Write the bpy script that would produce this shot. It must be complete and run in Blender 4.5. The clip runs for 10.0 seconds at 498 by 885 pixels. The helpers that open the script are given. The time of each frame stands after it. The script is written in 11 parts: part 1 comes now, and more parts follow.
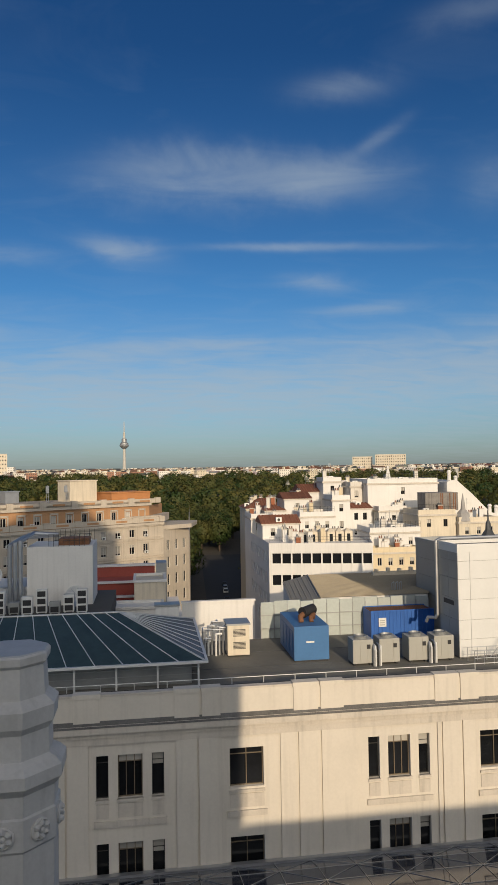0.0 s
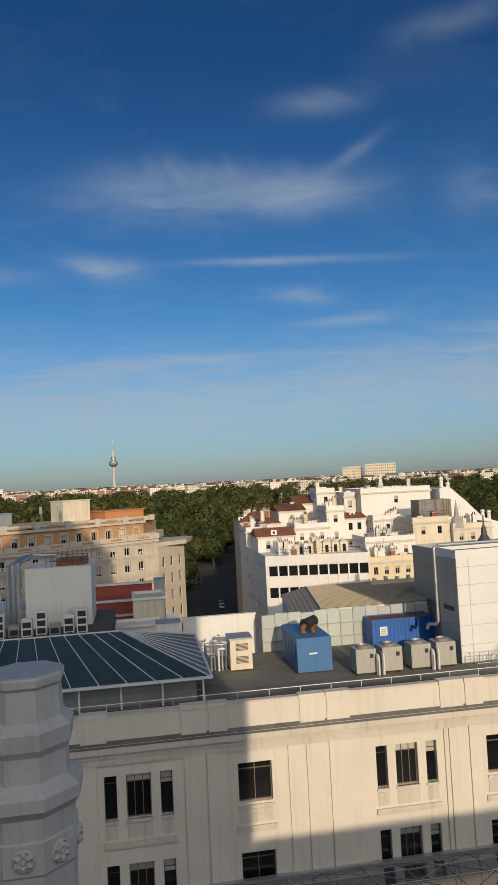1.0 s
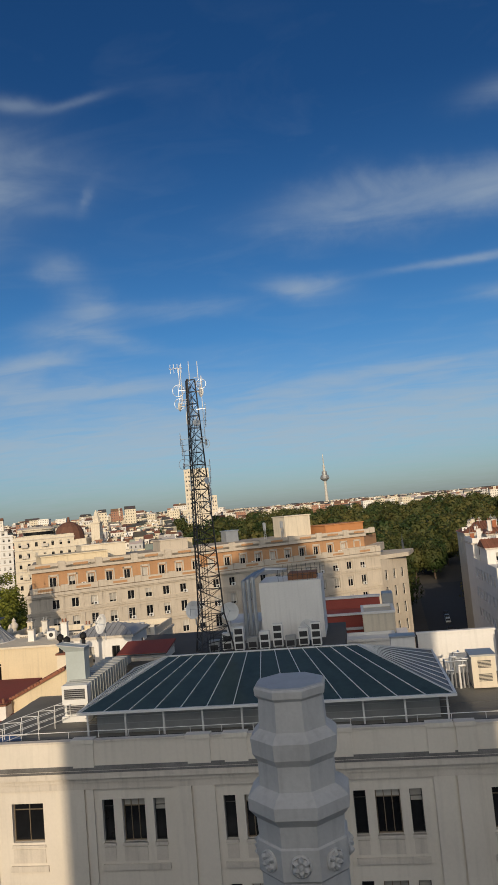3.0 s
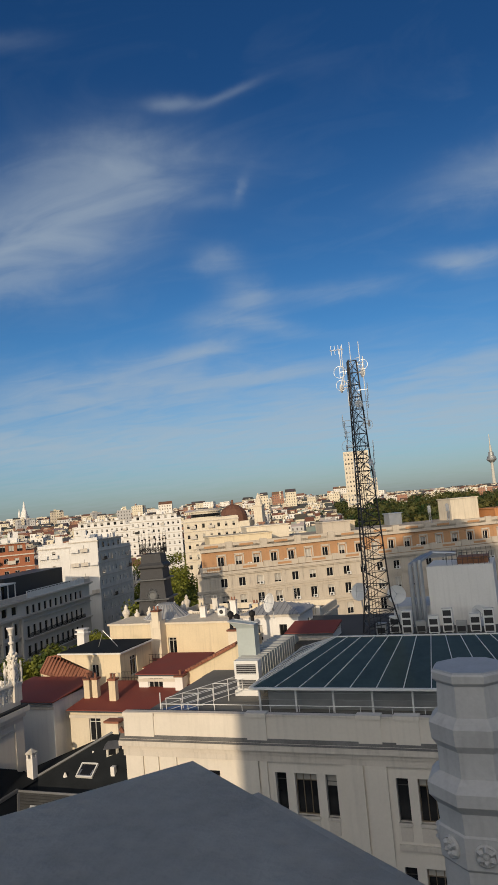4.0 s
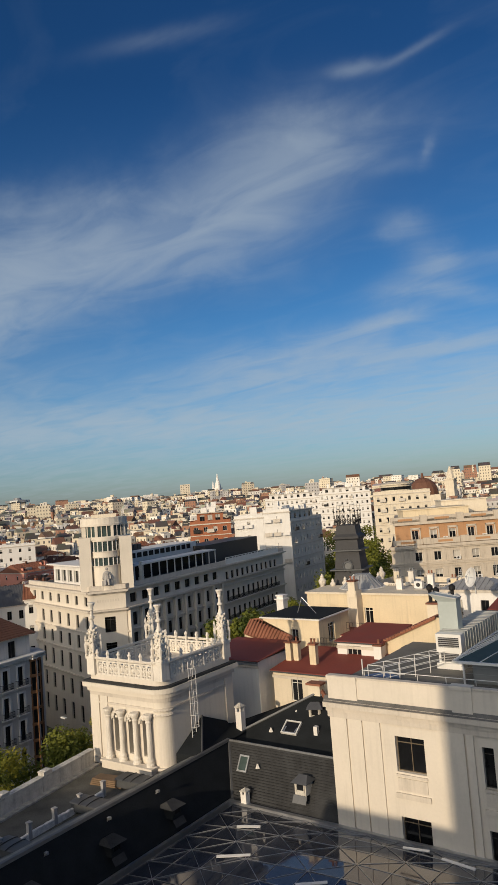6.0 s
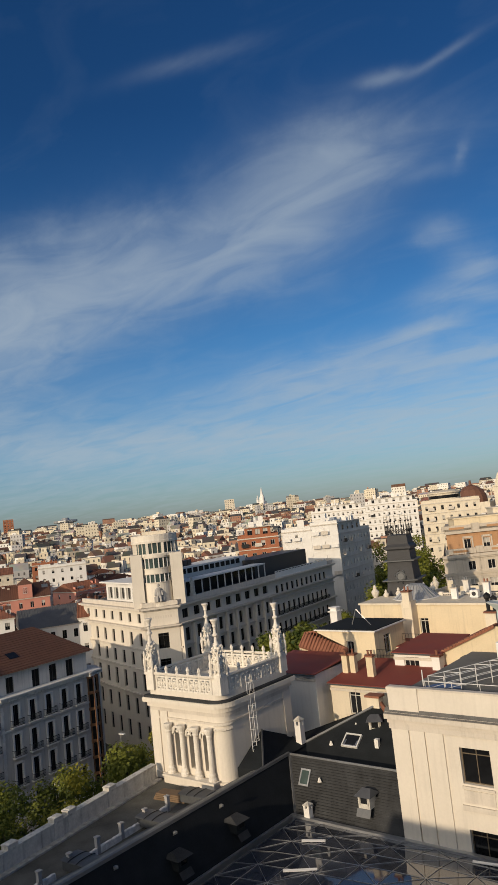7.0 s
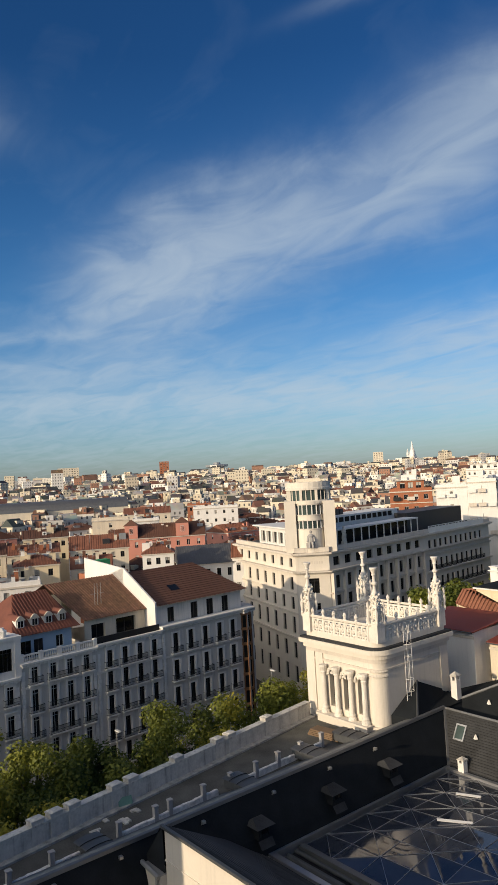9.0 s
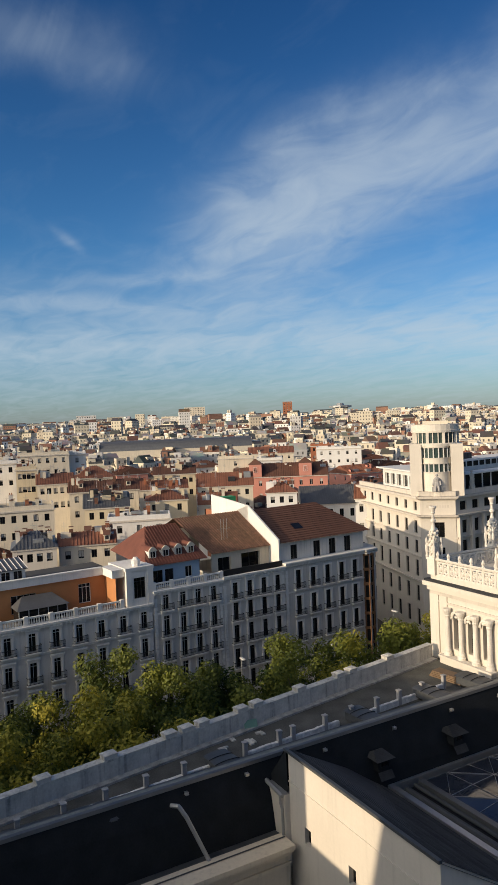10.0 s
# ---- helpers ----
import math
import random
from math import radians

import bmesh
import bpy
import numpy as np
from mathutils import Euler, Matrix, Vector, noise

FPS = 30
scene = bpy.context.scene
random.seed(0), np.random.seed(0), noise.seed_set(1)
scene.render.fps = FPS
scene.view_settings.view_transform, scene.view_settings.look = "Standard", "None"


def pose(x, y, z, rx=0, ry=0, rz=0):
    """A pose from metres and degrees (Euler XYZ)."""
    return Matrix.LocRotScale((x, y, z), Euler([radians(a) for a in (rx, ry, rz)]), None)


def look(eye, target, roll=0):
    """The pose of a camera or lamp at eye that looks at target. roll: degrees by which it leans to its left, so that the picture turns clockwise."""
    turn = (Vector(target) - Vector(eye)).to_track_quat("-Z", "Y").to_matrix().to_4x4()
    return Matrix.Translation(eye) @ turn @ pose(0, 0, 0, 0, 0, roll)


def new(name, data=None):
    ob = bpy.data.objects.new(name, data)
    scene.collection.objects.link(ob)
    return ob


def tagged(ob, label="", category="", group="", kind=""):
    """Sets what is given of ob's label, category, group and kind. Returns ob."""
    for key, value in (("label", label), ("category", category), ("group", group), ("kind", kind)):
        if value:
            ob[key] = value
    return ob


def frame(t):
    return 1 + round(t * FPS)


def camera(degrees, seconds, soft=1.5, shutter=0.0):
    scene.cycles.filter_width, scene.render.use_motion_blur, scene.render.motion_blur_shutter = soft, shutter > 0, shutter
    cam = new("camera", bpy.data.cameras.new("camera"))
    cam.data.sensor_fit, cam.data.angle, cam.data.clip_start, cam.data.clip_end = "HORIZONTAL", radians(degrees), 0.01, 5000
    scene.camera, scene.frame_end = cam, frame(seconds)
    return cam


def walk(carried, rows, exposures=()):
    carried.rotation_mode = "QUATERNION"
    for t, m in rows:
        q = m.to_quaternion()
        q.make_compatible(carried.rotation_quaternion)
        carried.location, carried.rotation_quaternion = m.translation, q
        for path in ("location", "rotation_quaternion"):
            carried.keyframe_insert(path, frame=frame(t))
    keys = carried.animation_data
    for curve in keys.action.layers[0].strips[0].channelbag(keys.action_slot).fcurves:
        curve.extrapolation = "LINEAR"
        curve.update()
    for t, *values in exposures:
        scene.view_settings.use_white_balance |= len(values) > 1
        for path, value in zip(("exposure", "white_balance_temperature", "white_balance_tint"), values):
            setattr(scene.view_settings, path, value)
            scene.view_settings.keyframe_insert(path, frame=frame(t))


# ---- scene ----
cam = camera(38.67, 10.0, 0.75)
ROWS = [
    (0.0, 0.600, 0.002, 46.985, 92.11, 0.88, -8.19),
    (0.5, 0.321, -0.105, 46.993, 92.68, 1.89, -9.35),
    (1.0, -0.036, -0.248, 47.009, 93.19, 2.88, -8.98),
    (1.5, -0.486, -0.309, 47.043, 94.19, 3.70, -6.15),
    (2.0, -0.858, -0.397, 47.088, 94.76, 4.57, -1.96),
    (3.5, -1.534, -0.620, 47.195, 95.54, 4.99, 14.07),
    (4.0, -1.779, -0.663, 47.095, 95.18, 5.08, 20.86),
    (4.5, -2.064, -0.794, 47.047, 94.87, 5.26, 27.17),
    (5.0, -2.244, -1.098, 47.034, 94.46, 4.81, 31.47),
    (5.5, -2.336, -1.515, 47.022, 94.01, 4.24, 34.09),
    (7.0, -2.635, -2.859, 47.057, 95.69, 6.15, 39.41),
    (7.5, -2.874, -3.220, 47.122, 96.04, 6.67, 42.23),
    (8.0, -3.160, -3.520, 46.960, 96.15, 5.78, 45.19),
    (8.5, -3.593, -3.679, 46.864, 95.09, 4.22, 48.50),
    (9.0, -3.882, -3.806, 46.874, 92.64, 3.19, 51.22),
    (9.5, -3.893, -4.002, 46.878, 89.94, 2.55, 54.15),
    (10.0, -3.873, -4.097, 46.937, 88.31, 2.40, 61.12),
]
walk(cam, [(t, pose(x, y, z, rx, ry, rz)) for t, x, y, z, rx, ry, rz in ROWS],
     [(0.0, -0.13), (2.0, -0.13), (4.0, -0.11), (5.5, -0.07), (7.0, -0.07), (8.5, 0.06), (9.0, 0.26), (10.0, 0.29)])

# ---- light ----
SUN_EL, SUN_AZ = radians(14.0), radians(176.0)   # azimuth from +y towards +x
sun_dir = Vector((math.sin(SUN_AZ) * math.cos(SUN_EL), math.cos(SUN_AZ) * math.cos(SUN_EL), math.sin(SUN_EL)))
sun = new("sun", bpy.data.lights.new("sun", "SUN"))
sun.data.energy, sun.data.angle, sun.data.color = 3.3, radians(0.55), (1.0, 0.80, 0.56)
sun.matrix_world = look(sun_dir * 300, (0, 0, 0))
scene.view_settings.exposure = 0.0
SKY_TINT = ((0.0, (0.49, 0.60, 0.83, 1)), (0.10, (0.50, 0.71, 0.94, 1)), (0.24, (0.28, 0.59, 0.87, 1)), (0.52, (0.13, 0.36, 0.62, 1)))
# colour of the fill light added to the unseen sun-side sky
SKY_FILL = (16.5, 15.2, 13.2, 1)


def ndir(az, el):
    a, e = radians(az), radians(el)
    return (math.sin(a) * math.cos(e), math.cos(a) * math.cos(e), math.sin(e))


# cirrus by quarter of the sky: azimuth, elevation, half width, half height in degrees, tilt, strength
CIRRUS_EAST = [
    (8.2, 22.8, 8.1, 1.46, -1, 0.5), (15.0, 22.5, 2.5, 1.05, -4, 0.4), (2.2, 23.0, 3.8, 1.53, 1, 0.25), (18.9, 24.7, 1.8, 0.45, 28, 0.35),
    (16.4, 28.4, 2.8, 0.74, 0, 0.36), (12.7, 17.4, 6.5, 0.26, -2, 0.6), (-1.7, 17.0, 2.6, 0.72, -11, 0.36), (13.9, 14.6, 2.2, 0.57, -6, 0.4),
    (17.9, 12.4, 3.0, 0.4, 1, 0.36), (2.3, 9.8, 9.0, 0.49, 2, 0.6), (-5.6, 8.5, 6.5, 0.61, 5, 0.4), (17.7, 7.1, 16.5, 1.62, 1, 0.85),
    (27.8, 9.5, 5.9, 1.07, -2, 0.45), (-1.4, 5.6, 15.8, 1.25, -1, 0.5), (26.9, 32.0, 2.8, 0.75, -2, 0.22), (28.4, 21.3, 1.9, 1.81, 11, 0.25),
]
CIRRUS_NORTH = [
    (-23.7, 31.1, 1.8, 0.44, 1, 0.47), (-19.2, 31.5, 2.0, 0.26, 16, 0.25), (-21.7, 19.9, 1.5, 0.77, -2, 0.43), (-19.1, 16.9, 1.8, 1.15, -28, 0.53),
    (-18.0, 14.4, 2.7, 0.53, -12, 0.56), (-21.5, 15.7, 2.7, 0.96, 17, 0.38), (-13.1, 16.5, 4.0, 0.62, -2, 0.3), (-24.0, 12.8, 3.5, 0.62, 12, 0.45),
    (-18.3, 10.2, 5.4, 0.41, 4, 0.4), (-1.4, 17.4, 2.3, 0.64, -4, 0.43), (-15.4, 6.5, 17.0, 1.55, 0, 0.62),
]
CIRRUS_HOOK = [
    (-19.4, 24.7, 0.5, 0.83, -29, 0.34), (-22.5, 24.0, 2.0, 0.44, 1, 0.28), (-29.2, 25.9, 7.0, 1.99, 5, 0.26), (-24.0, 12.6, 3.4, 0.49, 9, 0.4),
    (-27.9, 10.1, 10.8, 1.17, 3, 0.42),
]
CIRRUS_WEST = [
    (-58.0, 14.5, 5.2, 2.45, 10, 0.9), (-60.9, 15.9, 2.5, 2.69, -1, 0.43), (-52.1, 19.5, 7.5, 2.95, 16, 0.72), (-44.1, 19.7, 8.3, 2.82, 12, 0.61),
    (-35.3, 22.1, 6.9, 2.78, 15, 0.52), (-30.6, 26.2, 5.3, 2.79, 13, 0.35), (-57.0, 20.9, 1.9, 0.93, 18, 0.49), (-40.8, 34.1, 3.9, 0.5, 11, 0.2),
    (-30.0, 10.4, 7.4, 1.33, 2, 0.52), (-46.4, 6.3, 18.6, 1.14, -2, 0.8), (-59.7, 9.4, 5.2, 0.99, 2, 0.35),
]
CIRRUS_FAR_WEST = [
    (-76.5, 27.9, 4.4, 1.63, -9, 0.26), (-70.2, 26.9, 2.3, 1.66, -7, 0.16), (-74.8, 14.4, 0.9, 0.3, -40, 0.26), (-67.4, 11.7, 4.9, 0.39, 2, 0.42),
    (-63.1, 13.3, 2.6, 0.47, 3, 0.34), (-73.7, 9.6, 8.7, 0.73, -3, 0.4), (-76.0, 6.2, 13.2, 0.95, 1, 0.45), (-55.1, 15.8, 4.6, 2.54, 20, 0.28),
]
world = bpy.data.worlds.new("sky")
scene.world = world
world.use_nodes = True
wn, wl = world.node_tree.nodes, world.node_tree.links
wn.clear()


def wmath(op, a, b=None, c=None):
    n = wn.new("ShaderNodeMath")
    n.operation = op
    for i, v in enumerate((a, b, c)):
        if v is None:
            continue
        if isinstance(v, (int, float)):
            n.inputs[i].default_value = v
        else:
            wl.new(v, n.inputs[i])
    return n.outputs[0]


def wdot(src, vec):
    n = wn.new("ShaderNodeVectorMath")
    n.operation = "DOT_PRODUCT"
    wl.new(src, n.inputs[0])
    n.inputs[1].default_value = vec
    return n.outputs["Value"]


sky = wn.new("ShaderNodeTexSky")
sky.sky_type, sky.sun_disc = "NISHITA", False
sky.sun_elevation, sky.sun_rotation = SUN_EL, SUN_AZ
sky.air_density, sky.dust_density, sky.ozone_density = 1.0, 0.6, 2.5
tc = wn.new("ShaderNodeTexCoord")
direction = tc.outputs["Generated"]
height = wdot(direction, (0, 0, 1))
# cirrus live on a high sheet, so they flatten towards the horizon
inv = wmath("DIVIDE", 1.0, wmath("ADD", wmath("MAXIMUM", height, 0.0), 0.10))
sheet = wn.new("ShaderNodeVectorMath")
sheet.operation = "SCALE"
wl.new(direction, sheet.inputs[0])
wl.new(inv, sheet.inputs["Scale"])
mp = wn.new("ShaderNodeMapping")
mp.inputs["Rotation"].default_value = (0, 0, radians(-28))
mp.inputs["Scale"].default_value = (1.2, 2.2, 0.7)
wl.new(sheet.outputs[0], mp.inputs[0])
fibre = wn.new("ShaderNodeTexNoise")
fibre.inputs["Scale"].default_value, fibre.inputs["Detail"].default_value = 2.2, 9.0
fibre.inputs["Roughness"].default_value, fibre.inputs["Distortion"].default_value = 0.53, 0.9
wl.new(mp.outputs[0], fibre.inputs["Vector"])
warp = wn.new("ShaderNodeTexNoise")
warp.inputs["Scale"].default_value, warp.inputs["Detail"].default_value = 8.0, 8.0
warp.inputs["Roughness"].default_value = 0.62
wl.new(direction, warp.inputs["Vector"])
wob = wmath("SUBTRACT", warp.outputs["Fac"], 0.5)
total = 0.0
for az, el, hw, hh, tilt, power in CIRRUS_EAST + CIRRUS_NORTH + CIRRUS_HOOK + CIRRUS_WEST + CIRRUS_FAR_WEST:
    d = Vector(ndir(az, el))
    right = d.cross(Vector((0, 0, 1))).normalized()
    up = right.cross(d)
    ct, st = math.cos(radians(tilt)), math.sin(radians(tilt))
    t1, t2 = (right * ct + up * st) / radians(hw), (up * ct - right * st) / radians(hh)
    u = wmath("MULTIPLY_ADD", wob, 0.07 / radians(hw), wdot(direction, t1))
    v = wmath("MULTIPLY_ADD", wob, min(0.07, radians(hh) * 2.6) / radians(hh), wdot(direction, t2))
    r2 = wmath("MULTIPLY_ADD", u, u, wmath("MULTIPLY", v, v))
    total = wmath("MULTIPLY_ADD", wmath("POWER", 0.45, r2), power, total)
shape = wmath("ADD", 0.56, wmath("MULTIPLY", wmath("MAXIMUM", wmath("SUBTRACT", fibre.outputs["Fac"], 0.36), 0.0), 2.9))
thin = wmath("MULTIPLY", wmath("MAXIMUM", wmath("SUBTRACT", fibre.outputs["Fac"], 0.50), 0.0), 0.2)
low = wmath("DIVIDE", wmath("SUBTRACT", height, 0.095), 0.085)
low = wmath("MULTIPLY", wmath("POWER", 2.718, wmath("MULTIPLY", wmath("MULTIPLY", low, low), -1.0)), wmath("MULTIPLY", wmath("MAXIMUM", wmath("SUBTRACT", fibre.outputs["Fac"], 0.22), 0.0), 1.3))
dense = wmath("ADD", wmath("ADD", wmath("MULTIPLY", total, shape), thin), low)
cloud = wmath("MULTIPLY", wmath("SUBTRACT", 1.0, wmath("POWER", 2.718, wmath("MULTIPLY", dense, -1.15))), 0.78)
# unseen bright patch added on the sun's side of the sky as fill light
flat = Vector((sun_dir.x * 0.88, sun_dir.y * 0.88, 0.47)).normalized()
toward = wn.new("ShaderNodeMapRange")
toward.interpolation_type = "SMOOTHSTEP"
toward.inputs["From Min"].default_value, toward.inputs["From Max"].default_value = 0.66, 0.985
wl.new(wdot(direction, flat), toward.inputs["Value"])
deep = wn.new("ShaderNodeValToRGB")
els = deep.color_ramp.elements
for i, (pos, col) in enumerate(SKY_TINT):
    e = els[i] if i < 2 else els.new(pos)
    e.position, e.color = pos, col
wl.new(height, deep.inputs["Fac"])
tint = wn.new("ShaderNodeMix")
tint.data_type, tint.blend_type = "RGBA", "MULTIPLY"
tint.inputs["Factor"].default_value = 1.0
wl.new(sky.outputs[0], tint.inputs["A"])
wl.new(deep.outputs["Color"], tint.inputs["B"])
sky_fill = wn.new("ShaderNodeMix")
sky_fill.data_type = "RGBA"
wl.new(wmath("MULTIPLY", toward.outputs[0], 0.85), sky_fill.inputs["Factor"])
wl.new(tint.outputs["Result"], sky_fill.inputs["A"])
sky_fill.inputs["B"].default_value = SKY_FILL
mixc = wn.new("ShaderNodeMix")
mixc.data_type = "RGBA"
wl.new(cloud, mixc.inputs["Factor"])
wl.new(sky_fill.outputs["Result"], mixc.inputs["A"])
mixc.inputs["B"].default_value = (3.6, 4.25, 4.85, 1)
bg = wn.new("ShaderNodeBackground")
bg.inputs["Strength"].default_value = 0.115
wl.new(mixc.outputs["Result"], bg.inputs["Color"])
wout = wn.new("ShaderNodeOutputWorld")
wl.new(bg.outputs[0], wout.inputs["Surface"])


# ---- materials ----
def mat(name, col, rough=0.85, var=0.22, scale=0.35, fine=6.0, bump=0.2, metal=0.0, streak=0.0, each=0.0, island=0.0, spec=0.4):
    """A worn surface: broad stains, fine grain, rain streaks, and a shade of its own for each object or island."""
    m = bpy.data.materials.new(name)
    m.use_nodes = True
    nt = m.node_tree
    bsdf = nt.nodes["Principled BSDF"]
    bsdf.inputs["Roughness"].default_value, bsdf.inputs["Metallic"].default_value = rough, metal
    bsdf.inputs["Specular IOR Level"].default_value = spec
    tcn = nt.nodes.new("ShaderNodeTexCoord")

    def noise_at(s, detail, stretch=(1, 1, 1)):
        mapn = nt.nodes.new("ShaderNodeMapping")
        mapn.inputs["Scale"].default_value = stretch
        nt.links.new(tcn.outputs["Object"], mapn.inputs[0])
        n = nt.nodes.new("ShaderNodeTexNoise")
        n.inputs["Scale"].default_value, n.inputs["Detail"].default_value = s, detail
        nt.links.new(mapn.outputs[0], n.inputs["Vector"])
        return n.outputs["Fac"]

    def math_(op, a, b):
        n = nt.nodes.new("ShaderNodeMath")
        n.operation = op
        for i, v in enumerate((a, b)):
            if isinstance(v, (int, float)):
                n.inputs[i].default_value = v
            else:
                nt.links.new(v, n.inputs[i])
        return n.outputs[0]

    broad, grain = noise_at(scale, 5.0), noise_at(fine, 6.0)
    shade = math_("ADD", math_("MULTIPLY", math_("SUBTRACT", broad, 0.5), var * 2.2), math_("MULTIPLY", math_("SUBTRACT", grain, 0.5), var * 1.2))
    if streak:
        runs = noise_at(1.0, 4.0, (2.6, 2.6, 0.16))
        shade = math_("SUBTRACT", shade, math_("MULTIPLY", math_("MAXIMUM", math_("SUBTRACT", runs, 0.52), 0.0), streak * 4))
    if each:
        info = nt.nodes.new("ShaderNodeObjectInfo")
        shade = math_("ADD", shade, math_("MULTIPLY", math_("SUBTRACT", info.outputs["Random"], 0.5), each))
    if island:
        geo = nt.nodes.new("ShaderNodeNewGeometry")
        shade = math_("ADD", shade, math_("MULTIPLY", math_("SUBTRACT", geo.outputs["Random Per Island"], 0.5), island))
    mul = nt.nodes.new("ShaderNodeVectorMath")
    mul.operation = "SCALE"
    mul.inputs[0].default_value = col
    nt.links.new(math_("MAXIMUM", math_("ADD", shade, 1.0), 0.05), mul.inputs["Scale"])
    nt.links.new(mul.outputs[0], bsdf.inputs["Base Color"])
    nt.links.new(math_("ADD", math_("MULTIPLY", math_("SUBTRACT", broad, 0.5), 0.25), rough), bsdf.inputs["Roughness"])
    if bump:
        bn = nt.nodes.new("ShaderNodeBump")
        bn.inputs["Strength"].default_value, bn.inputs["Distance"].default_value = bump, 0.03
        nt.links.new(grain, bn.inputs["Height"])
        nt.links.new(bn.outputs[0], bsdf.inputs["Normal"])
    return m


STONE = mat("cream_stone", (0.66, 0.61, 0.53), 0.85, 0.10, 0.25, 5, 0.12, streak=0.10)
STONE_TRIM = mat("stone_trim", (0.58, 0.53, 0.46), 0.85, 0.16, 0.5, 7, 0.2, streak=0.2)
STONE_OLD = mat("weathered_stone", (0.55, 0.53, 0.48), 0.9, 0.45, 0.9, 6, 0.5, streak=0.6)
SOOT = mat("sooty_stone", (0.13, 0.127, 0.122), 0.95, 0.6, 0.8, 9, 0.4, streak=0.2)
STONE_GREY = mat("grey_stone", (0.36, 0.35, 0.34), 0.9, 0.16, 0.5, 7, 0.25, streak=0.12)
ORNATE = mat("carved_stone", (0.70, 0.66, 0.59), 0.9, 0.22, 0.9, 9, 0.4, streak=0.2)
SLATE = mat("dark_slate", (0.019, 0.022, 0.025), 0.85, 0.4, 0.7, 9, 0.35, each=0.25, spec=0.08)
# lit copy of the slate: sunlight on the slopes is put into its paler colour
SLATE_LIT = mat("slate_lit", (0.044, 0.046, 0.049), 0.85, 0.55, 0.8, 9, 0.4, each=0.5, spec=0.2)
ZINC = mat("zinc_sheet", (0.16, 0.165, 0.17), 0.5, 0.25, 0.8, 6, 0.15, metal=0.5)
LEAD = mat("lead_flashing", (0.085, 0.09, 0.095), 0.55, 0.3, 1.2, 8, 0.2, metal=0.3)
DECK = mat("roof_felt", (0.08, 0.078, 0.074), 0.92, 0.28, 0.25, 5, 0.2)
GRAVEL = mat("walkway_felt", (0.088, 0.087, 0.078), 0.95, 0.8, 0.5, 9, 0.5)
WHITE = mat("white_render", (0.73, 0.715, 0.685), 0.85, 0.10, 0.3, 5, 0.1, streak=0.10)
WHITE_METAL = mat("white_metal", (0.72, 0.72, 0.70), 0.45, 0.06, 0.6, 4, 0.03, metal=0.1)
GREY_METAL = mat("grey_metal", (0.36, 0.37, 0.37), 0.45, 0.12, 0.8, 4, 0.05, metal=0.5)
STEEL = mat("galvanised_steel", (0.50, 0.51, 0.52), 0.4, 0.12, 1.2, 6, 0.05, metal=0.8)
DARK_METAL = mat("dark_metal", (0.045, 0.045, 0.048), 0.5, 0.2, 1.2, 6, 0.1, metal=0.4)
RUST = mat("rusty_metal", (0.22, 0.105, 0.055), 0.8, 0.5, 1.5, 7, 0.2, metal=0.2, streak=0.4)
BLUE = mat("blue_paint", (0.055, 0.165, 0.36), 0.5, 0.12, 0.5, 4, 0.05)
BLUE_DEEP = mat("container_blue", (0.028, 0.125, 0.44), 0.5, 0.18, 0.7, 5, 0.05, streak=0.2)
BEIGE_METAL = mat("beige_casing", (0.38, 0.375, 0.34), 0.5, 0.08, 0.6, 4, 0.04)
PANEL = mat("panel_wall", (0.44, 0.48, 0.455), 0.6, 0.14, 0.5, 4, 0.05, each=0.12)
YELLOW = mat("yellow_render", (0.66, 0.56, 0.39), 0.88, 0.14, 0.35, 5, 0.15, streak=0.18, each=0.06)
CREAM = mat("cream_render", (0.66, 0.59, 0.47), 0.88, 0.14, 0.35, 5, 0.15, streak=0.18, each=0.08)
ORANGE = mat("orange_brick", (0.48, 0.215, 0.085), 0.88, 0.16, 0.6, 8, 0.2)
BRICK = mat("red_brick", (0.33, 0.125, 0.065), 0.88, 0.2, 0.6, 8, 0.2)
PINK = mat("pink_render", (0.56, 0.25, 0.19), 0.88, 0.14, 0.4, 5, 0.15)
RED_DECK = mat("red_roof_paint", (0.20, 0.046, 0.032), 0.75, 0.22, 0.4, 5, 0.12)
TERRACOTTA = mat("terracotta_tile", (0.235, 0.098, 0.060), 0.85, 0.4, 0.5, 5, 0.3, island=0.45, each=0.5)
TILE_BROWN = mat("brown_tile", (0.135, 0.064, 0.042), 0.8, 0.25, 0.5, 6, 0.3, island=0.3, each=0.2)
GREYWALL = mat("grey_render", (0.67, 0.635, 0.575), 0.88, 0.16, 0.35, 6, 0.15, streak=0.25, each=0.10)
GREYTRIM = mat("pale_trim", (0.79, 0.765, 0.715), 0.85, 0.14, 0.5, 6, 0.15, streak=0.15)
IRON = mat("black_iron", (0.018, 0.018, 0.019), 0.55, 0.2, 2, 6, 0.05, metal=0.3)
FRAME_W = mat("white_frame", (0.66, 0.65, 0.62), 0.6, 0.08, 1, 5, 0.03)
FRAME_D = mat("dark_frame", (0.05, 0.048, 0.045), 0.5, 0.1, 1, 5, 0.03)
FRAME_B = mat("bronze_frame", (0.20, 0.16, 0.11), 0.5, 0.1, 1, 5, 0.03, metal=0.3)
ASPHALT = mat("asphalt", (0.045, 0.045, 0.047), 0.9, 0.2, 0.15, 4, 0.2)
PAVING = mat("paving", (0.20, 0.19, 0.175), 0.9, 0.2, 0.3, 4, 0.2)
EARTH = mat("city_ground", (0.075, 0.068, 0.058), 0.95, 0.3, 0.02, 0.4, 0.0)
BARK = mat("bark", (0.10, 0.075, 0.055), 0.95, 0.3, 1.5, 9, 0.5)
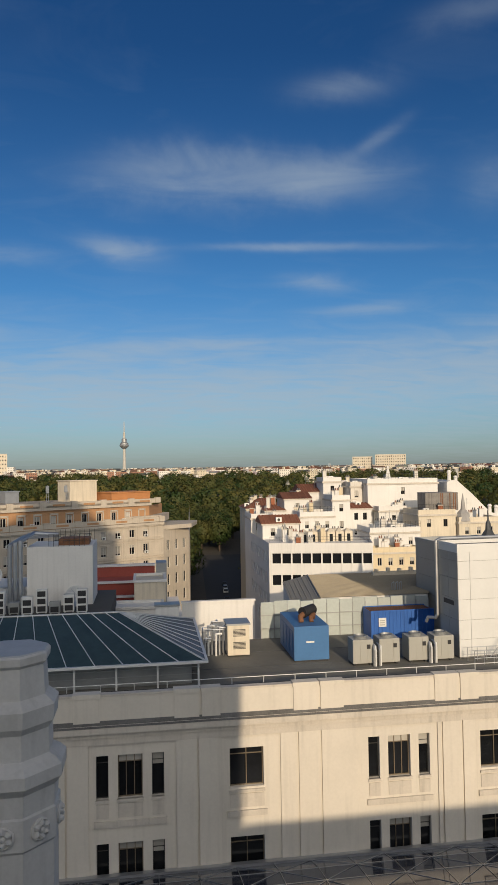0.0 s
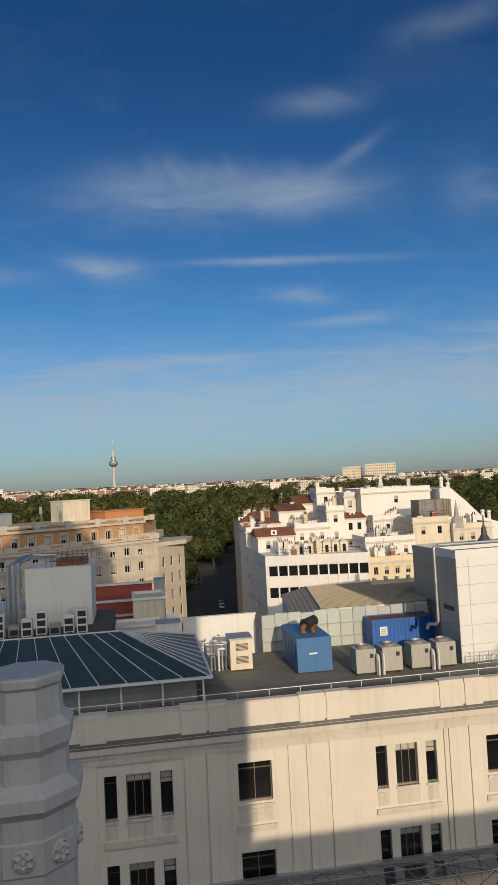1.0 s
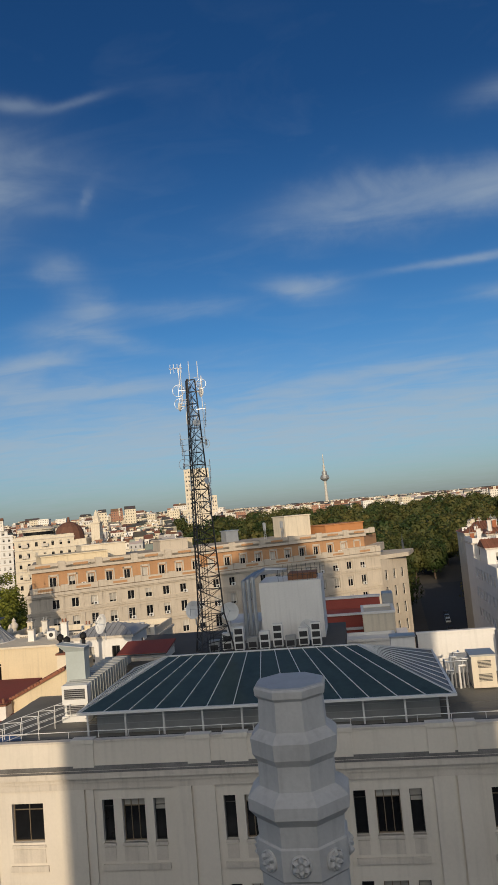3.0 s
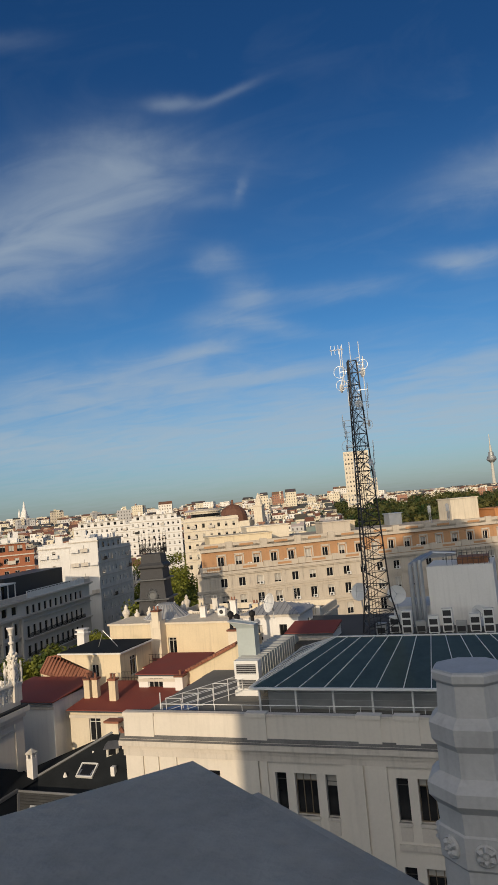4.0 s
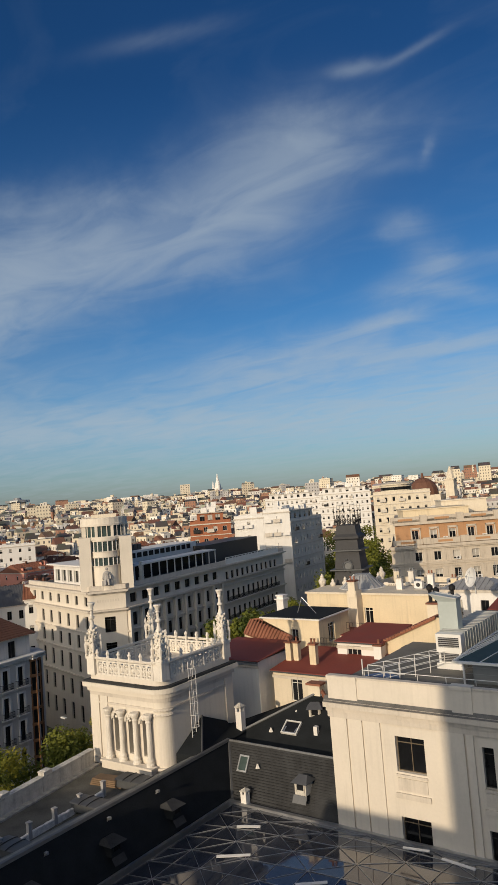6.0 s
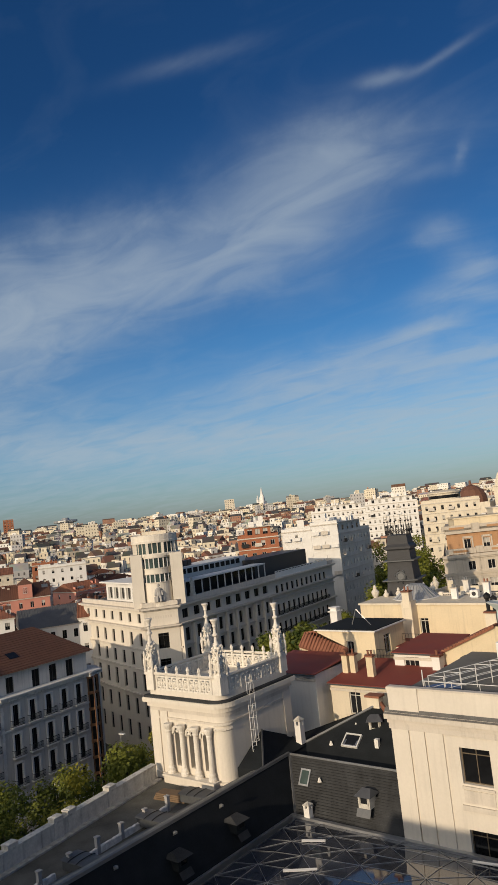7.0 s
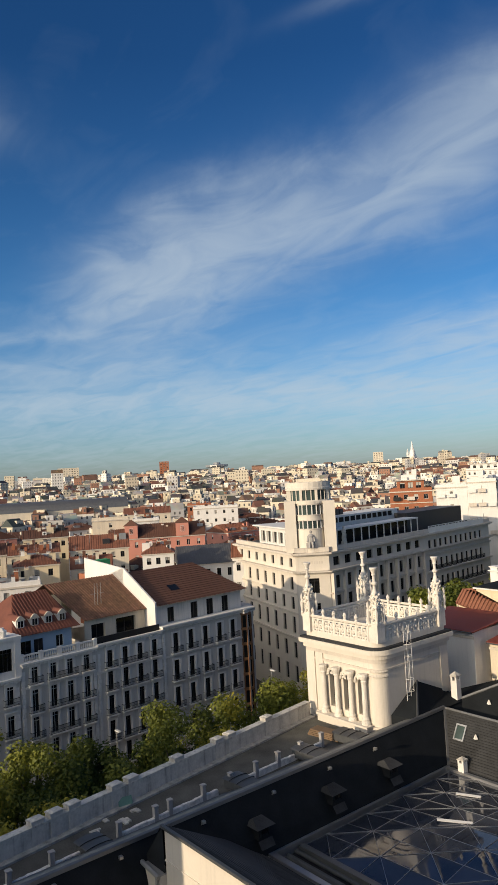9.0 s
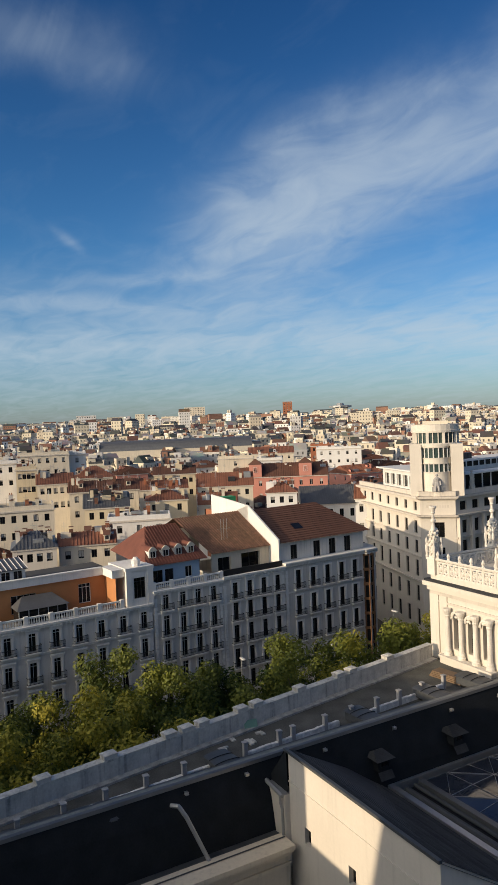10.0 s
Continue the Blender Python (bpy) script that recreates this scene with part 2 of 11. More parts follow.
AWNING = mat("green_canvas", (0.05, 0.33, 0.13), 0.8, 0.1, 1, 5, 0.05)
BLUEWALL = mat("pale_blue_render", (0.36, 0.46, 0.56), 0.85, 0.08, 0.5, 5, 0.1)
RUBBER = mat("black_rubber", (0.015, 0.015, 0.016), 0.7, 0.2, 1, 5, 0.05)


def glass_mat(name, col, rough=0.06, spec=0.9):
    m = mat(name, col, rough, 0.3, 0.8, 3, 0.0, spec=spec, each=0.9)
    return m


GLASS = glass_mat("window_glass", (0.012, 0.013, 0.015), 0.10, 0.3)
GLASS_GREEN = mat("green_glass", (0.050, 0.075, 0.072), 0.12, 0.25, 0.8, 3, 0.0, spec=0.55, each=0.14)
GLASS_ROOF = mat("atrium_glass", (0.055, 0.066, 0.092), 0.05, 0.25, 0.8, 3, 0.0, metal=0.4, spec=0.9, each=0.5)
BLIND = mat("window_blind", (0.42, 0.40, 0.36), 0.8, 0.1, 1, 5, 0.05, each=0.5)


def leaf_mat(name, col, col2, single=0.4, patch=0.12):
    m = bpy.data.materials.new(name)
    m.use_nodes = True
    nt = m.node_tree
    bsdf = nt.nodes["Principled BSDF"]
    bsdf.inputs["Roughness"].default_value = 0.7
    geo = nt.nodes.new("ShaderNodeNewGeometry")
    tcn = nt.nodes.new("ShaderNodeTexCoord")
    n = nt.nodes.new("ShaderNodeTexNoise")
    n.inputs["Scale"].default_value = patch
    nt.links.new(tcn.outputs["Object"], n.inputs["Vector"])
    add = nt.nodes.new("ShaderNodeMath")
    add.operation = "MULTIPLY_ADD"
    nt.links.new(geo.outputs["Random Per Island"], add.inputs[0])
    add.inputs[1].default_value = single
    sub = nt.nodes.new("ShaderNodeMath")
    sub.operation = "MULTIPLY_ADD"
    nt.links.new(n.outputs["Fac"], sub.inputs[0])
    sub.inputs[1].default_value, sub.inputs[2].default_value = 2.6, -1.0
    nt.links.new(sub.outputs[0], add.inputs[2])
    ramp = nt.nodes.new("ShaderNodeMix")
    ramp.data_type = "RGBA"
    ramp.clamp_factor = True
    nt.links.new(add.outputs[0], ramp.inputs["Factor"])
    ramp.inputs["A"].default_value, ramp.inputs["B"].default_value = (*col, 1), (*col2, 1)
    nt.links.new(ramp.outputs["Result"], bsdf.inputs["Base Color"])
    tr = nt.nodes.new("ShaderNodeBsdfTranslucent")
    nt.links.new(ramp.outputs["Result"], tr.inputs["Color"])
    mx = nt.nodes.new("ShaderNodeMixShader")
    mx.inputs[0].default_value = 0.3
    nt.links.new(bsdf.outputs[0], mx.inputs[1])
    nt.links.new(tr.outputs[0], mx.inputs[2])
    nt.links.new(mx.outputs[0], nt.nodes["Material Output"].inputs["Surface"])
    return m


LEAF_STREET = leaf_mat("plane_leaves", (0.030, 0.064, 0.011), (0.25, 0.26, 0.030))
LEAF_YELLOW = leaf_mat("yellowing_leaves", (0.070, 0.105, 0.012), (0.50, 0.42, 0.040))
LEAF_PARK = leaf_mat("park_leaves", (0.030, 0.062, 0.012), (0.165, 0.140, 0.034), 0.14, 0.045)


def city_mat(name, cols, roofs):
    """Walls of far buildings: rows of windows by the metre, a colour for each building."""
    m = bpy.data.materials.new(name)
    m.use_nodes = True
    nt = m.node_tree
    bsdf = nt.nodes["Principled BSDF"]
    bsdf.inputs["Roughness"].default_value = 0.85
    geo = nt.nodes.new("ShaderNodeNewGeometry")
    ramp = nt.nodes.new("ShaderNodeValToRGB")
    ramp.color_ramp.interpolation = "CONSTANT"
    els = ramp.color_ramp.elements
    for i, c in enumerate(cols):
        e = els[i] if i < 2 else els.new(0.5)
        e.position, e.color = i / len(cols), (*c, 1)
    nt.links.new(geo.outputs["Random Per Island"], ramp.inputs["Fac"])
    if roofs:
        tcn = nt.nodes.new("ShaderNodeTexCoord")
        n = nt.nodes.new("ShaderNodeTexNoise")
        n.inputs["Scale"].default_value, n.inputs["Detail"].default_value = 0.12, 6
        nt.links.new(tcn.outputs["Object"], n.inputs["Vector"])
        mul = nt.nodes.new("ShaderNodeMix")
        mul.data_type, mul.blend_type = "RGBA", "MULTIPLY"
        mul.inputs["Factor"].default_value = 0.7
        nt.links.new(ramp.outputs[0], mul.inputs["A"])
        nt.links.new(n.outputs["Color"], mul.inputs["B"])
        nt.links.new(mul.outputs["Result"], bsdf.inputs["Base Color"])
        return m
    uv = nt.nodes.new("ShaderNodeUVMap")
    sep = nt.nodes.new("ShaderNodeSeparateXYZ")
    nt.links.new(uv.outputs[0], sep.inputs[0])

    def math_(op, a, b=0.0):
        k = nt.nodes.new("ShaderNodeMath")
        k.operation = op
        for i, v in enumerate((a, b)):
            if isinstance(v, (int, float)):
                k.inputs[i].default_value = v
            else:
                nt.links.new(v, k.inputs[i])
        return k.outputs[0]

    fu, fv = math_("FRACT", math_("DIVIDE", sep.outputs[0], 2.9)), math_("FRACT", math_("DIVIDE", sep.outputs[1], 3.4))
    win = math_("MULTIPLY", math_("LESS_THAN", math_("ABSOLUTE", math_("SUBTRACT", fu, 0.5)), 0.16), math_("LESS_THAN", math_("ABSOLUTE", math_("SUBTRACT", fv, 0.45)), 0.22))
    win = math_("MULTIPLY", win, math_("GREATER_THAN", sep.outputs[1], -200.0))
    mix = nt.nodes.new("ShaderNodeMix")
    mix.data_type = "RGBA"
    nt.links.new(win, mix.inputs["Factor"])
    nt.links.new(ramp.outputs[0], mix.inputs["A"])
    mix.inputs["B"].default_value = (0.11, 0.105, 0.10, 1)
    nt.links.new(mix.outputs["Result"], bsdf.inputs["Base Color"])
    return m


CITY_WALL = city_mat("city_walls", [(0.74, 0.70, 0.62), (0.80, 0.78, 0.74), (0.60, 0.52, 0.40), (0.78, 0.75, 0.69), (0.34, 0.18, 0.12), (0.68, 0.61, 0.47), (0.82, 0.81, 0.78), (0.30, 0.28, 0.26), (0.46, 0.45, 0.44), (0.78, 0.75, 0.70)], False)
CITY_ROOF = city_mat("city_roofs", [(0.24, 0.115, 0.075), (0.20, 0.105, 0.075), (0.30, 0.29, 0.27), (0.27, 0.15, 0.10), (0.10, 0.10, 0.10), (0.46, 0.43, 0.38), (0.16, 0.15, 0.14), (0.52, 0.50, 0.47), (0.14, 0.09, 0.075)], True)


# ---- shapes ----
def part(name, bm, material, parent=None, label="", smooth=False):
    me = bpy.data.meshes.new(name)
    if name.endswith(("wall", "roof", "slope", "canvas")):
        bmesh.ops.remove_doubles(bm, verts=bm.verts[:], dist=0.001)
    bmesh.ops.recalc_face_normals(bm, faces=bm.faces[:])
    bm.to_mesh(me)
    bm.free()
    for m in material if isinstance(material, (list, tuple)) else (material,):
        me.materials.append(m)
    if smooth:
        for p in me.polygons:
            p.use_smooth = True
    ob = new(name, me)
    if parent is not None:
        ob.parent = parent
    if label:
        tagged(ob, label)
    return ob


def shared(name, me, parent, m=None):
    ob = new(name, me)
    ob.parent = parent
    if m is not None:
        ob.matrix_basis = m
    return ob


def thing(name, label, category, m=None, group="", kind=""):
    ob = new(name)
    ob.empty_display_size = 0.3
    if m is not None:
        ob.matrix_basis = m
    return tagged(ob, label, category, group, kind)


def B():
    return bmesh.new()


def quad(bm, *pts, mi=0):
    f = bm.faces.new([bm.verts.new(p) for p in pts])
    f.material_index = mi
    return f


def box(bm, x0, y0, z0, x1, y1, z1, mi=0, top=0.0):
    """A box; top: how far its top is drawn in."""
    lo = [(x0, y0), (x1, y0), (x1, y1), (x0, y1)]
    hi = [(x0 + top, y0 + top), (x1 - top, y0 + top), (x1 - top, y1 - top), (x0 + top, y1 - top)]
    vs = [bm.verts.new((*p, z0)) for p in lo] + [bm.verts.new((*p, z1)) for p in hi]
    for idx in ((3, 2, 1, 0), (4, 5, 6, 7), (0, 1, 5, 4), (1, 2, 6, 5), (2, 3, 7, 6), (3, 0, 4, 7)):
        bm.faces.new([vs[i] for i in idx]).material_index = mi


def prism(bm, pts, z0, z1, mi=0):
    a = [bm.verts.new((p[0], p[1], z0)) for p in pts]
    b = [bm.verts.new((p[0], p[1], z1)) for p in pts]
    n = len(pts)
    bm.faces.new(a[::-1]).material_index = mi
    bm.faces.new(b).material_index = mi
    for i in range(n):
        bm.faces.new((a[i], a[(i + 1) % n], b[(i + 1) % n], b[i])).material_index = mi


def lathe(bm, profile, n=8, c=(0, 0, 0), phase=0.0, mi=0):
    rings = []
    for r, z in profile:
        rings.append([bm.verts.new((c[0] + r * math.cos(phase + k * math.tau / n), c[1] + r * math.sin(phase + k * math.tau / n), c[2] + z)) for k in range(n)])
    for a, b in zip(rings, rings[1:]):
        for k in range(n):
            bm.faces.new((a[k], a[(k + 1) % n], b[(k + 1) % n], b[k])).material_index = mi
    bm.faces.new(rings[0][::-1]).material_index = mi
    bm.faces.new(rings[-1]).material_index = mi


def tube(bm, p, q, r, n=6, mi=0, r2=None):
    p, q = Vector(p), Vector(q)
    d = (q - p).normalized()
    s = d.orthogonal().normalized()
    t = d.cross(s)
    rings = []
    for e, rad in ((p, r), (q, r if r2 is None else r2)):
        rings.append([bm.verts.new(e + (s * math.cos(k * math.tau / n) + t * math.sin(k * math.tau / n)) * rad) for k in range(n)])
    for k in range(n):
        bm.faces.new((rings[0][k], rings[0][(k + 1) % n], rings[1][(k + 1) % n], rings[1][k])).material_index = mi
    bm.faces.new(rings[0][::-1]).material_index = mi
    bm.faces.new(rings[1]).material_index = mi


def hollow_rect(bm, x0, y0, x1, y1, t, z0, z1):
    """A hollow rectangle of thickness t, in one piece."""
    out = [(x0, y0), (x1, y0), (x1, y1), (x0, y1)]
    inn = [(x0 + t, y0 + t), (x1 - t, y0 + t), (x1 - t, y1 - t), (x0 + t, y1 - t)]
    a, b, c, d = ([bm.verts.new((*p, z)) for p in plan] for plan, z in ((out, z0), (out, z1), (inn, z1), (inn, z0)))
    for k in range(4):
        q = (k + 1) % 4
        for lo, hi in ((a, b), (b, c), (c, d), (d, a)):
            bm.faces.new((lo[k], lo[q], hi[q], hi[k]))


def sweep(bm, pts, r, n=6):
    """A round bar through the points, in one piece; r: one radius, or one a point."""
    pts = [Vector(p) for p in pts]
    rad = r if isinstance(r, (list, tuple)) else [r] * len(pts)
    d0 = (pts[1] - pts[0]).normalized()
    s = d0.orthogonal().normalized()
    rings = []
    for i, p in enumerate(pts):
        d = (pts[min(i + 1, len(pts) - 1)] - pts[max(i - 1, 0)]).normalized()
        s = (s - d * s.dot(d)).normalized()
        t = d.cross(s)
        rings.append([bm.verts.new(p + (s * math.cos(k * math.tau / n) + t * math.sin(k * math.tau / n)) * rad[i]) for k in range(n)])
    for a, b in zip(rings, rings[1:]):
        for k in range(n):
            bm.faces.new((a[k], a[(k + 1) % n], b[(k + 1) % n], b[k]))
    bm.faces.new(rings[0][::-1])
    bm.faces.new(rings[-1])


def pipe(bm, pts, r, n=8):
    """A pipe with eased bends."""
    pts, way = [Vector(p) for p in pts], []
    for i, p in enumerate(pts):
        if 0 < i < len(pts) - 1:
            e = min(1.6 * r, 0.4 * (p - pts[i - 1]).length, 0.4 * (pts[i + 1] - p).length)
            way += [p + (pts[i - 1] - p).normalized() * e, p, p + (pts[i + 1] - p).normalized() * e]
        else:
            way.append(p)
    sweep(bm, way, r, n)


def bevelled(bm, w=0.03, seg=1):
    bmesh.ops.bevel(bm, geom=[e for e in bm.edges if len(e.link_faces) == 2 and e.calc_face_angle(0) > 0.6], offset=w, segments=seg, affect="EDGES", clamp_overlap=True)
    return bm


def wall_holes(bm, a, b, z0, z1, rects, depth=0.25, mi=0):
    """A wall face from a to b (its outside to the right of that way) with openings (u0, u1, v0, v1) and their reveals."""
    a, b = Vector((*a, 0)), Vector((*b, 0))
    ln = (b - a).length
    u = (b - a) / ln
    n = Vector((u.y, -u.x, 0))
    us = sorted({0.0, round(ln, 4), *(round(v, 4) for r in rects for v in r[:2])})
    vs = sorted({round(z0, 4), round(z1, 4), *(round(v, 4) for r in rects for v in r[2:4])})

    def P(s, z, d=0.0):
        return a + u * s - n * d + Vector((0, 0, z))

    for s0, s1 in zip(us, us[1:]):
        run = None
        for v0, v1 in zip(vs, vs[1:]):
            cs, cv = (s0 + s1) / 2, (v0 + v1) / 2
            hole = any(r[0] < cs < r[1] and r[2] < cv < r[3] for r in rects)
            if not hole:
                run = (run[0], v1) if run else (v0, v1)
            if run and (hole or v1 == vs[-1]):
                quad(bm, P(s0, run[0]), P(s1, run[0]), P(s1, run[1]), P(s0, run[1]), mi=mi)
                run = None
    for r in rects:
        c = [(r[0], r[2]), (r[1], r[2]), (r[1], r[3]), (r[0], r[3])]
        for (s0, v0), (s1, v1) in zip(c, c[1:] + c[:1]):
            quad(bm, P(s0, v0), P(s1, v1), P(s1, v1, depth), P(s0, v0, depth), mi=mi)


WINDOW_MESHES = {}
JOINED = []


def split_window(ob, me):
    """Give a window its glass, and its blind, as parts of their own."""
    key = ("split", me.name)
    if key not in WINDOW_MESHES:
        pieces = []
        for name, mi in (("window", 0), ("pane", 1), ("blind", 2)):
            b = bmesh.new()
            b.from_mesh(me)
            bmesh.ops.delete(b, geom=[f for f in b.faces if f.material_index != mi], context="FACES")
            if len(b.faces) == 0:
                b.free()
                continue
            for f in b.faces:
                f.material_index = 0
            m2 = bpy.data.meshes.new(name)
            b.to_mesh(m2)
            b.free()
            m2.materials.append(me.materials[mi])
            pieces.append((name, m2))
        WINDOW_MESHES[key] = pieces
    for name, m2 in WINDOW_MESHES[key]:
        if name == "window":
            ob.data = m2
        else:
            shared(name, m2, ob)



def bar_plate(bm, uprights, rails, y0, y1):
    """A frame of crossing bars in one piece: bars along z at the spans `uprights`, along x at the spans `rails`."""
    xs = sorted({round(v, 4) for span in uprights for v in span})
    zs = sorted({round(v, 4) for span in rails for v in span})
    verts = {}

    def vert(i, j, y):
        if (i, j, y) not in verts:
            verts[i, j, y] = bm.verts.new((xs[i], y, zs[j]))
        return verts[i, j, y]

    def solid(i, j):
        if not (0 <= i < len(xs) - 1 and 0 <= j < len(zs) - 1):
            return False
        cx, cz = (xs[i] + xs[i + 1]) / 2, (zs[j] + zs[j + 1]) / 2
        return any(a < cx < b for a, b in uprights) or any(a < cz < b for a, b in rails)

    for i in range(len(xs) - 1):
        for j in range(len(zs) - 1):
            if not solid(i, j):
                continue
            bm.faces.new((vert(i, j, y0), vert(i + 1, j, y0), vert(i + 1, j + 1, y0), vert(i, j + 1, y0)))
            for di, dj, (a, b), (c, d) in ((-1, 0, (0, 0), (0, 1)), (1, 0, (1, 0), (1, 1)), (0, -1, (0, 0), (1, 0)), (0, 1, (0, 1), (1, 1))):
                if not solid(i + di, j + dj):
                    bm.faces.new((vert(i + a, j + b, y0), vert(i + c, j + d, y0), vert(i + c, j + d, y1), vert(i + a, j + b, y1)))


BLINDS = random.Random(21)


def varied(rects, style):
    """The same openings, some with a blind let down."""
    return [(*r[:4], style + BLINDS.choice(("", "", "x3", "x5", "x8"))) for r in rects]


def window_mesh(w, h, style):
    """A window to stand in an opening, its outer face to -y: frame, mullions, glass and half-drawn blind."""
    key = (round(w, 2), round(h, 2), style)
    if key in WINDOW_MESHES:
        return WINDOW_MESHES[key]
    bm = B()
    f = 0.07 if w > 0.9 else 0.05
    mats = {"d": (FRAME_D, GLASS, BLIND), "w": (FRAME_W, GLASS, BLIND), "b": (FRAME_B, GLASS, BLIND), "g": (FRAME_W, GLASS_GREEN, BLIND), "p": (FRAME_D, GLASS, BLIND)}[style[0]]
    quad(bm, (0, 0.05, 0), (w, 0.05, 0), (w, 0.05, h), (0, 0.05, h), mi=1)
    n = int(style[1]) if len(style) > 1 else 2
    uprights = [(0, f), (w - f, w)] + [(w * k / n - f * 0.4, w * k / n + f * 0.4) for k in range(1, n)]
    rails = [(0, f), (h - f, h)] + ([(h * 0.8, h * 0.8 + f * 0.8)] if len(style) > 2 and style[2] == "t" else [])
    bar_plate(bm, uprights, rails, -0.03, 0.045)
    if len(style) > 3:
        drop = int(style[3]) / 10
        box(bm, f, 0.02, h * (1 - drop), w - f, 0.046, h - f, mi=2)
    me = bpy.data.meshes.new("window")
    bmesh.ops.recalc_face_normals(bm, faces=bm.faces[:])
    bm.to_mesh(me)
    bm.free()
    for m in mats:
        me.materials.append(m)
    WINDOW_MESHES[key] = me
    return me


def facade(parent, bm, a, b, z0, z1, rects, style="d2", depth=0.22, mi=0, sill=None, split=False):
    """Wall with openings, and a window in each; rects may carry a style of their own."""
    wall_holes(bm, a, b, z0, z1, [r[:4] for r in rects], depth, mi)
    u = Vector((b[0] - a[0], b[1] - a[1]))
    ang = math.degrees(math.atan2(u.y, u.x))
    u.normalize()
    inward = Vector((-u.y, u.x))
    for r in rects:
        st = r[4] if len(r) > 4 else style
        p = Vector(a) + u * r[0] + inward * (depth - 0.06)
        me = window_mesh(r[1] - r[0], r[3] - r[2], st)
        m4 = pose(p.x, p.y, r[2], 0, 0, ang)
        if JOINED:
            # far windows, too small to pick apart: a dark pane in a plain frame, in one mesh
            w_, h_, drop = r[1] - r[0], r[3] - r[2], BLINDS.choice((0.95, 0.8, 0.5, 0.2))
            for q4, mi4 in ((((0, 0.02, 0), (w_, 0.02, 0), (w_, 0.02, h_), (0, 0.02, h_)), 1), (((w_ * 0.46, 0, 0), (w_ * 0.54, 0, 0), (w_ * 0.54, 0, h_), (w_ * 0.46, 0, h_)), 0), (((0, 0.01, h_ * drop), (w_, 0.01, h_ * drop), (w_, 0.01, h_), (0, 0.01, h_)), 2)):
                quad(JOINED[-1], *[m4 @ Vector(v) for v in q4], mi=mi4)
            continue
        ob = shared("window", me, parent, m4)
        if split:
            split_window(ob, me)
        if sill is not None:
            key = ("sill", round(r[1] - r[0], 2))
            if key not in WINDOW_MESHES:
                sb = B()
                box(sb, -0.12, -0.16, -0.12, r[1] - r[0] + 0.12, 0.1, 0.0)
                me = bpy.data.meshes.new("sill")
                sb.to_mesh(me)
                sb.free()
                me.materials.append(sill)
                WINDOW_MESHES[key] = me
            q = Vector(a) + u * r[0]
            shared("sill", WINDOW_MESHES[key], parent, pose(q.x, q.y, r[2], 0, 0, ang))


def rows_of(cols, rows, style=None):
    return [(u0, u1, v0, v1) + ((style,) if style else ()) for u0, u1 in cols for v0, v1 in rows]


def even(x0, x1, n, w):
    """n openings of width w, evenly spread from x0 to x1."""
    step = (x1 - x0) / n
    return [(x0 + step * (i + 0.5) - w / 2, x0 + step * (i + 0.5) + w / 2) for i in range(n)]


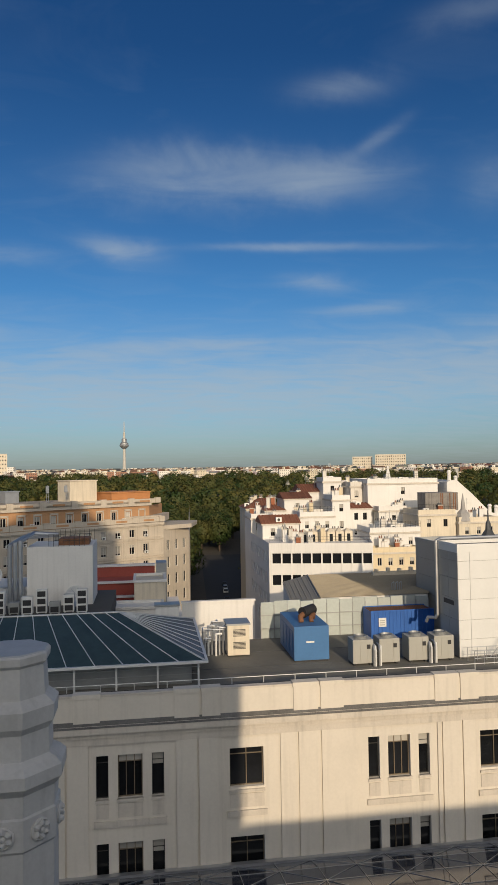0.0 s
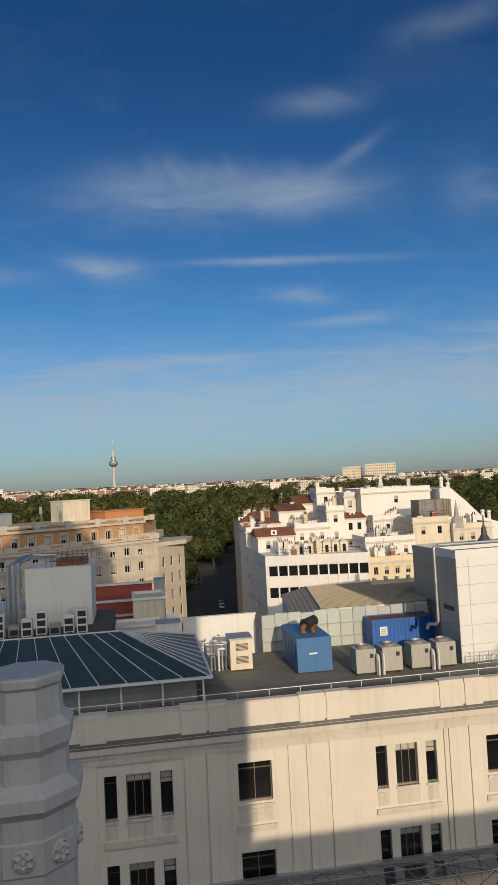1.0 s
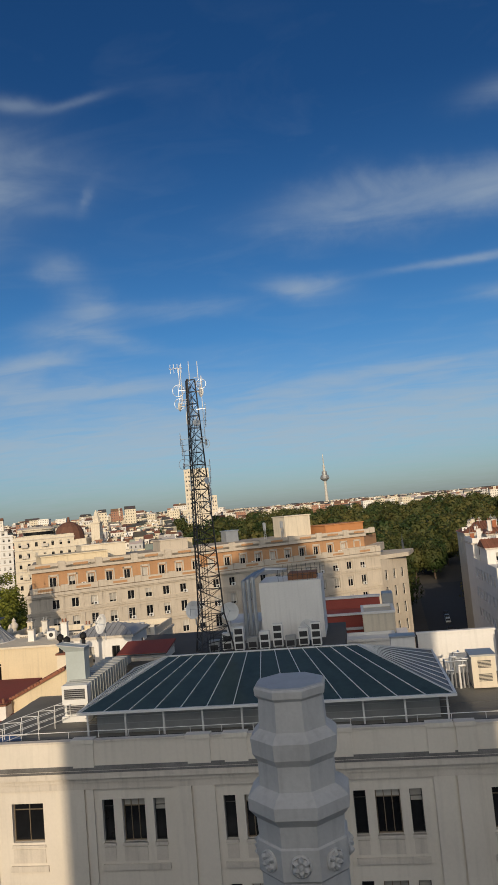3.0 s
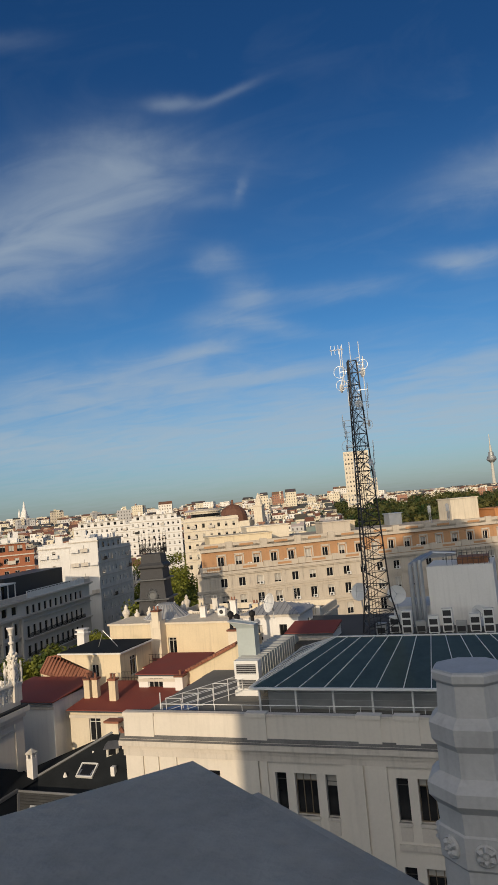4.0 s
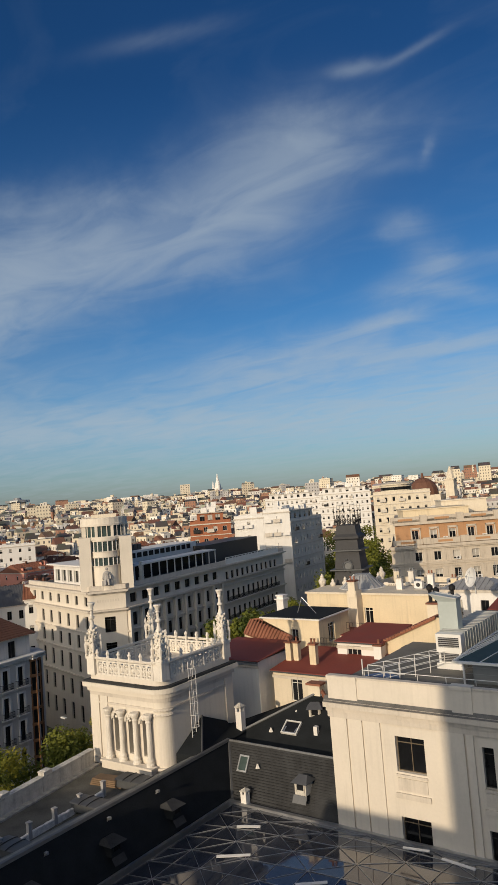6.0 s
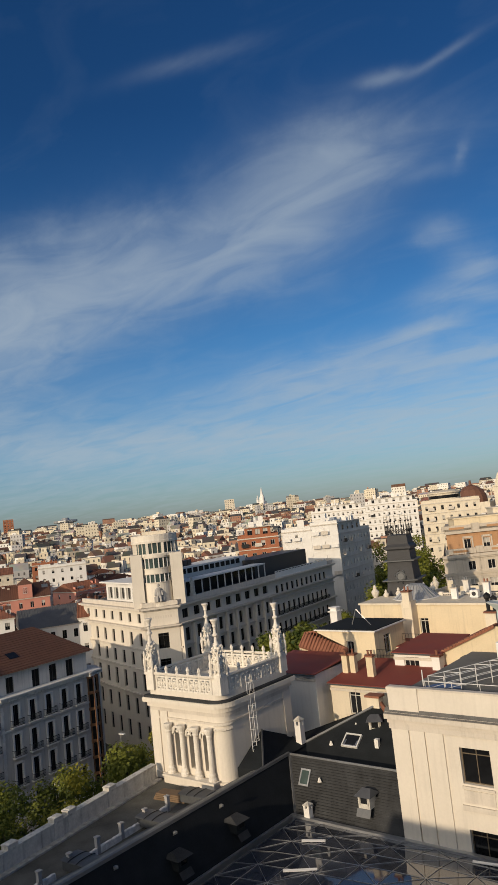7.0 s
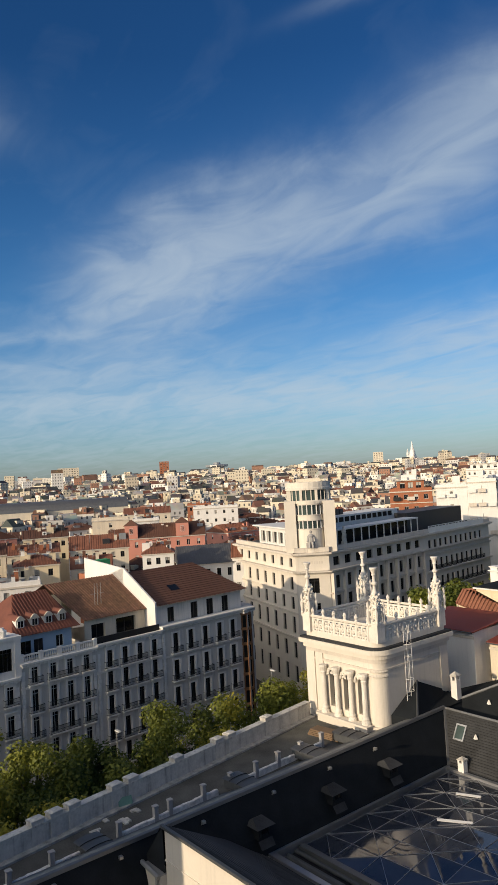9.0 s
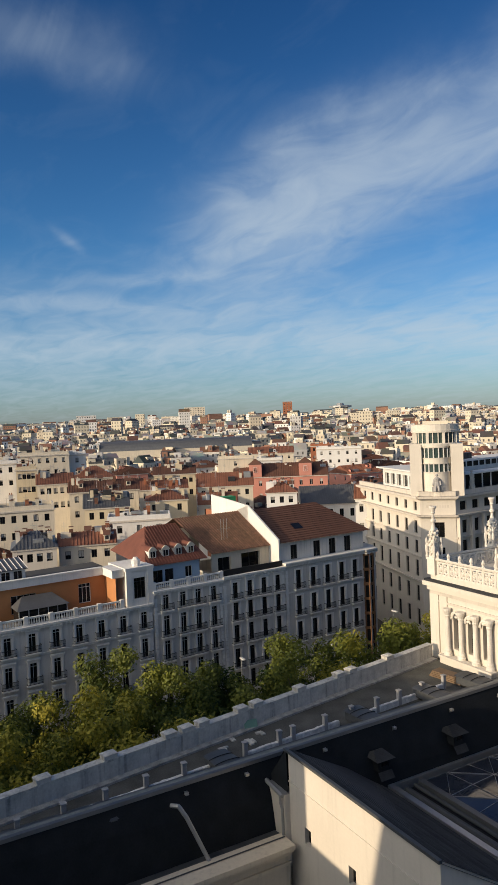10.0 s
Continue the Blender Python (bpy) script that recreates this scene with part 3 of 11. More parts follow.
def house(label, m, w, d, h, storeys=4, cols=4, side=3, wall=CREAM, roof="flat", roofmat=TERRACOTTA, rise=2.0, style="d2", ww=0.95, name="house", group="", base=0.0, over=0.35, far=False):
    """A plain town house with its front to -y: walls with windows, cornice, roof, parapet or tiles, chimneys."""
    t = thing(name, label, "building", m, group)
    if far:
        JOINED.append(B())
    bm = B()
    sh = (h - base) / storeys
    rows = [(base + sh * k + sh * 0.30, base + sh * k + sh * 0.72) for k in range(storeys)]
    facade(t, bm, (0, 0), (w, 0), 0, h, varied(rows_of(even(0.4, w - 0.4, cols, ww), rows), style), style)
    if side:
        facade(t, bm, (w, 0), (w, d), 0, h, varied(rows_of(even(0.6, d - 0.6, side, ww), rows), style), style)
        facade(t, bm, (0, d), (0, 0), 0, h, rows_of(even(0.6, d - 0.6, side, ww), rows), style)
    else:
        wall_holes(bm, (w, 0), (w, d), 0, h, [])
        wall_holes(bm, (0, d), (0, 0), 0, h, [])
    wall_holes(bm, (w, d), (0, d), 0, h, [])
    part("wall", bm, wall, t)
    if far:
        tagged(part("glazing", JOINED.pop(), [FRAME_D if style[0] == "d" else FRAME_W, GLASS, BLIND], t), kind="stuff")
    bm = B()
    hollow_rect(bm, -0.25, -0.25, w + 0.25, d + 0.25, 0.3, h - 0.3, h + 0.02)
    part("cornice", bm, STONE_TRIM, t)
    bm = B()
    if roof == "flat":
        box(bm, 0.05, 0.05, h - 0.15, w - 0.05, d - 0.05, h + 0.1)
        part("roof", bm, DECK if roofmat is TERRACOTTA else roofmat, t)
        bm = B()
        hollow_rect(bm, 0, 0, w, d, 0.25, h + 0.023, h + 0.9)
        part("parapet", bm, wall, t)
    else:
        o = over
        inx = min(d / 2, w / 2) * (0.9 if roof == "hip" else 0.0)
        e = [(-o, -o, h), (w + o, -o, h), (w + o, d + o, h), (-o, d + o, h)]
        r0, r1 = (-o + inx, d / 2, h + rise), (w + o - inx, d / 2, h + rise)
        for pts in ((e[0], e[1], r1, r0), (e[2], e[3], r0, r1), (e[1], e[2], r1), (e[3], e[0], r0)):
            quad(bm, *pts)
        quad(bm, *e[::-1])
        part("roof", bm, roofmat, t)
        # tile ribs, proud of the sheet
        bm = B()
        nr = max(6, int(w / 0.55))
        for k in range(nr):
            x = -o + (w + 2 * o) * (k + 0.5) / nr
            q = 1.0 if roof != "hip" else max(0.0, min(1.0, (x + o) / max(inx, 0.01), (w + o - x) / max(inx, 0.01)))
            if q > 0.05:
                for ye in (-o, d + o):
                    yr = ye + (d / 2 - ye) * q
                    zr = h + rise * q
                    tube(bm, (x, ye, h + 0.03), (x, yr, zr + 0.03), 0.09, 4)
        tagged(part("roof_tiles", bm, roofmat, t), kind="stuff")
    if group == "old town houses":
        bm = B()
        for k in range(BLINDS.randint(7, 13)):
            x, y, q = BLINDS.uniform(0.8, w - 0.8), BLINDS.uniform(0.8, d - 0.8), BLINDS.random()
            z = h + 0.05 if roof == "flat" else h + rise * max(0.0, 1 - abs(y - d / 2) / (d / 2)) * (0.55 if roof == "hip" else 0.9)
            if q < 0.4:
                box(bm, x - 0.35, y - 0.3, z - 0.8, x + 0.35, y + 0.3, z + BLINDS.uniform(0.9, 1.9), mi=BLINDS.choice((0, 0, 1, 2)))
                box(bm, x - 0.42, y - 0.37, z + 1.9, x + 0.42, y + 0.37, z + 2.0, mi=2)
            elif q < 0.65:
                box(bm, x - 0.9, y - 0.7, z - 0.8, x + 0.9, y + 0.7, z + BLINDS.uniform(0.7, 1.5), mi=BLINDS.choice((0, 3, 4)))
            elif q < 0.8:
                box(bm, x - 0.5, y - 0.9, z - 0.6, x + 0.5, y + 0.4, z + 0.9, mi=0)
                quad(bm, (x - 0.65, y - 1.1, z + 0.85), (x + 0.65, y - 1.1, z + 0.85), (x + 0.65, y + 0.6, z + 1.5), (x - 0.65, y + 0.6, z + 1.5), mi=2)
                box(bm, x - 0.3, y - 0.93, z + 0.05, x + 0.3, y - 0.905, z + 0.7, mi=4)
            else:
                tube(bm, (x, y, z - 0.5), (x, y, z + 2.8), 0.035, 4, mi=3)
                tube(bm, (x - 0.5, y, z + 2.4), (x + 0.5, y, z + 2.4), 0.025, 4, mi=3)
                tube(bm, (x - 0.35, y, z + 2.1), (x + 0.35, y, z + 2.1), 0.025, 4, mi=3)
        tagged(part("roof_clutter", bm, (wall, BRICK, TILE_BROWN, GREY_METAL, DARK_METAL), t), kind="stuff")
    return t

# ---- ground ----
def land(x, y):
    d, az = math.hypot(x, y), math.degrees(math.atan2(x, y))
    side = min(1.0, max(0.0, (-12 - az) / 23)) if -170 < az else 1.0
    return 24.0 * min(1.0, max(0.0, (d - 200) / 700)) + (8 + 12 * side) * min(1.6, max(0.0, (d - 900) / 2100))


bm = B()
gx = [-4400, -3200, -2200, -1500, -1000, -700, -480, -330, -230, -160, -110, -60, 0, 60, 120, 200, 320, 480, 700, 1000, 1500, 2200, 3200, 4400]
gy = [-1200, -600, -300, -150, -60, 0, 60, 120, 180, 260, 360, 500, 700, 1000, 1400, 2000, 2800, 3600, 4600]
grid = [[bm.verts.new((x, y, land(x, y))) for x in gx] for y in gy]
for j in range(len(gy) - 1):
    for i in range(len(gx) - 1):
        bm.faces.new((grid[j][i], grid[j][i + 1], grid[j + 1][i + 1], grid[j + 1][i]))
tagged(part("ground", bm, EARTH), "dusty city ground between the buildings", "ground", kind="structure")

bm = B()
prism(bm, [(-76, -60), (-66, -60), (-78, 75), (-100, 320), (-112, 320), (-90, 75)], 0.02, 0.06)
prism(bm, [(-94, 76), (-180, 30), (-190, 38), (-98, 88)], 0.02, 0.07)
tagged(part("road", bm, ASPHALT), "dark asphalt of the wide tree-lined street", "road", kind="structure")
bm = B()
prism(bm, [(13.5, 78), (21, 78), (38, 198), (18, 198)], 0.02, 0.06)
r0, r1 = land(28, 198), land(38, 345)
for z0, z1, y0, y1, x0, x1, x2, x3 in ((r0, land(33, 272), 198, 272, 18, 38, 44, 22), (land(33, 272), r1, 272, 345, 22, 44, 50, 26)):
    quad(bm, (x0, y0, z0 + 0.35), (x1, y0, z0 + 0.35), (x2, y1, z1 + 0.35), (x3, y1, z1 + 0.35))
tagged(part("road", bm, ASPHALT), "asphalt of the narrow side street in shade", "road", kind="structure")
for nm, pts in (("pavement", [(-66, -60), (-58, -60), (-66, 75), (-78, 75)]), ("pavement", [(-92, -60), (-76, -60), (-90, 75), (-102, 75)])):
    bm = B()
    prism(bm, pts, 0.02, 0.18)
    tagged(part(nm, bm, PAVING), "grey paved pavement with a raised kerb", "pavement", kind="structure")

# ---- the palace: wing with the cream facade ----
wing = thing("palace_wing", "long cream stone palace wing with a parapet and tall dark windows", "building")
X0, X1, FY, ROOF = -34.0, 47.0, 51.0, 30.4
bm = B()
rects = []
UP, LOW = (24.2, 27.2), (18.0, 21.2)
for c in (-18.9, -9.9, -0.75, 18.8, 36.6):
    for (a, b), st in zip(((-2.35, -1.5), (-0.85, 0.85), (1.5, 2.35)), ("d1t", "b3t2", "d1t3")):
        for v in (UP, LOW):
            rects.append((c + a - X0, c + b - X0, *v, st))
for c in (-27.0, 7.45, 26.35):
    rects.append((c - 1.22 - X0, c + 1.22 - X0, 24.35, 27.1, "b2t"))
    rects.append((c - 1.22 - X0, c + 1.22 - X0, 18.2, 20.9, "b2t"))
facade(wing, bm, (X0, FY), (X1, FY), 8.0, 29.0, rects, depth=0.42, split=True)
wall_holes(bm, (X0, 69.0), (X0, FY), 8.0, 29.0, [])
wall_holes(bm, (X1, FY), (X1, 69.0), 8.0, 29.0, [])
wall_holes(bm, (X1, 69.0), (X0, 69.0), 8.0, 30.2, [])
part("wall", bm, STONE, wing)
# pilaster strips, with narrow joints between them
for x0, x1 in ((-33.95, -32.4), (-32.25, -31.0), (-30.85, -29.4), (-24.4, -22.5), (-22.35, -21.8), (-15.9, -14.5), (-14.35, -12.8), (-7.0, -5.2), (-5.05, -3.6), (2.45, 3.9), (4.05, 5.6), (9.9, 11.1), (11.25, 12.8), (12.95, 15.6), (21.75, 22.0), (22.15, 23.6), (23.75, 24.7), (28.3, 30.4), (30.6, 33.4), (40.2, 42.0), (42.2, 44.6)):
    bm = B()
    box(bm, x0, FY - 0.14, 8.0, x1, FY - 0.003, 28.05)
    part("pilaster", bm, STONE, wing)
# apron panels under the windows
for c, hw in ((-18.9, 2.5), (-9.9, 2.5), (-0.75, 2.5), (18.8, 2.5), (36.6, 2.5), (-27.0, 1.45), (7.45, 1.45), (26.35, 1.45)):
    bm = B()
    box(bm, c - hw, FY - 0.16, 22.35, c + hw, FY - 0.004, 22.75)
    part("apron_band", bm, STONE_TRIM, wing)
    n = 3 if hw > 2 else 1
    for k in range(n):
        w = (0.95, 1.85, 0.95)[k] if n == 3 else 2.6
        cx = c + ((-1.92, 0, 1.92)[k] if n == 3 else 0)
        bm = B()
        box(bm, cx - w / 2, FY - 0.14, 24.02, cx + w / 2, FY + 0.1, 24.2)
        part("sill", bm, STONE_TRIM, wing)
        bm = B()
        box(bm, cx - w / 2 + 0.06, FY - 0.06, 22.95, cx + w / 2 - 0.06, FY - 0.004, 23.9)
        part("apron_panel", bm, STONE_TRIM, wing)
# entablature: thin band, cornice, blocking course
for nm, e, g, z0, z1 in (("band", 0.12, 0.16, 28.0, 28.497), ("bed_mould", 0.2, 0.25, 28.5, 28.847), ("cornice", 0.35, 0.48, 28.85, 29.247), ("blocking_course", 0.28, 0.36, 29.25, 29.4)):
    bm = B()
    box(bm, X0 - e, FY - g, z0, X1 + 0.3, FY + 0.3, z1)
    part(nm, bm, STONE_TRIM, wing)
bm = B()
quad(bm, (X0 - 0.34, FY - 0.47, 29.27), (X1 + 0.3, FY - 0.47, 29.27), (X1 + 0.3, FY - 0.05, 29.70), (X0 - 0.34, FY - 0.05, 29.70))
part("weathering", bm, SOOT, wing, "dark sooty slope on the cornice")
bm = B()
box(bm, X0 + 0.1, FY - 0.1, 29.4, X1, FY + 0.35, 31.3)
part("parapet", bm, STONE, wing)
for x0, x1, up in ((-33.9, -31.2, 0.0), (-23.2, -21.6, 0.12), (-14.6, -12.9, 0.12), (-11.9, -10.2, 0.12), (-4.6, -2.8, 0.12), (2.35, 4.1, 0.14), (4.3, 5.6, 0.14), (10.9, 12.7, 0.12), (12.9, 14.6, 0.12), (21.6, 23.4, 0.12), (23.6, 25.0, 0.12), (33.0, 35.0, 0.12)):
    bm = B()
    box(bm, x0, FY - 0.2, 29.4, x1, FY + 0.42, 31.12 + up)
    box(bm, x0 - 0.06, FY - 0.28, 31.12 + up, x1 + 0.06, FY + 0.5, 31.42 + up)
    part("parapet_block", bm, STONE, wing)
bm = B()
box(bm, X0 + 0.05, FY - 0.16, 31.303, X1, FY + 0.42, 31.45)
part("coping", bm, STONE_TRIM, wing)
bm = B()
box(bm, X0 + 0.1, FY + 0.36, 30.0, X1, 69.0, ROOF)
part("roof_deck", bm, mat("pale_roof_felt", (0.17, 0.165, 0.145), 0.92, 0.3, 0.3, 6, 0.2), wing, "grey felt roof deck")
bm = B()
box(bm, X0 + 0.4, FY + 0.42, ROOF, X1, FY + 0.9, ROOF + 0.95)
part("gutter_upstand", bm, RUBBER, wing, "black waterproofing upstand")
# roof rail
bm = B()
for k in range(33):
    x = -31.0 + k * 2.35
    tube(bm, (x, 52.1, ROOF), (x, 52.1, 31.75), 0.028, 5)
    tube(bm, (x, 52.1, 31.35), (x, 52.7, ROOF), 0.02, 5)
for z in (31.1, 31.75):
    tube(bm, (-31.0, 52.1, z), (45.0, 52.1, z), 0.03, 5)
tagged(part("roof_railing", bm, WHITE_METAL), "thin white metal railing along the roof edge", "railing")
bm = B()
for k in range(14):
    for j in range(3):
        x, y = -31 + k * 5.6, 54.5 + j * 4.8
        box(bm, x, y, ROOF + 0.003, x + 5.52, y + 0.06, ROOF + 0.03)
tagged(part("felt_seam", bm, LEAD), "raised seams between the felt sheets", "roof seam", kind="structure")

# ---- roof skylight: hipped glass lantern ----
lantern = thing("roof_skylight", "large hipped glass roof lantern with white metal bars", "skylight")
E0, E1, R0, R1 = (-24.2, 54.6), (5.0, 70.4), (-18.6, 62.4), (-1.9, 62.4)
EZ, RZ = 32.35, 34.85
eave = [(E0[0], E0[1], EZ), (E1[0], E0[1], EZ), (E1[0], E1[1], EZ), (E0[0], E1[1], EZ)]
ra, rb = (*R0, RZ), (*R1, RZ)


def lerp(a, b, t):
    return tuple(x + (y - x) * t for x, y in zip(a, b))


def lantern_side(lo0, lo1, hi0, hi1, n, metal):
    for k in range(n):
        t0, t1 = k / n, (k + 1) / n
        a, b = lerp(lo0, lo1, t0), lerp(lo0, lo1, t1)
        c, d = lerp(hi0, hi1, t1), lerp(hi0, hi1, t0)
        pb = B()
        if (Vector(c) - Vector(d)).length > 0.01:
            quad(pb, a, b, c, d)
        else:
            quad(pb, a, b, c)
        part("pane", pb, metal, lantern)
    bars = B()
    for k in range(n + 1):
        p, q = Vector(lerp(lo0, lo1, k / n)), Vector(lerp(hi0, hi1, k / n))
        tube(bars, p + Vector((0, 0, 0.05)), q + Vector((0, 0, 0.05)), 0.04, 4)
    part("glazing_bar", bars, WHITE_METAL, lantern)


lantern_side(eave[0], eave[1], ra, rb, 14, GLASS_GREEN)
lantern_side(eave[2], eave[3], rb, ra, 14, GLASS_GREEN)
lantern_side(eave[1], eave[2], rb, rb, 8, ZINC)
lantern_side(eave[3], eave[0], ra, ra, 7, ZINC)
for nm, a, b, r in [("eave_gutter", p, q, 0.14) for p, q in zip(eave, eave[1:] + eave[:1])] + [("hip_bar", eave[0], ra, 0.09), ("hip_bar", eave[3], ra, 0.09), ("hip_bar", eave[1], rb, 0.09), ("hip_bar", eave[2], rb, 0.09), ("ridge_bar", ra, rb, 0.10)]:
    bm = B()
    tube(bm, a, b, r, 4)
    part(nm, bm, WHITE_METAL, lantern)
for k in range(10):
    x = E0[0] + 0.6 + k * 3.1
    for y in (E0[1] + 0.35, E1[1] - 0.49):
        bm = B()
        box(bm, x, y, ROOF, x + 0.14, y + 0.14, EZ)
        part("post", bm, WHITE_METAL, lantern)
bm = B()
box(bm, E0[0] + 1.1, E0[1] + 1.3, ROOF, E1[0] - 1.1, E1[1] - 1.3, EZ - 0.25)
part("curb", bm, GREY_METAL, lantern, "grey metal curb wall under the glass")
bm = B()
for z in (30.9, 31.4, 31.9):
    tube(bm, (E0[0] + 0.5, E0[1] + 0.4, z), (E1[0] - 0.5, E0[1] + 0.4, z), 0.02, 4)
part("guard_wire", bm, STEEL, lantern)

# ---- the atrium's glass roof, a triangulated shell ----
atrium = thing("atrium_roof", "low curved glass atrium roof with a triangulated white steel grid", "glass roof")
AX0, AX1, AY0, AY1 = -44.7, 47.0, 32.4, 50.6


def shell(u, v):
    return (AX0 + (AX1 - AX0) * u, AY0 + (AY1 - AY0) * v, 19.0 + 1.5 * (math.sin(math.pi * v) ** 0.8) * min(1.0, 6 * u, 6 * (1 - u)) ** 0.7)


NU, NV = 34, 8
bars, rest = B(), B()
for i in range(NU):
    for j in range(NV):
        a, b = shell(i / NU, j / NV), shell((i + 1) / NU, j / NV)
        c, d = shell((i + 1) / NU, (j + 1) / NV), shell(i / NU, (j + 1) / NV)
        for tri in ((a, b, c), (a, c, d)) if (i + j) % 2 else ((a, b, d), (b, c, d)):
            j1 = random.uniform(-0.012, 0.012)
            pb = B() if i < 18 else rest
            quad(pb, *[(p[0], p[1], p[2] + j1 * (1 if p is tri[0] else -1)) for p in tri])
            if i < 18:
                part("pane", pb, GLASS_ROOF, atrium)
        for p, q in ((a, b), (a, d), ((a, c) if (i + j) % 2 else (b, d))):
            tube(bars, (p[0], p[1], p[2] + 0.03), (q[0], q[1], q[2] + 0.03), 0.021, 4)
part("steel_grid", bars, STEEL, atrium)
tagged(part("glazing_field", rest, GLASS_ROOF, atrium), kind="stuff")
bm = B()
for p, q in (((AX0 - 0.7, AY0 - 3.0), (AX1, AY0 - 2.5)), ((AX0 - 0.7, AY1 - 0.1), (AX1, AY1 + 0.3)), ((AX0 - 0.7, AY0 - 2.5), (AX0 - 0.45, AY1 - 0.1))):
    box(bm, p[0], p[1], 18.0, q[0], q[1], 19.22)
part("kerb", bm, STEEL, atrium, "pale metal kerb round the glass")
bm = B()
box(bm, AX0 - 0.44, AY0 - 2.49, 18.0, AX1, AY0 - 0.01, 18.55)
box(bm, AX0 - 0.44, AY0, 18.0, AX0 + 0.1, AY1 - 0.11, 18.7)
part("gutter", bm, RUBBER, atrium, "dark gutter channel")
for y, z, r in ((AY0 - 1.75, 18.85, 0.24), (AY0 - 0.95, 18.95, 0.16)):
    bm = B()
    tube(bm, (AX0, y, z), (AX1, y, z), r, 8)
    part("gutter_pipe", bm, LEAD, atrium)
bm = B()
box(bm, AX0 - 0.2, AY0 - 0.45, 18.5, AX1, AY0 + 0.05, 19.1)
part("inner_kerb", bm, ZINC, atrium)
# small things that lie on the glass: opened vents catching the sun
for (u, v, w, a) in ((0.05, 0.78, 2.0, 25), (0.075, 0.5, 2.6, 32), (0.16, 0.42, 2.2, 35), (0.24, 0.86, 2.6, -8), (0.20, 0.92, 2.0, 10)):
    p = shell(u, v)
    bm = B()
    box(bm, -w / 2, -0.11, 0.08, w / 2, 0.11, 0.14)
    tagged(part("roof_vent", bm, WHITE_METAL), "narrow white vent flap on the glass roof", "vent").matrix_basis = pose(*p, 18, 0, a)

# ---- mansard wing along the street ----
mansard = thing("mansard_roof", "steep dark slate mansard roof with a grey metal coping", "roof")
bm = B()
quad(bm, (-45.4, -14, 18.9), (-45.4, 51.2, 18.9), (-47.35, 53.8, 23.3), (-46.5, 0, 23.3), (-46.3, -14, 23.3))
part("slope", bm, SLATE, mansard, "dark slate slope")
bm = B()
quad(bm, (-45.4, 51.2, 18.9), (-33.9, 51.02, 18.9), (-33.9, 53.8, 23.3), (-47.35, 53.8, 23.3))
part("end_slope", bm, SLATE_LIT, mansard, "weathered slate tile slope in the paler sunlit tone")
bm = B()
tube(bm, (-46.4, -14, 23.3), (-46.55, 0, 23.3), 0.2, 5)
tube(bm, (-46.55, 0, 23.3), (-47.4, 53.8, 23.35), 0.2, 5)
tube(bm, (-47.4, 53.8, 23.35), (-45.4, 51.2, 18.95), 0.16, 5)
tube(bm, (-47.35, 53.8, 23.32), (-33.9, 53.8, 23.32), 0.14, 5)
part("ridge_capping", bm, ZINC, mansard)
bm = B()
quad(bm, (-47.25, -14, 23.22), (-46.5, -14, 23.42), (-47.4, 53.8, 23.42), (-48.35, 53.8, 23.2))
part("ridge_flashing", bm, mat("weathered_lead", (0.20, 0.205, 0.19), 0.75, 0.5, 1.6, 9, 0.5, metal=0.1), mansard, "wide weathered lead flashing along the ridge")
bm = B()
quad(bm, (-49.6, -14, 22.1), (-47.2, -14, 23.25), (-48.3, 53.8, 23.2), (-50.6, 46, 22.1))
part("flat_sheet", bm, LEAD, mansard)
# slate courses as thin lips on the end slope
for k in range(21):
    t0 = k / 21
    y, z = 51.15 + 2.6 * t0, 18.95 + 4.3 * t0
    cb = B()
    box(cb, -45.2 - 1.9 * t0, y - 0.04, z, -34.0, y + 0.05, z + 0.035)
    part("slate_course", cb, SLATE_LIT, mansard)
# rooflight on the back slope
for cx, cy, cz, rw in ((-42.5, 57.7, 23.9, 1.8),):
    rl_ = thing("rooflight", "white-framed rooflight set in the dark slate", "window", pose(cx, cy, cz, 34.4, 0, 0))
    bm = B()
    hollow_rect(bm, -rw / 2, -0.75, rw / 2, 0.75, 0.12, -0.05, 0.16)
    part("frame", bm, WHITE_METAL, rl_)
    bm = B()
    box(bm, -rw / 2 + 0.1, -0.66, 0.0, rw / 2 - 0.1, 0.66, 0.06)
    part("pane", bm, GLASS, rl_)
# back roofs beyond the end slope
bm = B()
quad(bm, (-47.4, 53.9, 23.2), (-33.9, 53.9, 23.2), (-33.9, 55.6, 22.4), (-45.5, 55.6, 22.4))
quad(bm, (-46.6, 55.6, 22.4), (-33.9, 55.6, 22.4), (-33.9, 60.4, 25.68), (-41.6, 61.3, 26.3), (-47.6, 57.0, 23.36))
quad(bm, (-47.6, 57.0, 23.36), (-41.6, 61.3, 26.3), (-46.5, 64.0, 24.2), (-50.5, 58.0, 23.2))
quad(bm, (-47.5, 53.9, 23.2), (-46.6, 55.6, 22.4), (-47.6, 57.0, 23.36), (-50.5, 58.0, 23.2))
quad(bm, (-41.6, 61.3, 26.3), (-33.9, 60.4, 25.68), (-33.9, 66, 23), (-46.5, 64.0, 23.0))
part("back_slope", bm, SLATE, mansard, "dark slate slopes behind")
bm = B()
tube(bm, (-47.6, 57.0, 23.42), (-41.6, 61.3, 26.36), 0.16, 5)
tube(bm, (-41.6, 61.3, 26.36), (-33.9, 60.4, 25.74), 0.12, 5)
part("hip_capping", bm, ZINC, mansard)


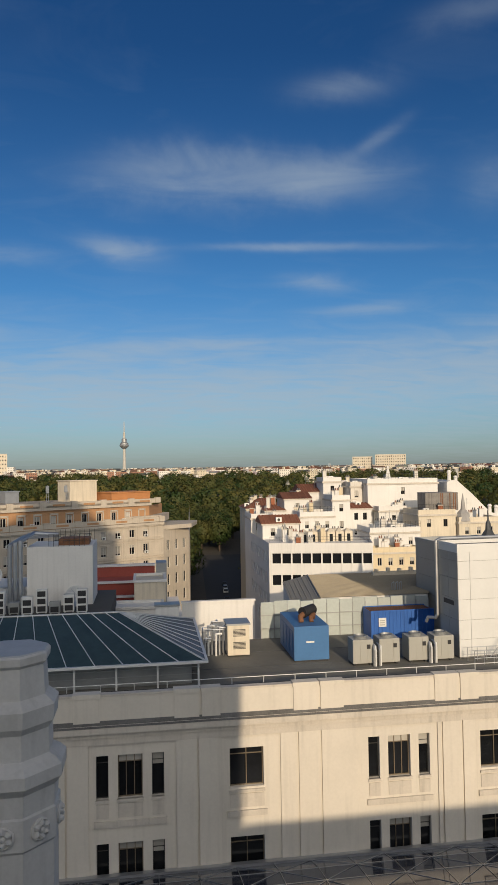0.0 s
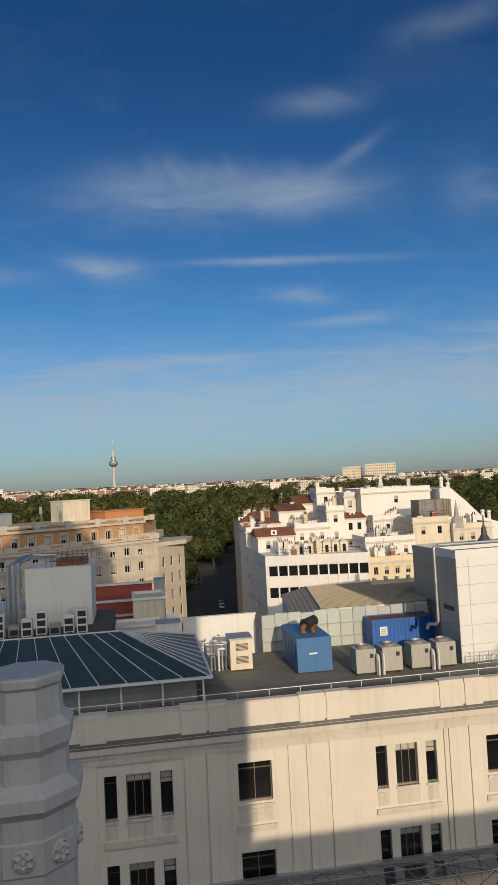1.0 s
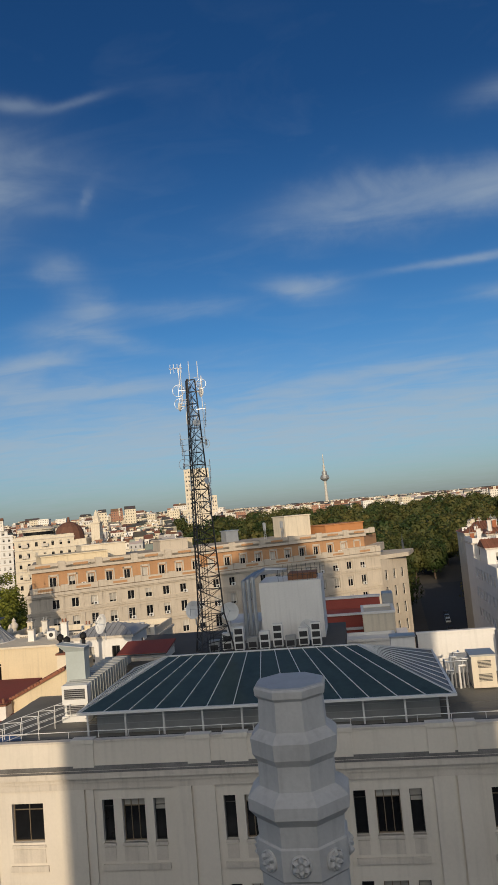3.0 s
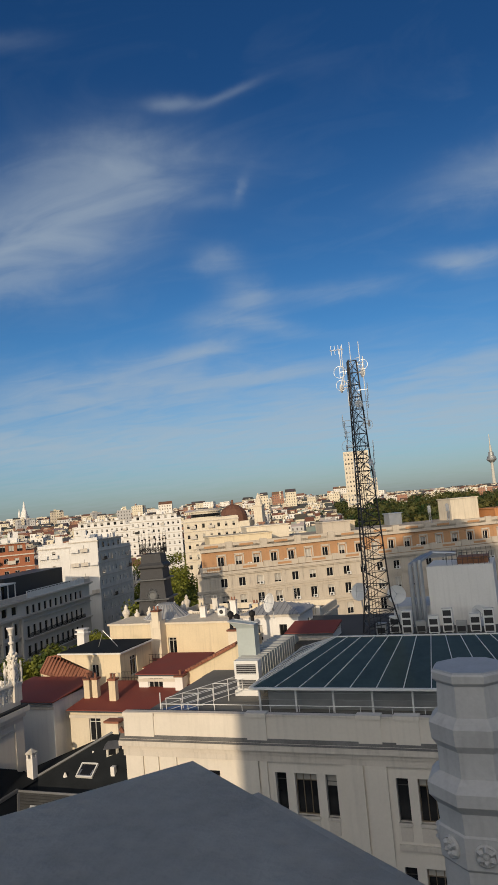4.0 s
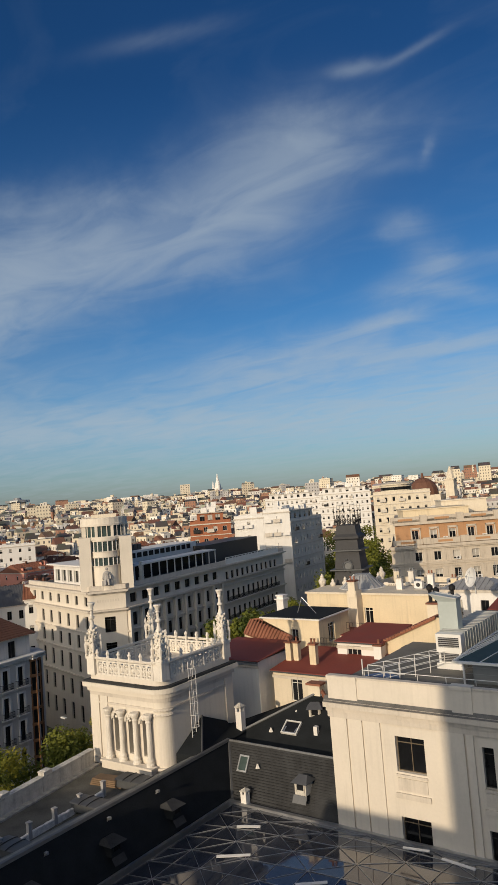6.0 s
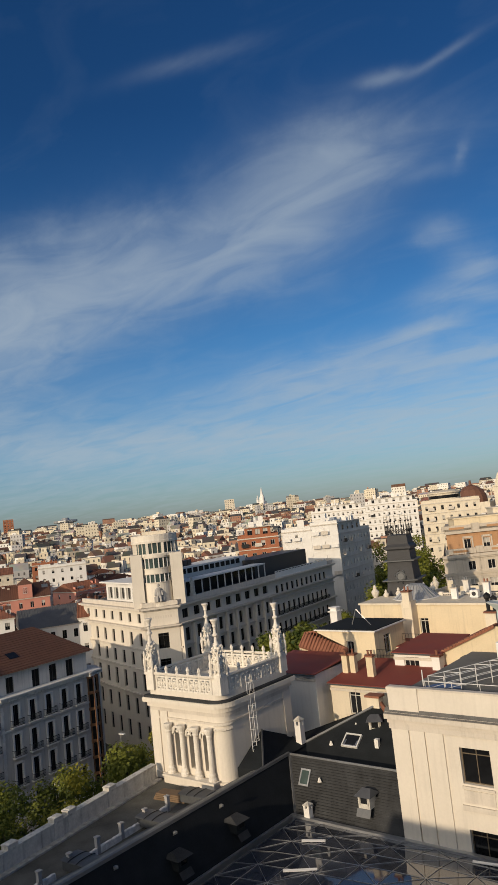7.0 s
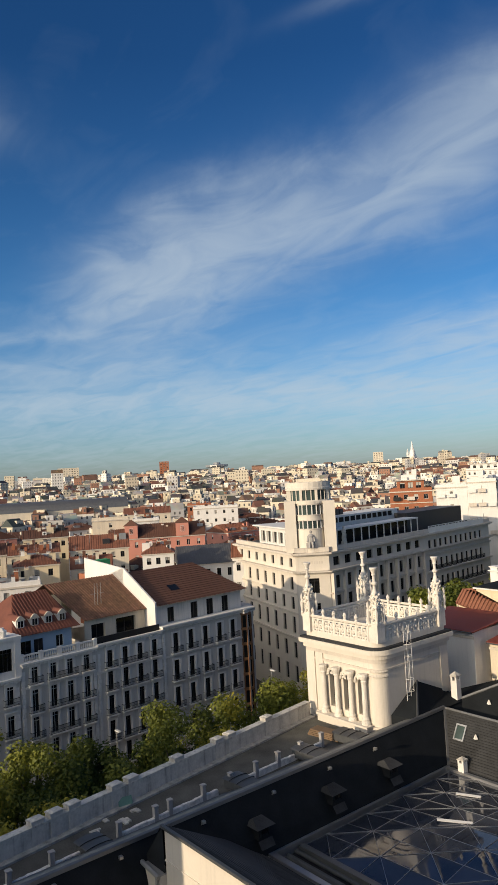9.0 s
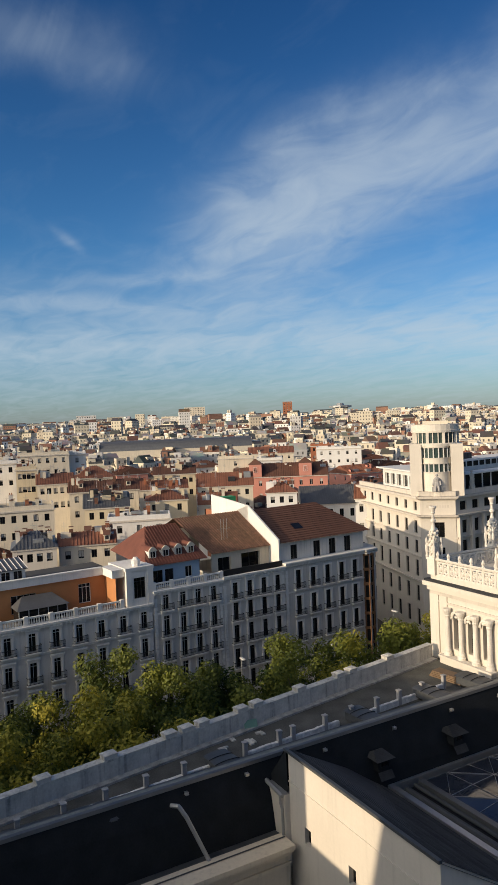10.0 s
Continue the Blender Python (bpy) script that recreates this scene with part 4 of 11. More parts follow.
def dormer(m, w=1.5, body=STONE_TRIM, capmat=ZINC, name="dormer", lit=False):
    t = thing(name, "small roof dormer with a pyramid metal cap", "dormer", m, "roof dormers")
    b = B()
    box(b, -w / 2, -0.9, -0.4, w / 2, 0.9, 1.05)
    part("body", b, body, t)
    b = B()
    box(b, -w * 0.28, -0.93, 0.2, w * 0.28, -0.905, 0.95)
    part("pane", b, GLASS, t)
    b = B()
    for s in (-1, 1):
        tube(b, (s * w * 0.36, -0.95, 0.0), (s * w * 0.36, -0.95, 1.0), 0.08, 6)
    part("jamb", b, body, t)
    b = B()
    e = w / 2 + 0.35
    for pts in (((-e, -1.3, 1.05), (e, -1.3, 1.05), (e * 0.5, 0.0, 1.75), (-e * 0.5, 0.0, 1.75)), ((e, -1.3, 1.05), (e, 1.1, 1.05), (e * 0.5, 0, 1.75)), ((-e, 1.1, 1.05), (-e, -1.3, 1.05), (-e * 0.5, 0, 1.75)), ((e, 1.1, 1.05), (-e, 1.1, 1.05), (-e * 0.5, 0, 1.75), (e * 0.5, 0, 1.75)), ((-e, -1.3, 1.04), (-e, 1.1, 1.04), (e, 1.1, 1.04), (e, -1.3, 1.04))):
        quad(b, *pts)
    part("cap", b, capmat, t)
    b = B()
    quad(b, (-w * 0.6, -1.0, -0.38), (w * 0.6, -1.0, -0.38), (w * 0.6, -1.45, -1.2), (-w * 0.6, -1.45, -1.2))
    part("apron", b, capmat, t)
    return t


for y in (36.6, 43.5, 29.0):
    dormer(pose(-45.95, y, 20.75, 0, 0, 90) @ Matrix.Diagonal((0.9, 0.8, 0.62, 1)), 1.2, SLATE, SLATE_LIT)
dormer(pose(-37.9, 52.1, 20.9) @ Matrix.Scale(0.72, 4), 1.6, STONE_OLD, ZINC)
dormer(pose(-40.9, 59.8, 24.75, 0, 0, 25) @ Matrix.Scale(0.72, 4), 1.6, STONE_OLD, ZINC)
for x_, y_, z_ in ((-42.9, 59.4, 24.7), (-44.5, 57.0, 23.5), (-43.2, 52.6, 21.7)):
    b = B()
    lathe(b, [(0.22, 0), (0.05, 0.4)], 5)
    tagged(part("slate_vent", b, GREYTRIM), "small pale vent tile on the slates", "roof fitting", "slate vents").matrix_basis = pose(x_, y_, z_)
b = B()
box(b, -0.2, -0.2, -0.3, 0.2, 0.2, 0.75)
bevelled(b, 0.05)
tagged(part("vent_box", b, WHITE), "small white vent box on the dark slope", "roof fitting").matrix_basis = pose(-39.6, 57.6, 23.7)
st = thing("ridge_stack", "cream chimney stack with terracotta coping at the hip's end", "chimney", pose(-41.7, 61.5, 26.2))
b = B()
box(b, -0.7, -0.4, -0.8, 0.7, 0.5, 1.0)
part("shaft", b, CREAM, st)
b = B()
box(b, -0.85, -0.55, 1.0, 0.85, 0.65, 1.2)
part("cap", b, TERRACOTTA, st)
b = B()
tube(b, (0.5, 0.2, 0.4), (4.2, -2.6, -1.6), 0.25, 6)
part("verge_tiles", b, TERRACOTTA, st)
# roof windows
for (x, y, z, w) in ((-45.0, 52.85, 21.75, 1.1), (-42.5, 57.8, 23.85, 1.4)):
    rw = thing("roof_window", "tilted roof window with a pale metal frame", "window", pose(x, y, z, 58 if y < 53 else 28, 0, 0))
    b = B()
    for x0, x1, y0, y1 in ((-w / 2, w / 2, -0.75, -0.6), (-w / 2, w / 2, 0.6, 0.75), (-w / 2, -w / 2 + 0.13, -0.6, 0.6), (w / 2 - 0.13, w / 2, -0.6, 0.6)):
        box(b, x0, y0, 0, x1, y1, 0.16)
    part("frame", b, STEEL, rw)
    b = B()
    box(b, -w / 2 + 0.1, -0.62, 0.02, w / 2 - 0.1, 0.62, 0.09)
    part("pane", b, GLASS_GREEN, rw)


def cap_chimney(x, y, z, h=1.7, w=0.75, label="small white chimney with a pyramid cap"):
    t = thing("chimney", label, "chimney", pose(x, y, z), "white chimneys")
    b = B()
    box(b, -w / 2, -w / 2, -0.6, w / 2, w / 2, h * 0.62)
    bevelled(b, 0.03)
    part("shaft", b, WHITE, t)
    b = B()
    for sx in (-1, 1):
        for sy in (-1, 1):
            box(b, sx * w * 0.36 - 0.09, sy * w * 0.36 - 0.09, h * 0.62, sx * w * 0.36 + 0.09, sy * w * 0.36 + 0.09, h * 0.82)
    part("vent_post", b, WHITE, t)
    b = B()
    box(b, -w * 0.6, -w * 0.6, h * 0.82, w * 0.6, w * 0.6, h * 0.88)
    lathe(b, [(w * 0.8, h * 0.88), (0.05, h * 1.05)], 4, phase=math.pi / 4)
    part("cap", b, STONE_OLD, t)
    return t


cap_chimney(-43.6, 50.9, 19.2, 1.25, 0.6)
cap_chimney(-47.9, 56.6, 24.0, 2.0, 0.7)
for y in (13.5, 18, 24.5, 31, 37, 42.5):
    b = B()
    tube(b, (0, 0, 0), (0.25, 0, 0.28), 0.05, 6)
    box(b, 0.1, -0.12, 0.16, 0.36, 0.12, 0.34)
    tagged(part("roof_hook", b, STEEL), "small metal hook on the slate", "roof fitting", "roof hooks").matrix_basis = pose(-46.55, y, 22.6)

# ---- walkway behind the crenellated parapet ----
WA, WB = Vector((-49.1, -14.0)), Vector((-58.7, 46.0))
wdir = (WB - WA).normalized()
wnorm = Vector((wdir.y, -wdir.x))
bm = B()
prism(bm, [(-49.0, -14), (-46.6, -14), (-49.9, 47), (-58.8, 47)], 21.4, 22.0)
tagged(part("roof_walkway", bm, GRAVEL), "worn felt walkway behind the parapet with debris", "walkway", kind="structure")
wall = thing("parapet_wall", "weathered crenellated stone parapet wall above the street", "wall", kind="structure")
bm = B()
prism(bm, [WA, WA + wnorm * 0.55, WB + wnorm * 0.55, WB], 6.0, 23.35)
part("wall", bm, STONE_OLD, wall)
bm = B()
prism(bm, [WA - wnorm * 0.08, WA + wnorm * 0.63, WB + wnorm * 0.63, WB - wnorm * 0.08], 23.353, 23.5)
part("coping", bm, STONE_OLD, wall)
bm = B()
prism(bm, [WA + wnorm * 0.56, WA + wnorm * 1.15, WB + wnorm * 1.15, WB + wnorm * 0.56], 21.9, 22.16)
part("rubble_edge", bm, mat("pale_rubble", (0.42, 0.40, 0.37), 0.95, 0.7, 1.8, 12, 0.9), wall, "pale flaking mortar along the foot")
ang = math.degrees(math.atan2(wdir.y, wdir.x))
mb = B()
box(mb, -0.5, -0.6, 22.0, 0.5, 0.1, 23.74)
box(mb, -0.54, -0.64, 23.74, 0.54, 0.13, 23.84)
lathe(mb, [(0.58, 23.84), (0.4, 23.9)], 4, (0, -0.26, 0), math.pi / 4)
mme = bpy.data.meshes.new("merlon")
mb.to_mesh(mme)
mb.free()
mme.materials.append(STONE_OLD)
for s in (2.0, 8.6, 14.4, 19.7, 24.6, 29.6, 31.1, 32.6, 36.4, 38.0, 42.8, 47.6, 49.2, 54.3):
    p = WA + wdir * s
    shared("merlon", mme, wall, pose(p.x, p.y, 0, 0, 0, ang))
# low railing with stub posts
rail = thing("low_rail", "low broken white rail with square stone stubs", "railing")
stub = B()
box(stub, -0.16, -0.16, -0.7, 0.16, 0.16, 0.66)
box(stub, -0.2, -0.2, 0.66, 0.2, 0.2, 0.75)
sme = bpy.data.meshes.new("stub")
stub.to_mesh(sme)
stub.free()
sme.materials.append(STONE_GREY)
RAIL_Y = (-8, -5.2, -2.4, 0.4, 3.2, 6.1, 8.9, 11.8, 14.7, 19.8, 22.9, 24.2, 27.4, 30.2, 33.0, 35.6, 38.4, 41.2)
RAIL_Z = 22.55
FLAKY = mat("flaking_limewash", (0.74, 0.72, 0.67), 0.92, 0.55, 2.6, 14, 0.6)


def rail_x(y):
    return -48.35 - 0.078 * y


for y in RAIL_Y:
    shared("post", sme, rail, pose(rail_x(y), y, RAIL_Z))
for y0, y1 in zip(RAIL_Y, RAIL_Y[1:]):
    if y0 in (14.7, 27.4):
        y1 = y0 + 0.55 * (y1 - y0)
    b = B()
    n = max(4, int((y1 - y0) / 0.3))
    cuts = []
    for k in range(n + 1):
        y = y0 + 0.17 + (y1 - y0 - 0.34) * k / n
        x, hw_, up_ = rail_x(y), random.uniform(0.15, 0.19), RAIL_Z + random.uniform(-0.06, 0.0)
        cuts.append([b.verts.new(c) for c in ((x - hw_, y, 21.95), (x - hw_ * 0.85, y, up_ - 0.05), (x - 0.03, y, up_), (x + hw_ * 0.8, y, up_ - random.uniform(0.02, 0.06)), (x + hw_, y, 21.95))])
    for p, q in zip(cuts, cuts[1:]):
        for i in range(4):
            b.faces.new((p[i], p[i + 1], q[i + 1], q[i]))
    b.faces.new(cuts[0][::-1])
    b.faces.new(cuts[-1])
    part("kerb", b, FLAKY, rail, "flaking white limewashed kerb")
# boxy ducts over the flat
for (x, y, w, d) in ((-48.9, 17.6, 2.6, 1.7), (-49.7, 30.6, 2.6, 1.6), (-50.0, 38.4, 3.0, 1.6), (-50.2, 43.6, 2.8, 1.6)):
    t = thing("roof_hatch", "low dark metal hatch box with a strapped lid", "hatch", pose(x, y, 22.62, 0, 0, 4), "roof hatches")
    b = B()
    box(b, -w / 2, -d / 2, -0.4, w / 2, d / 2, 0.28)
    part("body", b, LEAD, t)
    b = B()
    n = 8
    arcs = [[b.verts.new((-w / 2 - 0.1 + (w + 0.2) * e, (d / 2 + 0.12) * math.cos(math.pi * k / n), 0.283 + 0.15 * math.sin(math.pi * k / n) * (1 - 0.25 * e))) for k in range(n + 1)] for e in (0, 1)]
    for k in range(n):
        b.faces.new((arcs[0][k], arcs[0][k + 1], arcs[1][k + 1], arcs[1][k]))
    b.faces.new(arcs[0])
    b.faces.new(arcs[1][::-1])
    part("lid", b, LEAD, t)
    for sx in (-0.5, 0.4):
        b = B()
        pipe(b, [(sx, (d / 2 + 0.15) * math.cos(math.pi * k / 8), 0.3 + 0.15 * math.sin(math.pi * k / 8)) for k in range(9)], 0.03, 5)
        part("strap", b, RUBBER, t)
b = B()
for k in range(9):
    bx_, by_ = -53.6 + random.uniform(0, 1.5), 20 + random.uniform(-2, 3)
    box(b, bx_, by_, 22.0, bx_ + random.uniform(0.2, 0.7), by_ + random.uniform(0.2, 0.6), 22.0 + random.uniform(0.03, 0.12))
tagged(part("rubble", b, STONE_OLD), "broken stone rubble on the walkway", "rubble", kind="stuff")
b = B()
box(b, -0.55, -0.03, 0, 0.55, 0.03, 0.75)
tagged(part("board", b, mat("green_board", (0.16, 0.30, 0.24), 0.7)), "pale green board leaning on the parapet", "board").matrix_basis = pose(-54.0, 22.6, 22.02, -25, 0, 80)
t = thing("timber_stack", "stacked weathered timber planks on the walkway", "planks", pose(-53.0, 43.2, 22.0, 0, 0, 8))
for k in range(4):
    b = B()
    box(b, -1.8 + 0.1 * k, -0.55, 0.02 + 0.16 * k, 1.7 - 0.1 * k, 0.6, 0.15 + 0.16 * k)
    part("plank", b, mat("old_timber", (0.17, 0.115, 0.07), 0.9, 0.4, 1.2, 9, 0.4) if k == 0 else bpy.data.materials["old_timber"], t)

# ---- cross wing with the sunlit cream gable ----
cross = thing("cross_wing", "low cream rendered cross wing with a slate lean-to roof", "building")
bm = B()
facade(cross, bm, (-44.1, 20.0), (-29.9, 20.0), 8, 24.9, [(1.75, 2.45, 19.4, 20.5, "d1"), (6.45, 7.15, 19.4, 20.5, "d1"), (10.9, 11.6, 19.4, 20.5, "d1")], depth=0.4)
wall_holes(bm, (-29.9, 20.0), (-29.9, 29.4), 8, 18.4, [])
quad(bm, (-29.9, 20.0, 18.4), (-29.9, 29.4, 18.4), (-29.9, 29.4, 18.9), (-29.9, 20.0, 24.9))
part("wall", bm, STONE, cross)
bm = B()
box(bm, -44.1, 19.93, 22.75, -30.0, 19.997, 22.83)
part("string_course", bm, STONE, cross)
bm = B()
top = [(-44.2, 19.85, 25.0), (-46.15, 26.5, 20.95), (-45.5, 29.4, 18.95), (-29.8, 29.4, 18.95), (-29.8, 19.85, 25.0)]
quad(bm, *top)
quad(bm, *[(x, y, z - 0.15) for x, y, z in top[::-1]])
part("roof", bm, SLATE_LIT, cross, "slate lean-to roof in the paler sunlit tone")
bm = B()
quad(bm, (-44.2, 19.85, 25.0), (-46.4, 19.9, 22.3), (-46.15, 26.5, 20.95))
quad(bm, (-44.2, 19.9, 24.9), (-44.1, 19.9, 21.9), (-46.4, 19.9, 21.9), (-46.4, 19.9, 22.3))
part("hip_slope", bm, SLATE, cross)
for k in range(26):
    t0 = (k + 0.5) / 26
    cb = B()
    xl = -44.2 - 1.95 * min(1.0, t0 / 0.7) + 0.7 * max(0.0, (t0 - 0.7) / 0.3)
    y_, z_ = 19.9 + 9.45 * t0, 24.97 - 6.0 * t0
    box(cb, xl + 0.05, y_, z_ - 0.02, -29.9, y_ + 0.09, z_ + 0.035)
    part("slate_course", cb, SLATE_LIT, cross)
bm = B()
box(bm, -44.2, 19.72, 24.86, -29.7, 19.95, 25.04)
part("coping", bm, LEAD, cross)
# shaded return wall with a lead gutter
bm = B()
box(bm, -46.4, 19.6, 17.0, -44.103, 20.3, 21.9)
part("return_wall", bm, STONE, cross)
bm = B()
tube(bm, (-46.5, 19.5, 22.05), (-44.2, 19.5, 21.85), 0.16, 8)
box(bm, -46.5, 19.4, 21.9, -44.11, 20.4, 21.98)
pipe(bm, [(-44.45, 19.45, 21.8), (-44.45, 19.45, 21.3), (-44.3, 19.5, 20.9), (-44.3, 19.5, 17.5)], 0.09, 7)
part("gutter", bm, GREY_METAL, cross)
# court wall with its moulded cornice
cw = thing("court_wall", "cream court wall with a moulded cornice", "wall", kind="structure")
bm = B()
box(bm, -44.2, -14, 6, -43.6, 19.55, 18.6)
part("wall", bm, CREAM, cw)
for g, z0, z1 in ((0.15, 17.6, 17.8), (0.3, 18.35, 18.62), (0.5, 18.62, 18.85), (0.72, 18.85, 19.15)):
    bm = B()
    box(bm, -44.6, -14, z0, -43.6 + g, 19.56, z1)
    part("cornice", bm, CREAM, cw)
bm = B()
quad(bm, (-45.4, -14, 18.95), (-44.0, -14, 19.18), (-44.0, 19.5, 19.18), (-45.4, 19.5, 18.95))
tagged(part("valley_gutter", bm, LEAD), "dark lead valley behind the cornice", "gutter", kind="structure")
bm = B()
pipe(bm, [(-46.1, 12.3, 22.5), (-45.6, 12.6, 22.6), (-45.3, 13.0, 21.9), (-44.4, 14.3, 18.6)], 0.15)
tagged(part("vent_pipe", bm, GREY_METAL), "bent grey vent pipe on the slate", "pipe")
bm = B()
box(bm, -46.9, 8.4, 21.6, -46.3, 8.8, 22.6)
lathe(bm, [(0.45, 22.6), (0.05, 22.95)], 4, (-46.6, 8.6, 0), math.pi / 4)
tagged(part("roof_cowl", bm, LEAD), "small lead roof cowl on the slate", "roof fitting")

# ---- corner turret with finials ----
turret = thing("corner_turret", "ornate cream stone corner turret with carved finials and a pierced parapet", "turret")
TX0, TX1, TY0, TY1 = -58.9, -49.3, 46.9, 57.2


def round_plan(x0, y0, x1, y1, r, grow=0.0):
    """Plan with its south-east corner rounded."""
    x0, y0, x1, y1, r = x0 - grow, y0 - grow, x1 + grow, y1 + grow, r + grow
    pts = [(x0, y0)]
    for k in range(9):
        a = -math.pi / 2 + k * math.pi / 16
        pts.append((x1 - r + r * math.cos(a), y0 + r + r * math.sin(a)))
    return pts + [(x1, y1), (x0, y1)]


bm = B()
wins = [(3.0, 3.75, 23.4, 27.0, "d1"), (4.9, 5.65, 23.4, 27.0, "d1"), (6.8, 7.55, 23.4, 27.0, "d1")]
facade(turret, bm, (TX0, TY0), (TX1 - 1.2, TY0), 18, 28.9, wins, depth=0.6)
plan = round_plan(TX0, TY0, TX1, TY1, 1.2)
for a, b in zip(plan[1:], plan[2:] + plan[:1]):
    wall_holes(bm, a, b, 18, 28.9, [])
part("wall", bm, STONE, turret)
for z0, z1, g, m_ in ((18, 22.6, 0.25, STONE), (27.75, 27.95, 0.12, STONE_TRIM), (28.5, 28.9, 0.12, STONE_TRIM), (28.9, 29.35, 0.3, STONE), (29.35, 29.8, 0.62, STONE), (29.8, 30.0, 0.5, SLATE_LIT), (30.0, 30.5, 0.0, STONE), (31.95, 32.2, 0.05, STONE)):
    b = B()
    pr = round_plan(TX0, TY0, TX1, TY1, 1.2, g)
    prism(b, pr, z0, z1)
    if z0 > 31:
        b.free()
        b = B()
        for p, q in zip(pr, pr[1:] + pr[:1]):
            tube(b, (*p, 32.1), (*q, 32.1), 0.14, 6)
    part("moulding", b, m_, turret)
for x0, x1 in ((TX0 - 0.12, TX0 + 1.1), (TX0 + 1.3, TX0 + 2.3)):
    b = B()
    box(b, x0, TY0 - 0.14, 22.6, x1, TY0 - 0.003, 28.5)
    part("pilaster", b, STONE, turret)
b = B()
box(b, TX1 + 0.003, TY1 - 1.1, 22.6, TX1 + 0.14, TY1 + 0.1, 28.5)
part("pilaster", b, STONE, turret)
b = B()
for z in (27.3, 27.75):
    for p, q in zip(plan[1:9], plan[2:10]):
        tube(b, (*p, z), (*q, z), 0.16, 6)
part("corner_ring", b, STONE, turret)
# columns between the arched windows
for cx in (2.6, 4.4, 6.25, 8.0):
    b = B()
    lathe(b, [(0.42, 22.6), (0.42, 23.0), (0.34, 23.1), (0.36, 23.3), (0.26, 23.5), (0.24, 26.6), (0.30, 26.8), (0.27, 26.9), (0.42, 27.3), (0.42, 27.5)], 12, (TX0 + cx, TY0 - 0.42, 0))
    part("column", b, ORNATE, turret, smooth=False)
for cx in (3.38, 5.28, 7.18):
    b = B()
    for k in range(9):
        a0, a1 = math.pi * k / 9, math.pi * (k + 1) / 9
        tube(b, (TX0 + cx + 0.62 * math.cos(a0), TY0 - 0.12, 26.4 + 0.75 * math.sin(a0)), (TX0 + cx + 0.62 * math.cos(a1), TY0 - 0.12, 26.4 + 0.75 * math.sin(a1)), 0.14, 6)
    for k in range(7):
        bmesh.ops.create_icosphere(b, subdivisions=1, radius=random.uniform(0.12, 0.2), matrix=Matrix.Translation((TX0 + cx + random.uniform(-0.4, 0.4), TY0 - 0.1, 26.5 + random.uniform(0, 0.6))))
    part("arch_carving", b, ORNATE, turret)
b = B()
box(b, TX0 + 2.0, TY0 - 1.0, 21.2, TX0 + 8.6, TY0 - 0.26, 22.6)
box(b, TX0 + 1.9, TY0 - 1.1, 22.6, TX0 + 8.7, TY0 - 0.25, 22.8)
part("plinth", b, STONE, turret)


def lace_panel(parent, m, w=1.5, h=1.35):
    """Openwork parapet panel: paired scrolls round a boss, between a base and a rail."""
    b = B()
    for cx in (w * 0.27, w * 0.73):
        for s in (-1, 1):
            curl = []
            for k in range(13):
                a, r = k * 0.62, 0.30 - 0.018 * k
                curl.append((cx + s * (0.04 + r * math.sin(a)) * 0.9, 0.03 * math.sin(k), 0.24 + 0.36 + r * -math.cos(a) * 1.15))
            sweep(b, curl, [0.085 - 0.003 * k for k in range(13)], 5)
            sweep(b, [(cx + s * 0.33, 0, 0.08), (cx + s * 0.24, 0.02, 0.5), (cx + s * 0.08, 0, 0.9), (cx + s * 0.22, 0, 1.12), (cx + s * 0.34, 0, h)], 0.07, 5)
        bmesh.ops.create_icosphere(b, subdivisions=1, radius=0.16, matrix=Matrix.Translation((cx, 0, 0.62)))
        bmesh.ops.create_icosphere(b, subdivisions=1, radius=0.12, matrix=Matrix.Translation((cx, 0, 1.05)))
        tube(b, (cx, 0, 0.02), (cx, 0, 0.4), 0.09, 5)
    for x in (0.05, w * 0.5, w - 0.05):
        box(b, x - 0.08, -0.1, 0.1, x + 0.08, 0.1, h - 0.08)
    box(b, 0, -0.13, 0, w, 0.13, 0.16)
    box(b, 0, -0.12, h - 0.1, w, 0.12, h + 0.06)
    ob = part("lace_panel", b, ORNATE, parent)
    ob.matrix_basis = m
    return ob


